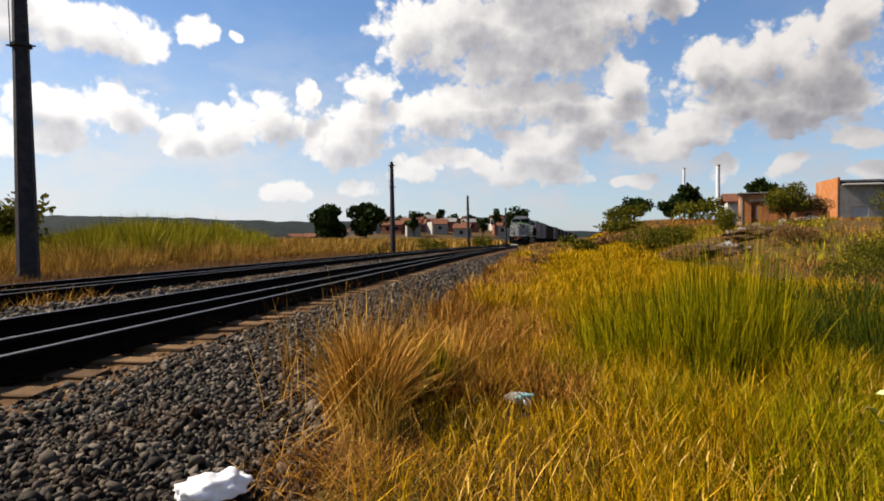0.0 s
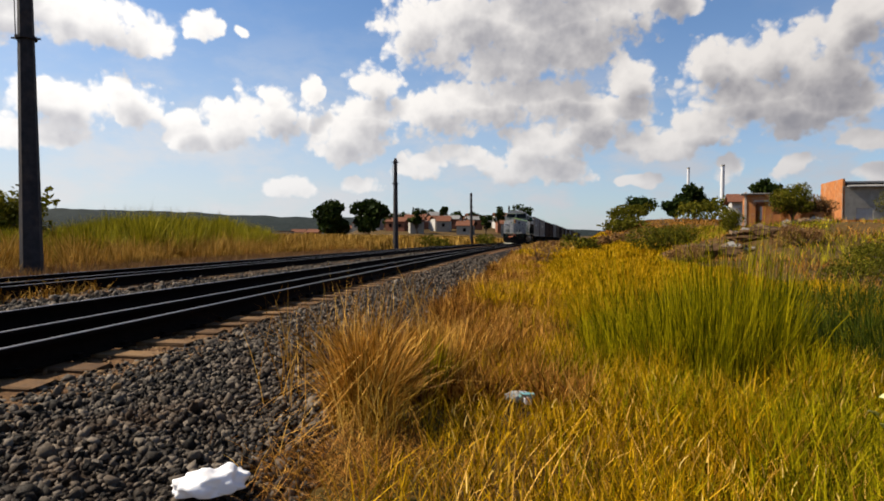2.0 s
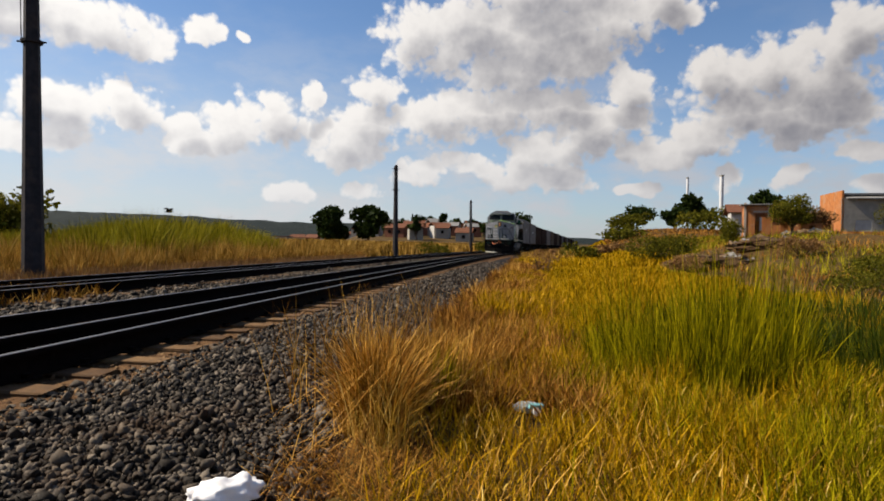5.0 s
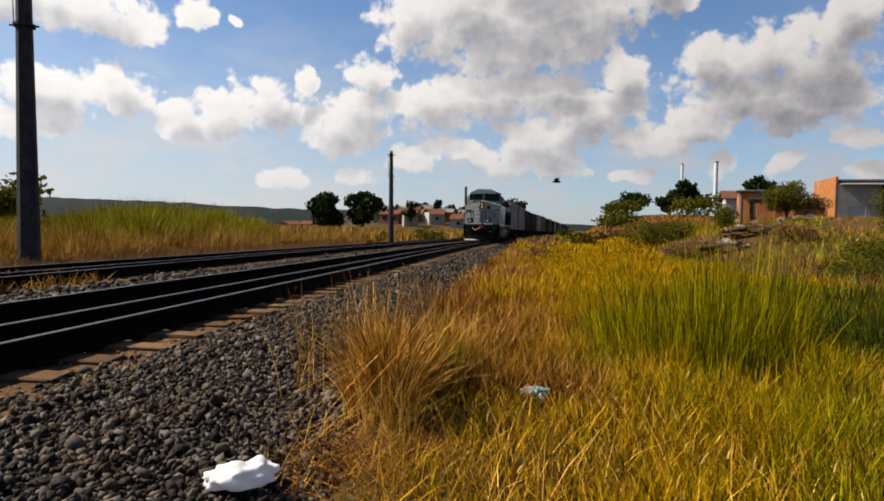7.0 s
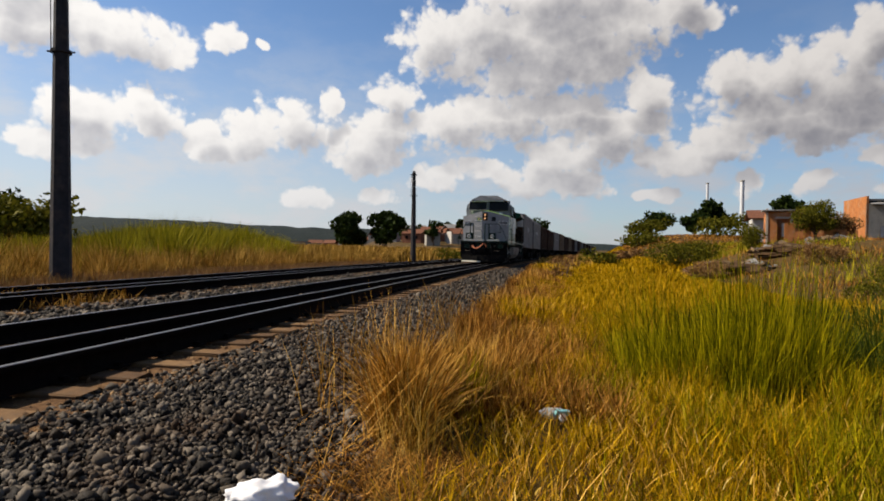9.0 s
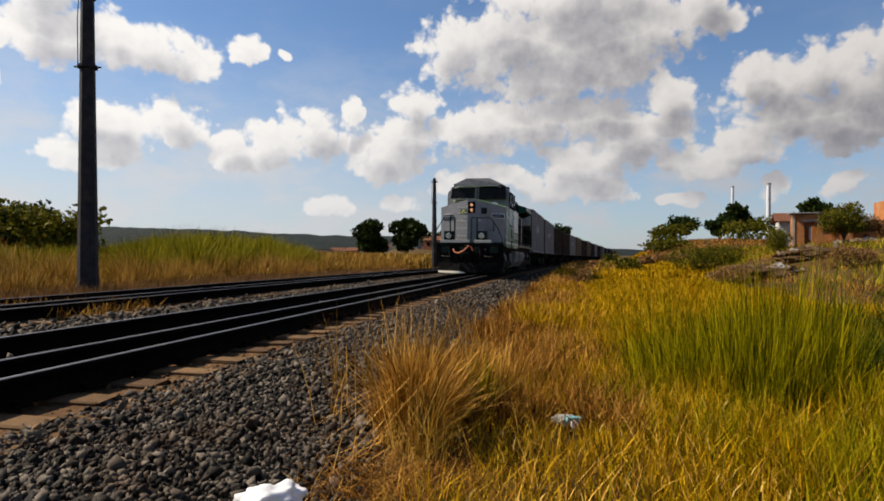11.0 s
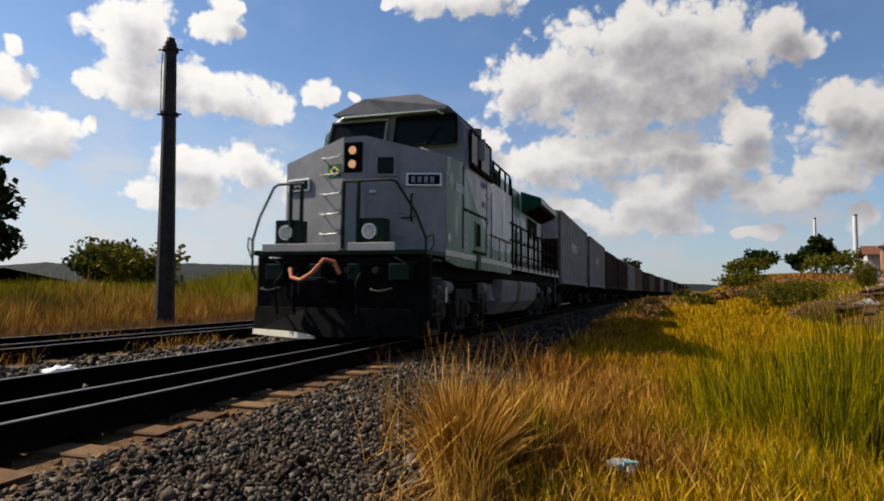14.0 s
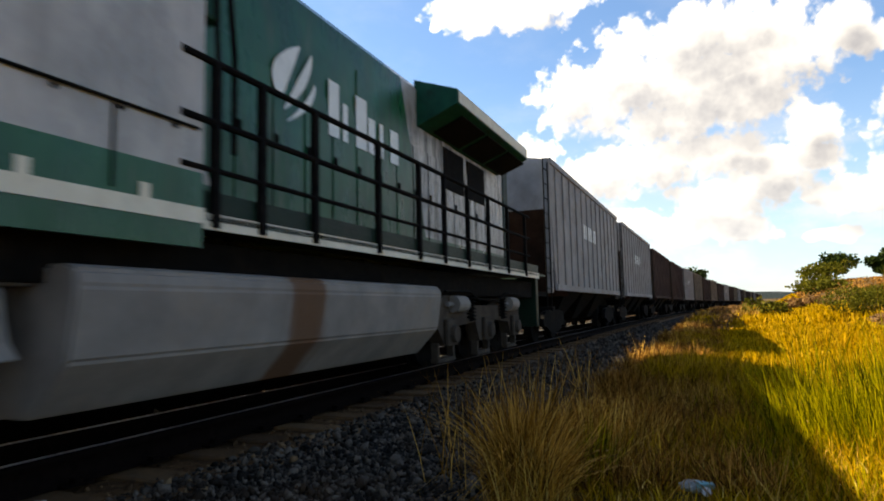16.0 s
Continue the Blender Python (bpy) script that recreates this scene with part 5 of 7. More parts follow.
def town_house(x, y, w, d, h, roof, wallm, roofm, turn, seed):
    r = random.Random(seed)
    e = new("town_house")
    tagged(e, "small distant town house with a tiled roof" if roof else "small distant flat-roofed town house", "house", "town houses")
    bm = fresh()
    box(bm, -w / 2, -d / 2, -2.0, w / 2, d / 2, h)
    part("wall", bm, wallm, e)
    bm = fresh()
    if roof:
        prism(bm, [(-d / 2 - 0.4, h - 0.1), (0, h + d * 0.26), (d / 2 + 0.4, h - 0.1), (d / 2 + 0.4, h), (0, h + d * 0.26 + 0.12), (-d / 2 - 0.4, h)], -w / 2 - 0.4, w / 2 + 0.4)
    else:
        box(bm, -w / 2 - 0.1, -d / 2 - 0.1, h, w / 2 + 0.1, d / 2 + 0.1, h + 0.35)
    part("roof", bm, roofm, e)
    n = max(1, int(w // 3))
    for k in range(n):
        bm = fresh()
        c = -w / 2 + (k + 0.5) * w / n
        box(bm, c - 0.5, -d / 2 - 0.03, h - 1.9, c + 0.5, -d / 2 - 0.004, h - 0.8)
        part("window", bm, M_BLACK, e)
    e.matrix_basis = pose(x, y, float(ground_z(x, y)), 0, 0, turn)


_r = random.Random(5)
for k in range(48):
    y = _r.uniform(200, 310)
    u = -0.115 + 0.235 * (k + _r.uniform(-0.3, 0.3)) / 48
    town_house(u * y, y, _r.uniform(4, 7.5), _r.uniform(4, 6), _r.uniform(2.4, 4.8), _r.random() < 0.6,
               _r.choice((M_WHITEWASH, M_TOWNBRICK, M_TOWNBRICK, M_PLASTER)), _r.choice((M_TILE, M_TILE, M_CEMENTROOF)), _r.uniform(-25, 25), k)
for k in range(6):
    y = _r.uniform(280, 340)
    u = -0.26 + 0.15 * k / 6
    town_house(u * y, y, _r.uniform(5, 8), 6, _r.uniform(2.5, 3.3), _r.random() < 0.5, _r.choice((M_TOWNBRICK, M_PLASTER)), M_TILE, _r.uniform(-20, 20), 50 + k)
for k in range(9):
    y = _r.uniform(200, 290)
    u = -0.09 + 0.2 * k / 9
    tree(u * y, y, float(ground_z(u * y, y)), _r.uniform(6, 9), _r.uniform(5, 8), 350, 1.1, "dark tree among the distant houses", trunk=0.2, seed=60 + k)


def stack(x, y, r, top, label):
    e = new("chimney_stack")
    tagged(e, label, "chimney")
    bm = fresh()
    rod(bm, (0, 0, 0), (0, 0, top), r, r * 0.9, n=20)
    part("shaft", bm, M_CHIMNEY, e)
    bm = fresh()
    rod(bm, (0, 0, top - 0.25), (0, 0, top + 0.05), r * 1.05, n=20)
    part("rim", bm, M_PLASTER, e)
    e.matrix_basis = pose(x, y, 1.0)


stack(66.6, 150, 0.50, 16.9, "tall white painted chimney stack behind the trees")
stack(58.4, 150, 0.32, 16.2, "thinner pale chimney stack behind the trees")

# distant wooded ridge
def ridge(name, y, x0, x1, h, seed, material, label):
    n = 90
    vs, fs = [], []
    for i in range(n + 1):
        x = x0 + (x1 - x0) * i / n
        u = i / n
        z = h * (0.72 + 0.28 * math.sin(math.pi * min(1, u * 1.1)) + 0.10 * noise.noise(Vector((u * 9, seed, 0))) + 0.05 * noise.noise(Vector((u * 40, seed, 3))))
        for j, (dy, f) in enumerate(((-120, 0.0), (-60, 0.5), (0, 1.0), (200, 0.0))):
            vs.append((x, y + dy, -3 + (z + 3) * f))
    for i in range(n):
        for j in range(3):
            a = i * 4 + j
            fs.append((a, a + 4, a + 5, a + 1))
    ob = arrays(name, np.array(vs), np.array(fs), material, smooth_faces=True)
    return tagged(ob, label, "hill", kind="structure")


ridge("backdrop_ridge", 900, -1100, -130, 40, 1.0, M_HILL, "distant dark wooded ridge on the horizon")
ridge("backdrop_ridge_low", 1300, -500, 700, 20, 4.0, M_HILL, "faint low wooded hills on the horizon")
ridge("backdrop_ridge_side", 700, -2300, -700, 34, 7.0, M_HILL, "distant wooded hills beyond the meadow")

# ---- litter ----
def bag(x, y, z, s, label):
    bm = fresh()
    bmesh.ops.create_icosphere(bm, subdivisions=4, radius=1.0)
    for v in bm.verts:
        k = 1 + 0.45 * noise.noise(v.co * 1.9 + Vector((s, 0, 0))) + 0.22 * abs(noise.noise(v.co * 5.0))
        v.co = Vector((v.co.x * s * 1.25 * k, v.co.y * s * 0.8 * k, max(-0.25, v.co.z * 0.62 * k) * s))
    ob = link("plastic_bag", bm, M_BAG, None, smooth_faces=True)
    ob.matrix_basis = pose(x, y, z, 0, 0, 20)
    return tagged(ob, label, "plastic bag")


bag(-0.97, 2.62, -1.045, 0.105, "crumpled white plastic bag on the ballast")
bag(*on_line(-1.0, -2.6), BED + 0.07, 0.13, "crumpled white plastic bag between the tracks")

cup = new("plastic_packaging")
tagged(cup, "crushed clear plastic packaging with teal foil lying in the grass", "litter")
bm = fresh()
for v in bmesh.ops.create_icosphere(bm, subdivisions=3, radius=0.07)["verts"]:
    v.co = Vector((v.co.x * 1.35, v.co.y * 0.7, v.co.z * 0.5)) * (1 + 0.3 * noise.noise(v.co * 25))
part("shell", bm, M_CLEAR, cup)
bm = fresh()
box(bm, -0.02, -0.06, 0.015, 0.09, -0.03, 0.05, 0.006, pose(0, 0, 0, 0, 12, 20))
part("foil", bm, M_TEAL, cup)
bm = fresh()
rod(bm, (0.05, -0.075, 0.01), (0.055, -0.085, 0.018), 0.028, n=14)
part("lid", bm, M_BAG, cup, "white round lid")
cup.matrix_basis = pose(0.50, 4.10, -1.04, 18, 0, 0) @ Matrix.Diagonal((0.95, 0.95, 0.95, 1))

bm = fresh()
box(bm, -0.045, -0.028, 0, 0.045, 0.028, 0.012, 0.004)
_x, _y = on_line(-4.1, 0.25)
chip = link("paper_scrap", bm, M_BAG)
chip.matrix_basis = pose(_x, _y, TIE_Z + 0.004, 0, 0, 40)
tagged(chip, "small white paper scrap on a wooden tie", "litter")

# pale-leaved weed at the foot of the verge
weed = new("pale_weed")
tagged(weed, "pale yellow-leaved weed growing in the grass", "weed")
for k in range(14):
    bm = fresh()
    a, r, z = random.uniform(0, math.tau), random.uniform(0.02, 0.17), random.uniform(0.08, 0.34)
    c = Vector((math.cos(a) * r, math.sin(a) * r, z))
    l = 0.045
    pts = [Vector((-l, 0, 0)), Vector((-l * 0.3, -l * 0.45, 0.006)), Vector((l * 0.5, -l * 0.35, 0.006)), Vector((l * 1.1, 0, -0.01)), Vector((l * 0.5, l * 0.35, 0.006)), Vector((-l * 0.3, l * 0.45, 0.006))]
    m = pose(*c, random.uniform(-35, 35), random.uniform(-35, 35), random.uniform(0, 360))
    solid(bm, [[m @ p for p in pts], [m @ (p + Vector((0, 0, 0.002))) for p in pts]])
    part("leaf", bm, M_PALELEAF, weed)
    bm = fresh()
    tube(bm, [(0, 0, 0), c * 0.5, c], 0.003, 4)
    part("stalk", bm, M_GREEN, weed)
weed.matrix_basis = pose(2.30, 3.05, -1.12)

# a bird in the distance
bird = new("bird")
tagged(bird, "small dark bird flying over the line", "bird")
bm = fresh()
solid(bm, [[(x, r * math.cos(a), r * math.sin(a)) for a in (0, 1.05, 2.1, 3.14, 4.2, 5.25)] for x, r in ((-0.30, 0.02), (-0.1, 0.07), (0.1, 0.08), (0.26, 0.03))])
part("body", bm, M_BLACK, bird)
for s in (-1, 1):
    bm = fresh()
    solid(bm, [[(-0.12, s * 0.05, 0.02), (0.12, s * 0.05, 0.02), (0.12, s * 0.05, 0.04), (-0.12, s * 0.05, 0.04)],
               [(-0.10, s * 0.35, 0.22), (0.10, s * 0.35, 0.22), (0.10, s * 0.35, 0.235), (-0.10, s * 0.35, 0.235)],
               [(-0.10, s * 0.62, 0.12), (0.0, s * 0.62, 0.12), (0.0, s * 0.62, 0.13), (-0.10, s * 0.62, 0.13)]])
    part("wing", bm, M_BLACK, bird)


# ---- the locomotive: local x forward from the plough, y to the left, z from the rail head ----
HW = 1.49


def wheelset_mesh(r, gauge):
    bm = fresh()
    for s in (-1, 1):
        y = s * gauge / 2
        rod(bm, (0, y - 0.065, 0), (0, y + 0.065, 0), r, n=28)
        rod(bm, (0, y - s * 0.10, 0), (0, y - s * 0.065, 0), r + 0.03, n=28)
        rod(bm, (0, y + s * 0.065, 0), (0, y + s * 0.10, 0), r * 0.3, n=14)
        for k in range(5):
            a = k * math.tau / 5
            rod(bm, (0.6 * r * math.cos(a), y + s * 0.062, 0.6 * r * math.sin(a)), (0.6 * r * math.cos(a), y + s * 0.072, 0.6 * r * math.sin(a)), 0.05, n=8)
    rod(bm, (0, -gauge / 2, 0), (0, gauge / 2, 0), 0.085, n=12)
    me = bpy.data.meshes.new("wheelset")
    bm.to_mesh(me)
    bm.free()
    me.materials.append(M_BLACK)
    return me


LOCO_WHEELS = wheelset_mesh(0.46, 1.60)
WAGON_WHEELS = wheelset_mesh(0.38, 1.60)
SPINNING = []


def loco_bogie(e, xc):
    """Three-axle bogie: side frames with pedestals, axle boxes, springs and dampers."""
    b = new("bogie")
    b.parent = e
    b.matrix_basis = pose(xc, 0, 0)
    b["label"] = "dusty grey three-axle bogie"
    for s in (-1, 1):
        y0, y1 = s * 1.02, s * 1.20
        bm = fresh()
        slab(bm, [(-1.95, 0.78), (-1.75, 0.98), (-0.85, 0.98), (-0.62, 0.84), (0.62, 0.84), (0.85, 0.98), (1.75, 0.98), (1.95, 0.78),
                  (1.95, 0.55), (1.72, 0.30), (1.40, 0.30), (1.25, 0.55), (0.48, 0.60), (0.30, 0.30), (-0.30, 0.30), (-0.48, 0.60),
                  (-1.25, 0.55), (-1.40, 0.30), (-1.72, 0.30), (-1.95, 0.55)], min(y0, y1), max(y0, y1))
        bmesh.ops.triangulate(bm, faces=[f for f in bm.faces if len(f.verts) > 4])
        part("side_frame", bm, M_BOGIE, b)
        for k, x in enumerate((-1.56, 0.0, 1.56)):
            bm = fresh()
            box(bm, x - 0.19, s * 1.20, 0.30, x + 0.19, s * 1.27, 0.66, 0.03)
            rod(bm, (x, s * 1.26, 0.46), (x, s * 1.33, 0.46), 0.13, 0.11, n=14)
            part("axle_box", bm, M_BOGIE, b)
            bm = fresh()
            box(bm, x - 0.30, s * 1.05, 0.08, x + 0.30, s * 1.17, 0.14, 0.01)
            box(bm, x - 0.30, s * 1.06, 0.1, x - 0.24, s * 1.16, 0.34)
            box(bm, x + 0.24, s * 1.06, 0.1, x + 0.30, s * 1.16, 0.34)
            part("pedestal_tie", bm, M_BOGIE, b)
        for x in (-0.78, 0.78):
            bm = fresh()
            pts = [(x + 0.07 * math.cos(k * 0.9), s * 1.24 + 0.07 * math.sin(k * 0.9), 0.62 + 0.0075 * k) for k in range(46)]
            tube(bm, pts, 0.016, 5)
            part("spring", bm, M_BLACK, b)
        for x in (-1.5, 1.1):
            bm = fresh()
            rod(bm, (x, s * 1.24, 0.86), (x + 0.42, s * 1.24, 0.86), 0.12, n=16)
            rod(bm, (x + 0.42, s * 1.24, 0.86), (x + 0.62, s * 1.24, 0.86), 0.035, n=10)
            part("brake_cylinder", bm, M_TANK, b)
        bm = fresh()
        tube(bm, [(-1.8, s * 1.26, 1.03), (-0.9, s * 1.27, 1.04), (-0.5, s * 1.27, 0.93), (0.5, s * 1.27, 0.93), (0.9, s * 1.27, 1.04), (1.8, s * 1.26, 1.03)], 0.018)
        part("brake_pipe", bm, M_BLACK, b)
    bm = fresh()
    box(bm, -0.3, -1.02, 0.5, 0.3, 1.02, 0.85, 0.03)
    box(bm, -1.9, -1.02, 0.6, -1.75, 1.02, 0.85, 0.02)
    box(bm, 1.75, -1.02, 0.6, 1.9, 1.02, 0.85, 0.02)
    part("bolster", bm, M_BLACK, b)
    for x in (-1.56, 0.0, 1.56):
        w = new("wheelset", LOCO_WHEELS)
        w.parent = b
        SPINNING.append((w, x, 0.46))


def bars(parent, name, x0, x1, y, z0, z1, n, material, thick=0.004, label=""):
    """A row of plain bars standing for lettering on a side, local y the outer face."""
    step = (x1 - x0) / n
    for k in range(n):
        bm = fresh()
        box(bm, x0 + k * step, y, z0, x0 + (k + 0.62) * step, y + thick, z1)
        part(name, bm, material, parent, label)


def leaf_mark(parent, y, xc, zc, s):
    """Plain emblem of pointed leaf shapes on the side."""
    # a broad leaf and two curved slivers behind it: top, foot and bulge of each edge
    for top, foot, fore, aft in (((-0.14, 0.64), (0.34, -0.36), 0.40, -0.02), ((-0.46, 0.62), (0.27, -0.50), 0.02, -0.20), ((-0.54, 0.16), (0.22, -0.66), -0.08, -0.24)):
        bm = fresh()
        ring = []
        for side in (fore, aft):
            us = [k / 12 for k in range(13)] if side == fore else [1 - k / 12 for k in range(1, 12)]
            for u in us:
                swell = math.sin(math.pi * u) ** 0.8
                ring.append((xc + s * (top[0] + (foot[0] - top[0]) * u + swell * side), zc + s * (top[1] + (foot[1] - top[1]) * u)))
        slab(bm, ring, y, y + 0.005)
        part("emblem", bm, M_LEAFWHITE, parent)


def locomotive():
    e = new("locomotive")
    tagged(e, "grey-white and green diesel locomotive hauling the freight train", "locomotive", "train")

    # underframe and pilot
    bm = fresh()
    box(bm, -16.2, -1.22, 0.98, -0.55, 1.22, 1.30, 0.02)
    part("underframe", bm, M_BLACK, e)
    # pilot plate in black, its colour standing for the shaded void behind the coupler
    bm = fresh()
    solid(bm, [[(-0.70, -HW, 0.35), (-0.55, -HW, 0.35), (-0.55, -HW, 1.30), (-0.70, -HW, 1.30)], [(-0.62, -0.5, 0.30), (-0.45, -0.5, 0.30), (-0.50, -0.5, 1.30), (-0.65, -0.5, 1.30)],
               [(-0.62, 0.5, 0.30), (-0.45, 0.5, 0.30), (-0.50, 0.5, 1.30), (-0.65, 0.5, 1.30)], [(-0.70, HW, 0.35), (-0.55, HW, 0.35), (-0.55, HW, 1.30), (-0.70, HW, 1.30)]])
    part("pilot_shade_plate", bm, M_BLACK, e)
    bm = fresh()
    solid(bm, [[(-0.42, -1.38, 0.14), (-0.30, -1.38, 0.12), (-0.34, -1.38, 0.52), (-0.46, -1.38, 0.52)], [(-0.14, -0.35, 0.12), (0.0, -0.35, 0.10), (-0.12, -0.35, 0.52), (-0.24, -0.35, 0.52)],
               [(-0.14, 0.35, 0.12), (0.0, 0.35, 0.10), (-0.12, 0.35, 0.52), (-0.24, 0.35, 0.52)], [(-0.42, 1.38, 0.14), (-0.30, 1.38, 0.12), (-0.34, 1.38, 0.52), (-0.46, 1.38, 0.52)]])
    part("plough", bm, M_BLACK, e)
    # cream strip on the sun's side only, painting the plough's foot as sunlit
    for y0, y1 in ((-1.36, -0.12),):
        bm = fresh()
        solid(bm, [[(-0.32, y0, 0.09), (-0.26, y0, 0.09), (-0.27, y0, 0.17), (-0.33, y0, 0.17)], [(-0.06, -0.4, 0.07), (0.02, -0.4, 0.07), (0.01, -0.4, 0.16), (-0.06, -0.4, 0.16)],
                   [(-0.02, y1, 0.07), (0.03, y1, 0.07), (0.02, y1, 0.11), (-0.02, y1, 0.11)]])
        part("plough_lip_sunlit", bm, M_CREAM, e, "pale lower lip, painted as the sunlit foot of the plough")
    bm = fresh()
    rod(bm, (-0.4, 0, 0.82), (0.12, 0, 0.82), 0.12, n=12)
    box(bm, 0.05, -0.17, 0.66, 0.30, 0.13, 0.98, 0.05)
    box(bm, 0.22, -0.22, 0.70, 0.36, -0.08, 0.94, 0.04)
    part("coupler", bm, M_BLACK, e)
    for y in (-0.55, 0.5, -0.85):
        bm = fresh()
        tube(bm, [(-0.25, y, 1.05), (-0.05, y + 0.03, 0.92), (0.02, y + 0.06, 0.68), (-0.05, y + 0.05, 0.50)], 0.022)
        rod(bm, (-0.05, y + 0.05, 0.50), (-0.04, y + 0.05, 0.42), 0.032)
        part("air_hose", bm, M_BLACK, e)
    bm = fresh()
    tube(bm, [(-0.22, -0.68, 1.12), (-0.12, -0.60, 0.98), (-0.05, -0.40, 0.94), (0.02, -0.15, 1.06), (0.0, 0.02, 1.25), (-0.08, 0.14, 1.22), (-0.16, 0.2, 1.04)], 0.03, 8)
    part("cable", bm, M_HOSE, e, "orange jumper cable")
    for y in (-0.9, 0.95):
        bm = fresh()
        tube(bm, [(-0.2, y - 0.25, 0.82), (0.02, y - 0.15, 0.80), (0.05, y, 0.78), (-0.1, y + 0.12, 0.82)], 0.016)
        part("uncoupling_lever", bm, M_BOGIE, e)
    for y, w in ((-0.32, 0.10), (0.34, 0.10), (-1.05, 0.16), (1.08, 0.16)):
        bm = fresh()
        box(bm, -0.52, y - w, 0.95, -0.34, y + w, 1.20, 0.015)
        part("hose_bracket", bm, M_DARKGREEN, e)
    for y in (-0.72, 0.26, 0.72):
        bm = fresh()
        rod(bm, (-0.45, y, 1.12), (-0.30, y, 1.10), 0.035, n=10)
        rod(bm, (-0.30, y, 1.10), (-0.27, y, 1.10), 0.05, n=10)
        part("brake_valve", bm, M_BOGIE, e)
    # front steps on both corners
    for s in (-1, 1):
        bm = fresh()
        for k in range(4):
            z = 0.42 + k * 0.28
            box(bm, -1.15, s * HW - (0.28 if s > 0 else 0), z, -0.62, s * HW + (0.0 if s > 0 else 0.28), z + 0.03)
        part("step_ladder", bm, M_DARKGREEN, e)
        bm = fresh()
        box(bm, -0.64, s * (HW - 0.14), 0.34, -0.56, s * HW, 1.42, 0.01)
        part("step_side", bm, M_DARKGREEN, e)
    # platform with its pale edge
    bm = fresh()
    box(bm, -1.5, -HW, 1.34, -0.42, HW, 1.42, 0.01)
    part("front_platform", bm, M_DARKGREEN, e)
    for y0, y1 in ((-1.30, 0.02), (0.22, 0.98)):
        bm = fresh()
        box(bm, -0.42, y0, 1.40, -0.36, y1, 1.52, 0.006)
        part("platform_edge", bm, M_CREAM, e, "worn cream platform edge")

    # nose: narrow centre panel and two raked panels
    def nose_ring(x_c, x_s, z0, zc, zs):
        return [(x_s, -HW, z0), (x_c, -0.20, z0), (x_c, 0.20, z0), (x_s, HW, z0)], [(x_s, -HW, zs), (x_c, -0.20, zc), (x_c, 0.20, zc), (x_s, HW, zs)]
    bm = fresh()
    lo, hi = nose_ring(-0.98, -1.34, 1.42, 3.34, 3.02)
    back_hi = [(-2.7, HW, 3.12), (-2.7, 0.0, 3.50), (-2.7, -HW, 3.12)]
    bm.free()
    for k in range(3):
        q = [lo[k], lo[k + 1], hi[k + 1], hi[k]]
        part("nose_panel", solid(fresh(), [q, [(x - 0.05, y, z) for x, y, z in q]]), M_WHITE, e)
    bm = fresh()
    U = [bm.verts.new((x, y, z + 0.003)) for x, y, z in hi]
    B3 = [bm.verts.new(p) for p in back_hi]
    bm.faces.new((U[0], U[1], B3[1], B3[2]))
    bm.faces.new((U[1], U[2], B3[1]))
    bm.faces.new((U[2], U[3], B3[0], B3[1]))
    bmesh.ops.recalc_face_normals(bm, faces=bm.faces[:])
    bmesh.ops.solidify(bm, geom=bm.faces[:], thickness=0.03)
    part("nose_top", bm, M_NOSEGREEN, e, "weathered green nose top")

    # the side skin, full width from the nose to the walkway
    for s in (-1, 1):
        bm = fresh()
        slab(bm, [(-1.34, 1.30), (-1.34, 3.02), (-2.7, 3.12), (-6.67, 3.12), (-6.67, 1.22), (-2.0, 1.22)], s * HW if s > 0 else s * HW, s * (HW - 0.04))
        part("side_panel", bm, M_SIDE, e)
        yo = s * (HW + 0.003)
        y0, y1 = min(yo, yo + s * 0.006), max(yo, yo + s * 0.006)
        for x0, x1 in ((-3.32, -1.34), (-6.68, -3.55)):
            bm = fresh()
            box(bm, x0, y0, 1.375, x1, y1, 1.475)
            part("stripe", bm, M_CREAM, e, "cream painted stripe")
        bm = fresh()
        box(bm, -3.60, min(yo, yo + s * 0.012), 1.62, -3.20, max(yo, yo + s * 0.012), 2.14, 0.008)
        part("vent_frame", bm, M_SIDE, e)
        bm = fresh()
        box(bm, -3.55, min(yo, yo + s * 0.018), 1.66, -3.25, max(yo, yo + s * 0.018), 2.10)
        part("vent_screen", bm, M_BLACK, e, "black air intake screen")
        # doors, seams, hinge rail and bolts
        for x in (-2.35, -4.10, -4.52, -5.30, -6.0):
            bm = fresh()
            top = 3.08 if x > -4.2 else (2.9 if x == -4.52 else 1.98)
            box(bm, x - 0.008, min(yo, yo + s * 0.010), 1.50 if x < -4.2 else 1.55, x + 0.008, max(yo, yo + s * 0.010), top)
            part("panel_seam", bm, M_BLACK, e)
        for x0, x1, z in ((-4.1, -2.35, 2.28), (-6.62, -4.3, 1.98), (-4.1, -3.0, 1.56)):
            bm = fresh()
            rod(bm, (x0, yo + s * 0.012, z), (x1, yo + s * 0.012, z), 0.011, n=6)
            for k in range(6):
                xx = x0 + (x1 - x0) * (k + 0.5) / 6
                rod(bm, (xx, yo, z - 0.03), (xx, yo + s * 0.025, z - 0.03), 0.016, n=6)
            part("hinge_rail", bm, M_BLACK, e)
        bm = fresh()
        box(bm, -3.95, min(yo, yo + s * 0.01), 2.48, -3.72, max(yo, yo + s * 0.01), 2.60, 0.006)
        part("data_plate", bm, M_GREYMARK, e)
        bm = fresh()
        box(bm, -3.56, min(yo, yo + s * 0.03), 1.20, -3.30, max(yo, yo + s * 0.03), 1.50, 0.01)
        part("access_step", bm, M_DARKGREEN, e)
        for x in (-4.75, -5.55, -6.25):
            bm = fresh()
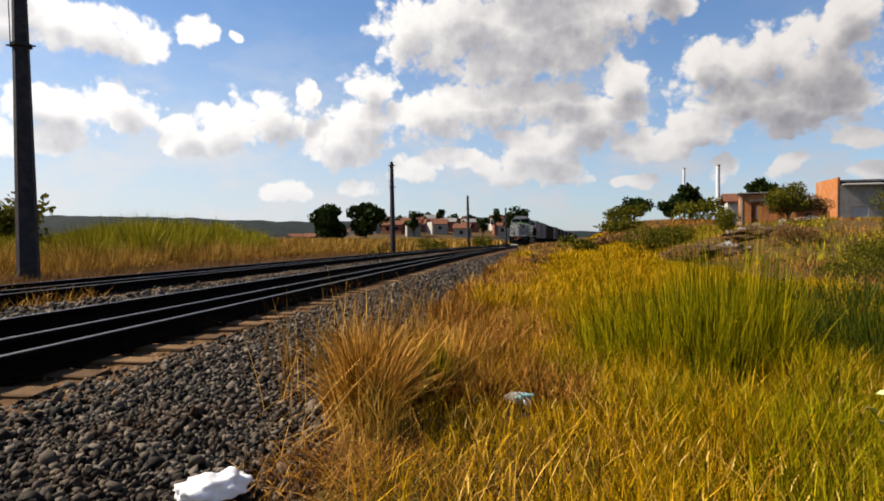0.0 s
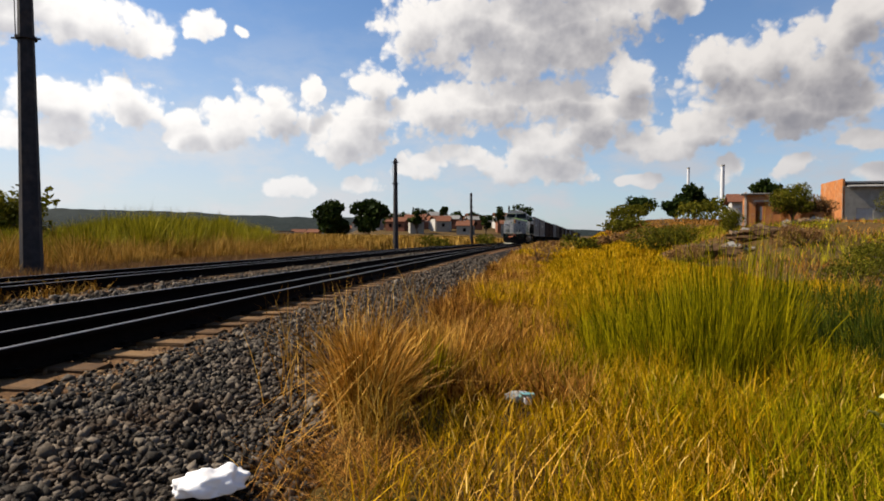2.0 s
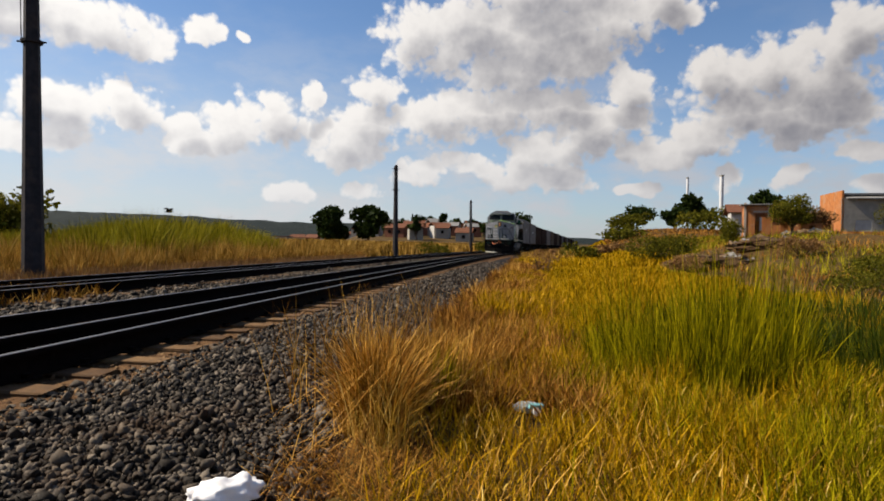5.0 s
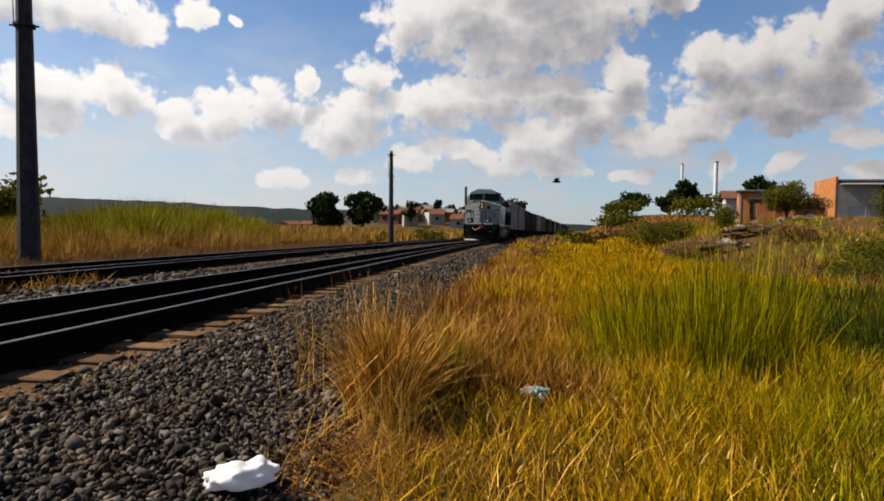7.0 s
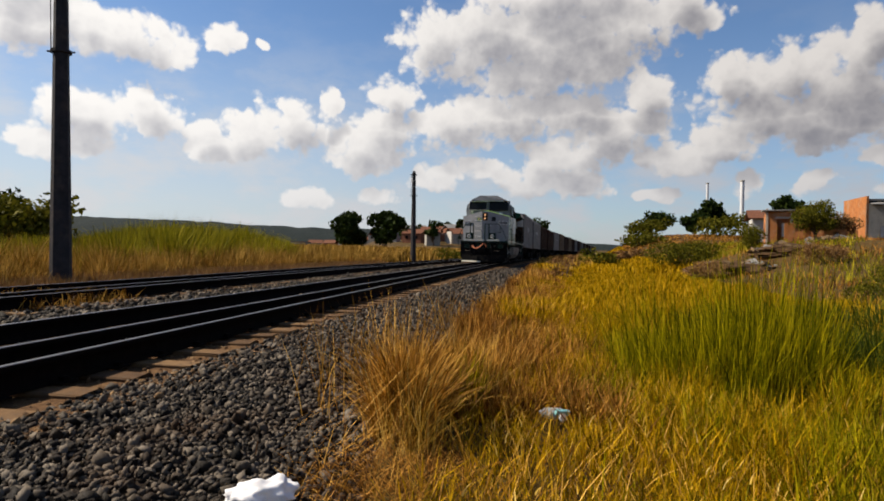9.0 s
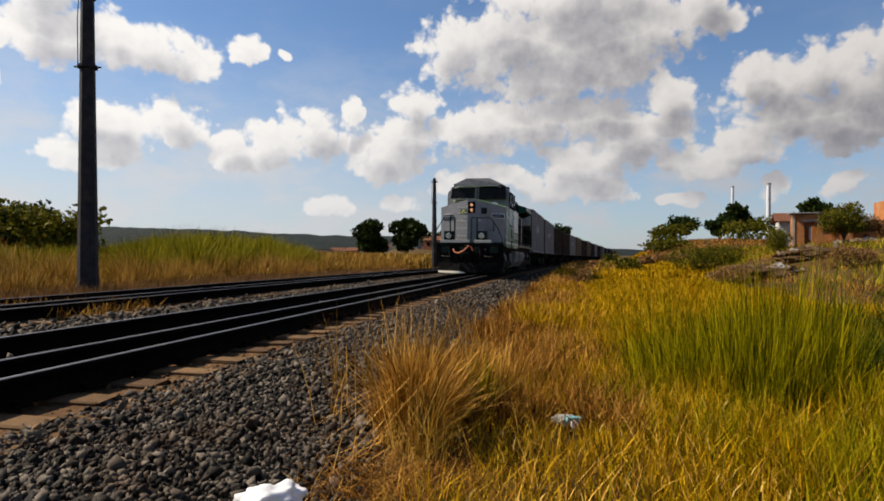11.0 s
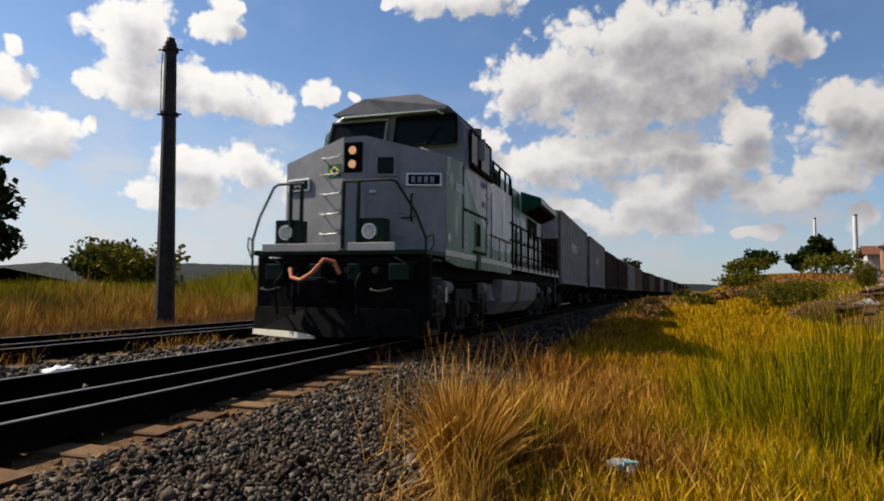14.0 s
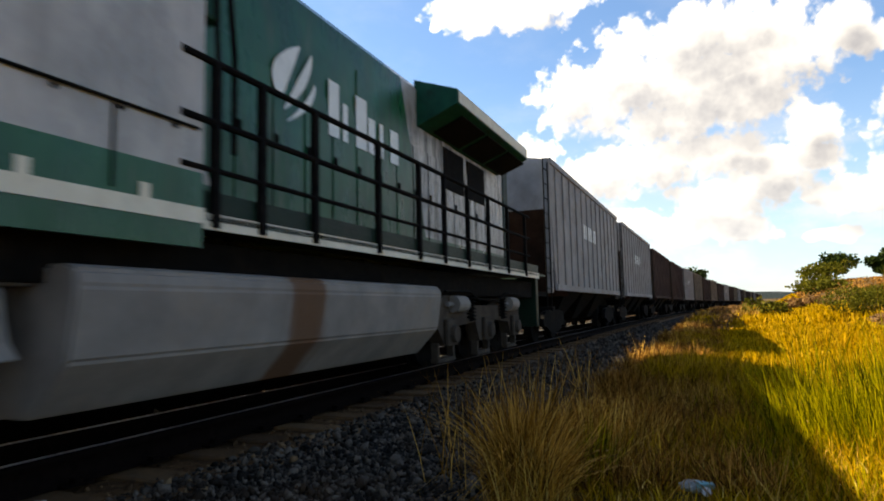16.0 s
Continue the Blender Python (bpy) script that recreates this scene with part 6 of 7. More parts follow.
            box(bm, x, min(yo, yo + s * 0.008), 1.47, x + 0.07, max(yo, yo + s * 0.008), 1.56)
            part("label_plate", bm, M_CREAM, e)
        for k in range(3):
            for x, z in ((-4.16, 1.7 + 0.5 * k), (-4.04, 1.75 + 0.5 * k)):
                bm = fresh()
                rod(bm, (x, yo, z), (x, yo + s * 0.018, z), 0.014, n=6)
                part("bolt", bm, M_BLACK, e)
        if s > 0:
            leaf_mark(e, HW + 0.004, -1.62, 2.66, 0.21)
            bars(e, "lettering", -2.34, -1.86, HW + 0.004, 2.52, 2.66, 6, M_LEAFWHITE)
            bars(e, "number_mark", -4.02, -3.55, HW + 0.004, 2.86, 2.98, 4, M_GREYMARK)
            bm = fresh()
            rod(bm, (-1.52, HW + 0.003, 1.68), (-1.52, HW + 0.010, 1.68), 0.075, n=16)
            part("maker_plate", bm, M_LEAFWHITE, e)
            bm = fresh()
            box(bm, -1.42, HW + 0.003, 0.62, -1.34, HW + 0.01, 0.86)
            part("notice", bm, M_CREAM, e)

    # front fittings
    def on_front(y):
        """x of the front surface at y."""
        return -0.98 if abs(y) < 0.2 else -0.98 - 0.36 * (abs(y) - 0.2) / (HW - 0.2)
    bm = fresh()
    box(bm, -1.0, -0.17, 2.74, -0.94, 0.15, 3.24, 0.015)
    part("headlight_box", bm, M_BLACK, e)
    for z in (2.87, 3.10):
        bm = fresh()
        rod(bm, (-0.95, -0.01, z), (-0.925, -0.01, z), 0.062, 0.070, n=18)
        part("headlight", bm, M_LAMP, e, "glowing orange-white headlight")
    bm = fresh()
    x = on_front(0.55) + 0.03
    m = pose(0, 0, 0)
    rakeR = math.degrees(math.atan2(0.36, HW - 0.2))

    def panel(y0, y1, z0, z1, d0, d1, bevel=0.01):
        """A plate lying on the raked front at y0..y1."""
        b = fresh()
        s = 1 if (y0 + y1) > 0 else -1
        c = (y0 + y1) / 2
        mm = pose(on_front(c), c, (z0 + z1) / 2, 0, 0, rakeR * s)
        h = (y1 - y0) / 2 / math.cos(radians(rakeR))
        return box(b, d0, -h, -(z1 - z0) / 2, d1, h, (z1 - z0) / 2, bevel, mm)
    part("window_frame", panel(0.36, 0.70, 2.66, 3.02, 0.004, 0.03), M_WHITE, e)
    part("nose_window", panel(0.40, 0.66, 2.70, 2.98, 0.012, 0.034), M_GLASS, e)
    for y0, y1 in ((0.86, 1.42), (-1.42, -0.92)):
        b = panel(y0, y1, 2.50, 2.72, 0.004, 0.035)
        part("number_board", b, M_CHROME, e)
        part("number_panel", panel(y0 + 0.03, y1 - 0.03, 2.53, 2.69, 0.01, 0.040, 0.004), M_BLACK, e)
        w = (y1 - y0 - 0.16) / 4
        for k in range(4):
            part("number_bar", panel(y0 + 0.08 + k * w, y0 + 0.08 + (k + 0.6) * w, 2.56, 2.66, 0.02, 0.044, 0.0), M_GREYMARK, e)
    part("flag", panel(-0.52, -0.24, 2.68, 2.90, 0.002, 0.007, 0.0), M_FLAGGREEN, e, "small green flag with yellow diamond")
    b = fresh()
    mm = pose(on_front(-0.38), -0.38, 2.79, 0, 0, -rakeR)
    solid(b, [[mm @ Vector((d, -0.11, 0)), mm @ Vector((d, 0, -0.085)), mm @ Vector((d, 0.11, 0)), mm @ Vector((d, 0, 0.085))] for d in (0.006, 0.010)])
    part("flag_diamond", b, M_YELLOW, e)
    b = fresh()
    rod(b, mm @ Vector((0.009, 0, 0)), mm @ Vector((0.013, 0, 0)), 0.045, n=14)
    part("flag_disc", b, M_BLUE, e)
    for k in range(5):
        z = 1.72 + k * 0.335 if k < 4 else 3.0
        b = fresh()
        mm = pose(on_front(-0.42), -0.42, z, 0, 0, -rakeR)
        tube(b, [mm @ Vector(p) for p in ((0, -0.22, 0.03), (0.07, -0.22, 0.03), (0.075, -0.20, 0.0), (0.075, 0.18, 0.0), (0.07, 0.22, 0.03), (0, 0.22, 0.03))], 0.012)
        part("grab_iron", b, M_CHROME, e)
    part("door_seam", panel(0.74, 0.755, 1.55, 3.10, 0.002, 0.012, 0.0), M_GREYMARK, e)
    part("door_seam", panel(0.22, 0.235, 1.50, 3.2, 0.002, 0.008, 0.0), M_GREYMARK, e)
    for z in (1.66, 2.05, 2.45):
        part("door_hinge", panel(0.73, 0.80, z, z + 0.10, 0.004, 0.03), M_WHITE, e)
    part("door_handle", panel(0.28, 0.38, 2.38, 2.43, 0.004, 0.05), M_CHROME, e)
    b = fresh()
    tube(b, [(-1.2, 0.96, 2.38), (-1.14, 0.96, 2.36), (-1.14, 0.96, 1.95), (-1.2, 0.96, 1.93)], 0.018)
    tube(b, [(-1.2, 0.80, 2.02), (-1.13, 0.80, 1.98), (-1.13, 1.0, 1.98), (-1.2, 1.0, 2.02)], 0.012)
    part("nose_handrail", b, M_DARKGREEN, e)
    # ditch lights in boxes at the platform
    for y in (-0.95, 0.52):
        b = fresh()
        box(b, -0.80, y - 0.22, 1.50, -0.52, y + 0.22, 1.92, 0.02)
        part("ditch_light_box", b, M_DARKGREEN, e)
        b = fresh()
        rod(b, (-0.53, y, 1.71), (-0.47, y, 1.71), 0.13, 0.12, n=20)
        part("lamp_rim", b, M_CHROME, e)
        b = fresh()
        rod(b, (-0.475, y, 1.71), (-0.455, y, 1.71), 0.10, 0.085, n=20)
        part("ditch_light", b, M_LENS, e)
    # front railings
    for y0, y1, out in ((-0.68, -0.88, -1.66), (0.06, 0.32, 1.40)):
        b = fresh()
        tube(b, [(-0.50, y0, 1.44), (-0.50, y0, 2.42), (-0.50, y0 + 0.01, 2.50)], 0.034, 8)
        part("rail_post", b, M_DARKGREEN, e)
        b = fresh()
        tube(b, [(-0.50, y1, 1.44), (-0.50, y1, 2.50)], 0.034, 8)
        part("rail_post", b, M_DARKGREEN, e)
        b = fresh()
        s = 1 if out > 0 else -1
        tube(b, [(-0.50, y0 if s > 0 else y0, 2.50), (-0.50, out - s * 0.55, 2.50), (-0.52, out - s * 0.45, 2.46), (-0.58, out - s * 0.15, 1.98), (-0.62, out, 1.60), (-0.64, out, 1.10), (-0.60, out - s * 0.1, 0.95)], 0.022, 8)
        part("handrail", b, M_DARKGREEN, e)
        b = fresh()
        tube(b, [(-0.62, out, 1.60), (-0.66, out + s * 0.10, 1.66), (-0.66, out + s * 0.12, 1.50), (-0.62, out + s * 0.02, 1.32)], 0.014, 6)
        part("mirror_loop", b, M_DARKGREEN, e)
    for y in (-1.1, -0.2, 1.0):
        b = fresh()
        tube(b, [(-0.36, y, 1.30), (-0.2, y + 0.25, 1.18), (-0.36, y + 0.55, 1.28)], 0.012)
        part("chain", b, M_BLACK, e)

    # cab with raked windscreen and faceted roof
    b = fresh()
    cab = [(-1.46, 3.10), (-1.43, 3.86), (-1.12, 4.22), (-0.55, 4.48), (0.55, 4.48), (1.12, 4.22), (1.43, 3.86), (1.46, 3.10)]
    solid(b, [[(-2.45 if z < 3.3 else (-2.62 if z < 4.0 else -2.72), y, z) for y, z in cab], [(-4.75, y, z) for y, z in cab]])
    part("cab", b, M_ROOF, e, "dark grey faceted cab")
    b = fresh()
    solid(b, [[(-2.40, -1.18, 4.18), (-2.50, -0.56, 4.48), (-2.50, 0.56, 4.48), (-2.40, 1.18, 4.18), (-2.40, 1.1, 4.13), (-2.45, -0.0, 4.15), (-2.40, -1.1, 4.13)],
              [(-4.9, -1.18, 4.24), (-4.9, -0.56, 4.52), (-4.9, 0.56, 4.52), (-4.9, 1.18, 4.24), (-4.9, 1.1, 4.16), (-4.9, 0, 4.16), (-4.9, -1.1, 4.16)]])
    part("cab_roof", b, M_ROOF, e)
    for y0, y1 in ((-1.32, -0.10), (0.10, 1.32)):
        b = fresh()
        solid(b, [[(-2.44, y0, 3.52), (-2.44, y1, 3.52), (-2.60, y1 * 0.96, 4.06), (-2.60, y0 * 0.96, 4.06)], [(-2.47, y0, 3.52), (-2.47, y1, 3.52), (-2.63, y1 * 0.96, 4.06), (-2.63, y0 * 0.96, 4.06)]])
        part("windscreen", b, M_GLASS, e)
        b = fresh()
        w = 0.035
        for p, q in (((y0, 3.50), (y1, 3.50)), ((y0 * 0.96, 4.08), (y1 * 0.96, 4.08)), ((y0, 3.5), (y0 * 0.96, 4.08)), ((y1, 3.5), (y1 * 0.96, 4.08))):
            rod(b, (-2.43 - 0.17 * (p[1] - 3.5) / 0.58, p[0], p[1]), (-2.43 - 0.17 * (q[1] - 3.5) / 0.58, q[0], q[1]), w * 0.7, n=6)
        part("windscreen_frame", b, M_WHITE if y0 < 0 else M_BLACK, e)
        b = fresh()
        rod(b, (-2.40, (y0 + y1) / 2, 3.46), (-2.50, (y0 + y1) / 2 + 0.3, 3.86), 0.010, n=6)
        part("wiper", b, M_BLACK, e)
    b = fresh()
    for y in (-0.9, -0.5, -0.15, 0.2, 0.6, 0.95):
        rod(b, (-2.52, y, 4.14), (-2.36, y, 4.10), 0.012, n=5)
    tube(b, [(-2.36, -1.05, 4.02), (-2.34, -0.9, 4.10), (-2.34, 0.95, 4.10), (-2.36, 1.1, 4.02)], 0.014)
    part("sun_visor_rail", b, M_CHROME, e)
    b = fresh()
    solid(b, [[(-2.05, 0.75, 3.27), (-1.85, 0.75, 3.25), (-1.9, 0.85, 3.32), (-2.05, 0.85, 3.32)], [(-2.05, 1.05, 3.20), (-1.85, 1.05, 3.18), (-1.9, 0.98, 3.26), (-2.05, 0.98, 3.26)]])
    part("beacon", b, M_CHROME, e)
    b = fresh()
    tube(b, [(-1.7, -0.95, 3.20), (-1.6, -0.9, 3.35), (-2.2, -1.1, 3.42), (-2.35, -1.15, 3.3)], 0.014)
    part("nose_top_handrail", b, M_CHROME, e)
    for s in (-1, 1):
        y = s * 1.465
        for x0, x1 in ((-3.45, -2.85), (-4.45, -3.6)):
            b = fresh()
            box(b, x0, min(y, y + s * 0.02), 3.22, x1, max(y, y + s * 0.02), 3.80, 0.01)
            part("cab_side_window", b, M_GLASS, e)
            b = fresh()
            for a, c in (((x0, 3.20), (x1, 3.20)), ((x0, 3.82), (x1, 3.82)), ((x0, 3.2), (x0, 3.82)), ((x1, 3.2), (x1, 3.82))):
                rod(b, (a[0], y + s * 0.02, a[1]), (c[0], y + s * 0.02, c[1]), 0.025, n=6)
            part("window_frame", b, M_BLACK, e)
        b = fresh()
        box(b, -4.5, min(y, y + s * 0.10), 3.08, -2.75, max(y, y + s * 0.10), 3.15, 0.01)
        part("armrest", b, M_BLACK, e)
        b = fresh()
        box(b, -3.2, min(y + s * 0.1, y + s * 0.12), 3.3, -3.12, max(y + s * 0.1, y + s * 0.22), 3.7, 0.01)
        part("mirror", b, M_WHITE, e)
    b = fresh()
    rod(b, (-4.55, 1.15, 4.0), (-4.55, 1.15, 4.28), 0.11, n=14)
    part("roof_horn_box", b, M_ROOF, e)

    # inset equipment block behind the cab, with louvres and its railing
    b = fresh()
    box(b, -7.3, -1.06, 3.05, -4.75, 1.06, 3.86, 0.03)
    part("equipment_block", b, M_WING, e, "green equipment housing")
    for s in (-1, 1):
        y = s * 1.063
        for k, x in enumerate((-5.55, -6.25, -6.95)):
            b = fresh()
            for j in range(7):
                z = 3.30 + j * 0.066
                box(b, x, min(y, y + s * 0.02), z, x + 0.52, max(y, y + s * 0.02), z + 0.04)
            part("louvre", b, M_LOUVRE if k < 2 else M_BLACK, e, "tan louvred air inlet")
            b = fresh()
            box(b, x + 0.54, min(y, y + s * 0.025), 3.28, x + 0.62, max(y, y + s * 0.025), 3.76)
            part("louvre_post", b, M_WHITE, e)
        yr = s * 1.45
        b = fresh()
        tube(b, [(-4.75, yr, 3.62), (-6.5, yr, 3.62), (-6.72, yr, 3.56), (-6.92, yr, 3.2), (-7.0, yr, 2.6), (-7.0, yr, 1.9)], 0.022, 8)
        part("roof_handrail", b, M_BLACK, e)
        b = fresh()
        tube(b, [(-6.68, yr, 3.56), (-6.80, yr, 3.1), (-6.84, yr, 2.5)], 0.018, 8)
        part("ladder_rail", b, M_BLACK, e)
        for x in (-4.85, -5.5, -6.1, -6.62):
            b = fresh()
            box(b, x - 0.025, yr - 0.02, 3.12, x + 0.025, yr + 0.02, 3.62)
            part("handrail_post", b, M_BLACK, e)

    # hood along the walkway
    b = fresh()
    hood = [(-0.88, 1.42), (-0.88, 3.86), (-0.62, 4.12), (0.62, 4.12), (0.88, 3.86), (0.88, 1.42)]
    prism(b, hood, -15.3, -6.67)
    part("hood", b, M_HOOD, e)
    b = fresh()
    box(b, -6.67, -HW + 0.05, 1.42, -6.64, HW - 0.05, 3.1)
    part("bulkhead", b, M_WHITE, e)
    for s in (-1, 1):
        y = s * 0.883
        x = -7.15
        k = 0
        while x > -14.6:
            b = fresh()
            box(b, x - 0.46, min(y, y + s * 0.012), 1.66, x, max(y, y + s * 0.012), 3.02 if k % 5 else 3.55, 0.006)
            part("hood_door", b, M_HOOD, e)
            b = fresh()
            box(b, x - 0.05, min(y, y + s * 0.035), 2.3, x - 0.02, max(y, y + s * 0.035), 2.42)
            part("door_latch", b, M_BLACK, e)
            x -= 0.50
            k += 1
        if s > 0:
            leaf_mark(e, 0.902, -8.45, 2.99, 0.63)
            for k, (w, h) in enumerate(((0.20, 0.60), (0.10, 0.42), (0.24, 0.60), (0.16, 0.42), (0.09, 0.42), (0.22, 0.42))):
                b = fresh()
                box(b, -9.05 - k * 0.28 - w, 0.900, 2.64, -9.05 - k * 0.28, 0.906, 2.64 + h)
                part("lettering", b, M_LEAFWHITE, e)
        # walkway, its edge and railing
        b = fresh()
        box(b, -16.1, min(s * 0.88, s * HW), 1.40, -6.67, max(s * 0.88, s * HW), 1.44)
        part("walkway", b, M_DARKGREEN, e)
        yo = s * HW
        b = fresh()
        box(b, -15.6, min(yo, yo - s * 0.02), 1.345, -6.68, max(yo, yo - s * 0.02), 1.45)
        part("walkway_edge", b, M_CREAM, e, "cream walkway edge stripe")
        b = fresh()
        box(b, -15.6, min(yo, yo - s * 0.02) - s * 0.02, 1.455, -6.68, max(yo, yo - s * 0.02) - s * 0.02, 1.60)
        part("kick_plate", b, M_DARKGREEN, e)
        posts = [-6.78, -7.25, -7.93, -9.03, -10.0, -10.75, -11.6, -12.5, -13.5, -14.6]
        for x in posts:
            b = fresh()
            box(b, x - 0.03, yo - 0.025, 1.36, x + 0.03, yo + 0.025, 2.47)
            part("railing_post", b, M_BLACK, e)
        for z, r in ((2.47, 0.026), (2.06, 0.026), (1.74, 0.020)):
            b = fresh()
            tube(b, [(posts[0] + 0.3, yo, z), (posts[-1] - 0.3, yo, z)], r, 8)
            part("railing", b, M_BLACK, e)
        # radiator wing
        b = fresh()
        solid(b, [[(-11.3, s * 0.85, 3.32), (-11.3, s * HW, 3.58), (-11.3, s * HW, 3.78), (-11.3, s * 0.85, 4.00)], [(-14.95, s * 0.85, 3.32), (-14.95, s * HW, 3.58), (-14.95, s * HW, 3.78), (-14.95, s * 0.85, 4.00)]])
        part("radiator_wing", b, M_WING, e, "overhanging green radiator housing")
        b = fresh()
        box(b, -14.9, min(s * 1.492, s * 1.505), 3.60, -11.35, max(s * 1.492, s * 1.505), 3.76)
        part("radiator_edge", b, M_CREAM, e)
        for k in range(3):
            b = fresh()
            xa, xb = -11.75 - k * 1.15, -12.75 - k * 1.15
            solid(b, [[(xa, s * 0.95, 3.365), (xb, s * 0.95, 3.365), (xb, s * 1.40, 3.545), (xa, s * 1.40, 3.545)], [(xa, s * 0.95, 3.34), (xb, s * 0.95, 3.34), (xb, s * 1.40, 3.52), (xa, s * 1.40, 3.52)]])
            part("radiator_grille", b, M_BLACK, e)
        for xa in (-12.2, -13.25):
            b = fresh()
            box(b, xa - 0.85, min(y, y + s * 0.03), 2.62, xa, max(y, y + s * 0.03), 3.26, 0.01)
            part("intake_screen", b, M_BLACK, e, "black radiator intake screen")
    b = fresh()
    for x in (-8.4, -9.9):
        rod(b, (x, 0, 4.12), (x, 0, 4.24), 0.35, n=18)
    box(b, -11.2, -0.4, 4.1, -10.6, 0.4, 4.3, 0.03)
    part("roof_hatch", b, M_ROOF, e)
    b = fresh()
    box(b, -15.6, -0.9, 1.42, -15.28, 0.9, 3.9, 0.03)
    part("rear_end", b, M_DARKGREEN, e)
    b = fresh()
    rod(b, (-15.9, 0, 0.82), (-17.0, 0, 0.82), 0.12, n=10)
    box(b, -16.75, -0.18, 0.66, -16.3, 0.18, 0.98, 0.04)
    part("rear_coupler", b, M_BLACK, e)
    b = fresh()
    box(b, -16.25, -1.3, 0.4, -16.05, 1.3, 1.40, 0.02)
    part("rear_pilot", b, M_DARKGREEN, e)

    # fuel tank with its slanted lower flank, rust stain, bell and air tanks
    b = fresh()
    tank = [(-1.12, 0.26), (-1.40, 0.56), (-1.46, 0.96), (-1.44, 1.05), (-1.38, 1.08), (1.38, 1.08), (1.44, 1.05), (1.46, 0.96), (1.40, 0.56), (1.12, 0.26)]
    prism(b, tank, -10.7, -5.84)
    bmesh.ops.bevel(b, geom=b.edges[:], offset=0.02, segments=2, affect="EDGES")
    part("fuel_tank", b, M_TANK, e, "pale grey fuel tank")
    b = fresh()
    solid(b, [[(-5.56 + r * math.cos(k * math.tau / 16), 1.16 + r * math.sin(k * math.tau / 16), z) for k in range(16)] for r, z in ((0.03, 0.98), (0.09, 0.94), (0.105, 0.80), (0.125, 0.68), (0.17, 0.60), (0.165, 0.59))])
    part("bell", b, M_TANK, e)
    b = fresh()
    box(b, -5.80, 0.95, 0.96, -5.37, 1.2, 1.06, 0.01)
    part("bell_bracket", b, M_BOGIE, e)
    for x in (-6.4, -6.67, -7.6, -9.0):
        b = fresh()
        rod(b, (x, 1.14, 1.05), (x, 1.14, 1.17), 0.06, n=12)
        rod(b, (x - 0.1, 1.18, 1.13), (x + 0.05, 1.18, 1.13), 0.025, n=8)
        part("filler_cap", b, M_BOGIE, e)
    b = fresh()
    box(b, -10.6, -1.0, 1.02, -5.9, 1.0, 1.2)
    part("tank_hanger", b, M_BLACK, e)
    loco_bogie(e, -3.35)
    loco_bogie(e, -13.1)
    return e


# ---- hopper wagons ----
def wagon(body, label, tall=4.15):
    e = new("hopper_wagon")
    tagged(e, label, "freight wagon", "train")
    L = 11.9
    for s in (-1, 1):
        b = fresh()
        slab(b, [(-0.75, tall), (-0.75, 3.0), (-1.05, 1.24), (-L + 0.75, 1.24), (-L + 0.45, 3.0), (-L + 0.45, tall)], s * 1.34, s * 1.30)
        part("side_sheet", b, body, e)
        for k in range(13):
            x = -1.2 - k * (L - 2.4) / 12
            b = fresh()
            box(b, x - 0.035, min(s * 1.34, s * 1.375), 1.30, x + 0.035, max(s * 1.34, s * 1.375), tall - 0.12, 0.006)
            part("rib", b, body, e)
        b = fresh()
        box(b, -L + 0.7, min(s * 1.33, s * 1.40), 1.16, -0.95, max(s * 1.33, s * 1.40), 1.30, 0.01)
        part("side_sill", b, body, e)
        b = fresh()
        box(b, -L + 0.4, min(s * 1.30, s * 1.38), tall - 0.10, -0.7, max(s * 1.30, s * 1.38), tall + 0.03, 0.01)
        part("top_chord", b, body, e)
        for x in (-0.62, -L + 0.58):
            b = fresh()
            box(b, x - 0.05, min(s * 1.24, s * 1.36), 1.10, x + 0.05, max(s * 1.24, s * 1.36), tall)
            part("corner_post", b, body, e)
        for x in (-0.35, -L + 0.3):
            b = fresh()
            for z in [1.2 + 0.33 * j for j in range(9)]:
                rod(b, (x - 0.2, s * 1.33, z), (x + 0.2, s * 1.33, z), 0.012, n=5)
            rod(b, (x - 0.2, s * 1.33, 0.7), (x - 0.2, s * 1.33, tall - 0.1), 0.016, n=5)
            rod(b, (x + 0.2, s * 1.33, 0.7), (x + 0.2, s * 1.33, tall - 0.1), 0.016, n=5)
            part("ladder", b, M_BLACK, e)
    for x0, d in ((-0.62, -1), (-L + 0.58, 1)):
        b = fresh()
        box(b, min(x0, x0 + d * 0.05), -1.30, 3.0, max(x0, x0 + d * 0.05), 1.30, tall)
        part("end_panel", b, body, e)
        b = fresh()
        solid(b, [[(x0, -1.28, 3.02), (x0 + d * 0.05, -1.28, 3.02), (x0 + d * 1.9, -1.28, 1.05), (x0 + d * 1.85, -1.28, 1.05)], [(x0, 1.28, 3.02), (x0 + d * 0.05, 1.28, 3.02), (x0 + d * 1.9, 1.28, 1.05), (x0 + d * 1.85, 1.28, 1.05)]])
        part("slope_sheet", b, M_WAGON_DARK, e)
        b = fresh()
        box(b, x0 - d * 0.35 - 0.2, -1.25, 1.02, x0 - d * 0.35 + 0.2 + 0.6, 1.25, 1.12)
        part("end_platform", b, M_BLACK, e)
    b = fresh()
    prism(b, [(-1.34, tall), (-0.6, tall + 0.14), (0.6, tall + 0.14), (1.34, tall), (1.34, tall - 0.05), (-1.34, tall - 0.05)], -L + 0.45, -0.72)
    part("roof", b, body, e)
    for k in range(4):
        b = fresh()
        box(b, -2.4 - k * 2.2 - 1.2, -0.5, tall + 0.12, -2.4 - k * 2.2, 0.5, tall + 0.20, 0.02)
        part("roof_hatch", b, body, e)
    b = fresh()
    box(b, -L + 0.2, -0.25, 0.80, -0.2, 0.25, 1.10)
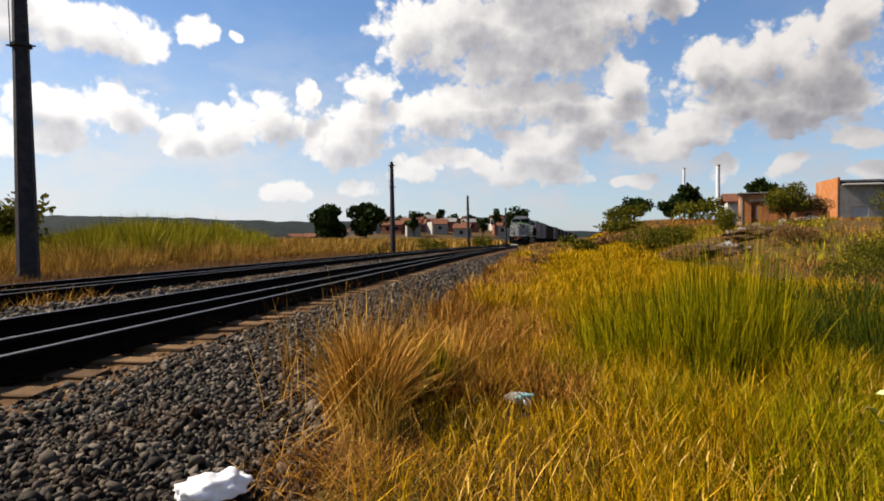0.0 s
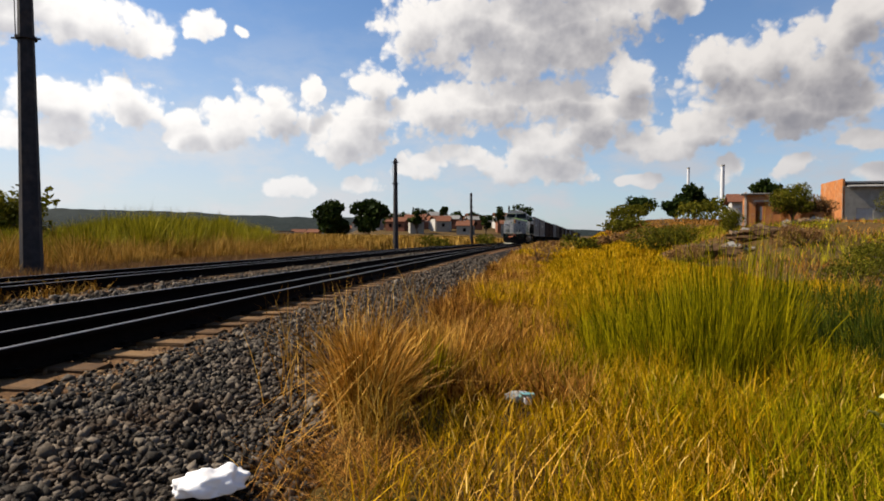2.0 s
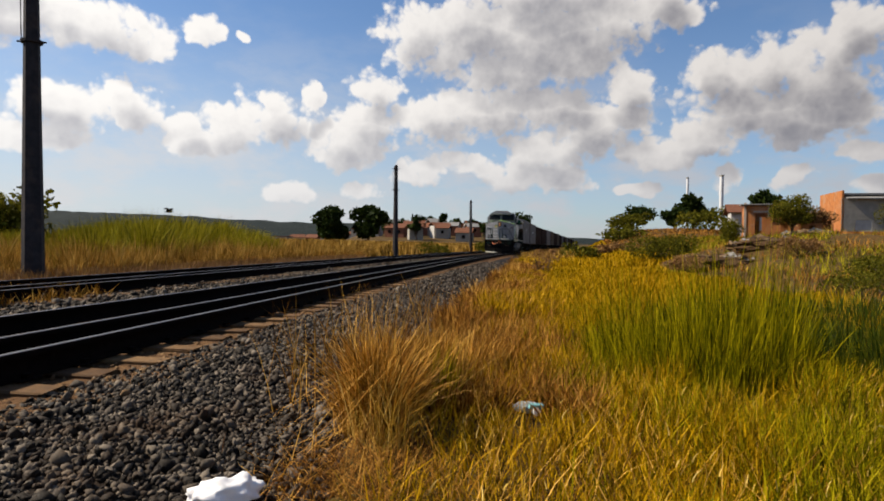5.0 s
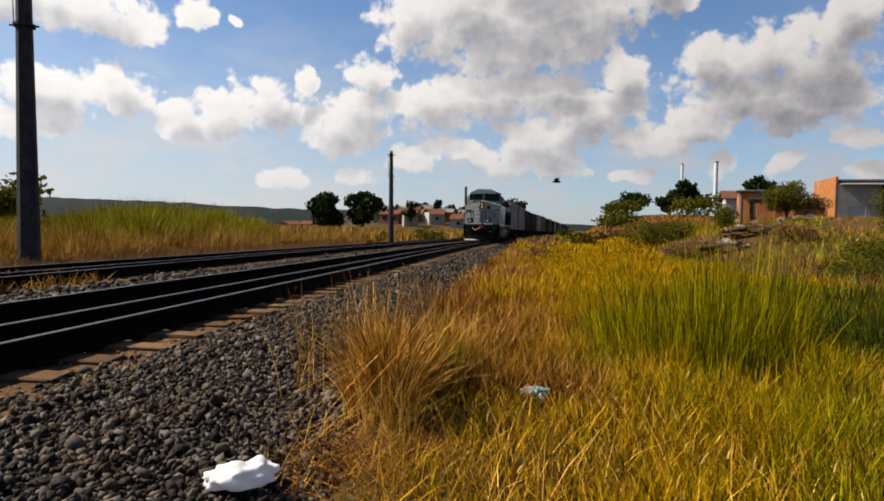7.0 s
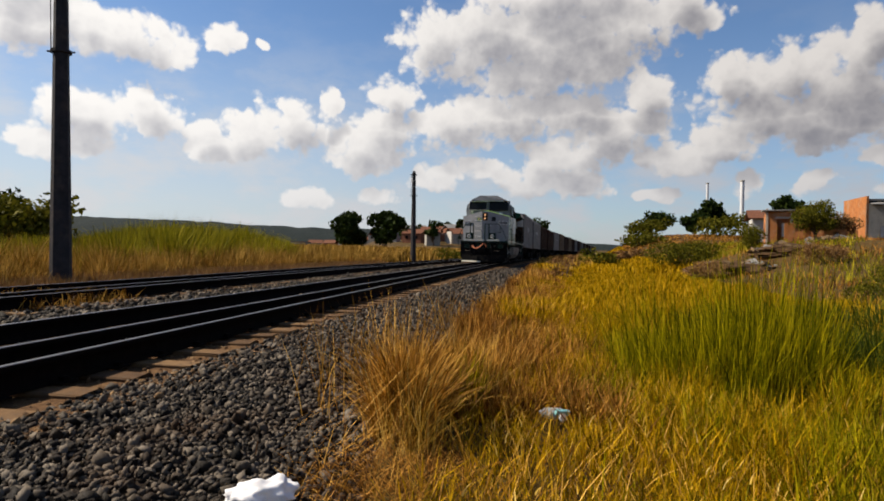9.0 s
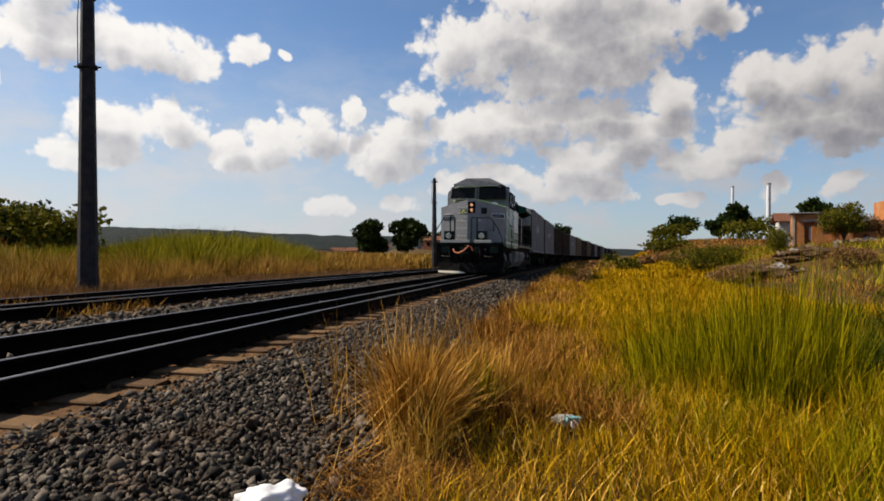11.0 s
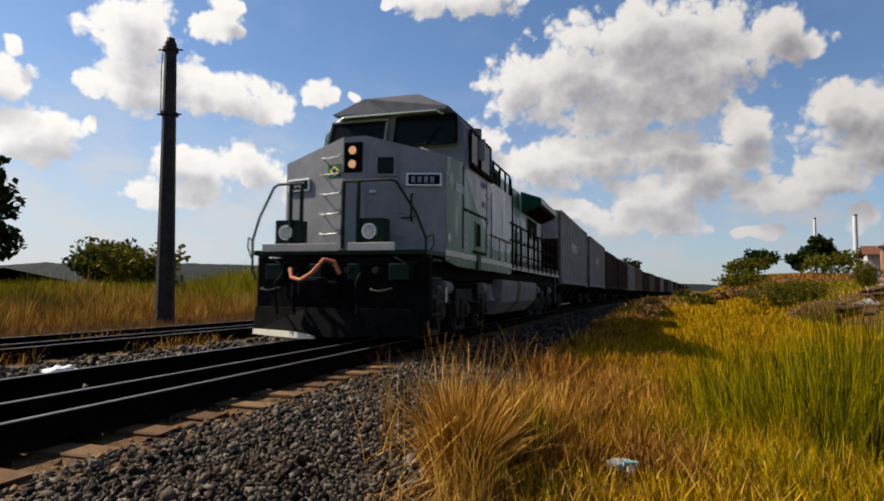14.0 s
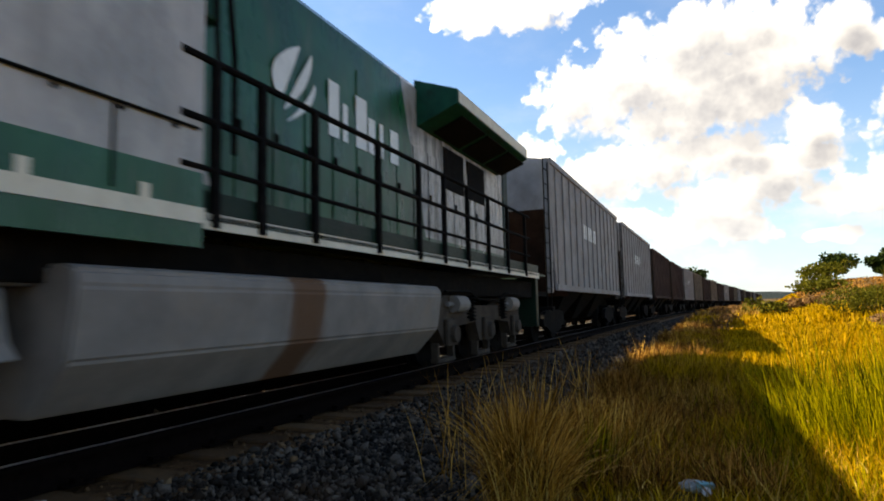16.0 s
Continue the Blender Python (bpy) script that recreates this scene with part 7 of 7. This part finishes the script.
    part("centre_sill", b, M_BLACK, e)
    for k in range(3):
        b = fresh()
        x = -3.6 - k * 2.35
        solid(b, [[(x - 1.1, -1.25, 1.22), (x + 1.1, -1.25, 1.22), (x + 1.1, 1.25, 1.22), (x - 1.1, 1.25, 1.22)], [(x - 0.35, -0.7, 0.42), (x + 0.35, -0.7, 0.42), (x + 0.35, 0.7, 0.42), (x - 0.35, 0.7, 0.42)]])
        part("hopper_chute", b, M_BLACK, e)
    for x in (-0.2, -L + 0.2):
        b = fresh()
        box(b, x - 0.3, -0.14, 0.70, x + 0.3, 0.14, 0.95, 0.03)
        part("coupler", b, M_BLACK, e)
    for xc in (-1.65, -L + 1.65):
        g = new("bogie")
        g.parent = e
        g.matrix_basis = pose(xc, 0, 0)
        for s in (-1, 1):
            b = fresh()
            slab(b, [(-1.05, 0.52), (-0.85, 0.68), (-0.3, 0.72), (0.3, 0.72), (0.85, 0.68), (1.05, 0.52), (1.05, 0.36), (0.8, 0.34), (0.35, 0.18), (-0.35, 0.18), (-0.8, 0.34), (-1.05, 0.36)], s * 1.0, s * 1.12)
            part("side_frame", b, M_BLACK, g)
        b = fresh()
        box(b, -0.22, -1.1, 0.42, 0.22, 1.1, 0.80, 0.02)
        part("bolster", b, M_BLACK, g)
        for x in (-0.85, 0.85):
            w = new("wheelset", WAGON_WHEELS)
            w.parent = g
            w.matrix_basis = pose(x, 0, 0.38)
    return e


loco = locomotive()
W_LIGHT = wagon(M_WAGON_LIGHT, "pale grey ribbed hopper wagon in the freight train")
W_DARK = wagon(M_WAGON_DARK, "dark oxide-brown hopper wagon in the freight train", 4.05)
W_TAN = wagon(M_WAGON_TAN, "dusty tan hopper wagon in the freight train", 4.2)
bars(W_LIGHT, "lettering", -6.6, -4.2, 1.341, 2.7, 3.1, 7, M_LEAFWHITE)
FIRST, PITCH = 16.75, 12.35
WAGONS = []
for k, c in enumerate("LLDDLTDTDLDTLDTDDTDLTDDTDT"):
    src = {"L": W_LIGHT, "D": W_DARK, "T": W_TAN}[c]
    WAGONS.append(src if src not in WAGONS else copy_thing(src, pose(0, 0, 0)))


# ---- what moves ----
def front_s(t):
    """How far up the line the front of the train stands at t seconds."""
    return float(np.interp(t, (0.0, 7.0, 12.0, 14.0, 16.0), (87.5, 45.0, 13.75, 1.85, -10.0)))


def along(s, length):
    """Pose of a vehicle whose front stands at s: it rests on the line at its two ends."""
    a, b = Vector((*on_line(s, -0.9), RAIL_Z + 0.0035)), Vector((*on_line(s + length, -0.9), RAIL_Z + 0.0035))
    d = a - b
    return pose(*a, 0, 0, math.degrees(math.atan2(d.y, d.x)))


def motions():
    times = [0.5 * k for k in range(33)]
    walk(loco, [(t, along(front_s(t), 16.2)) for t in times])
    for k, w in enumerate(WAGONS):
        walk(w, [(t, along(front_s(t) + FIRST + PITCH * k, 11.9)) for t in times])
    for w, x, r in SPINNING:
        walk(w, [(k * 0.1, pose(x, 0, r) @ Matrix.Rotation((front_s(0) - front_s(k * 0.1)) / r, 4, "Y")) for k in range(161)])
    walk(bird, [(t, pose(7.4 + 12.6 * (t - 7.0), 40.0, 3.1 + 0.45 * (t - 7.0) + 0.25 * math.sin(t * 3.0), 0, -2, 0)) for t in (0.0, 2.0, 4.0, 6.0, 6.5, 7.0, 7.5, 8.0, 10.0, 13.0, 16.0)])


motions()
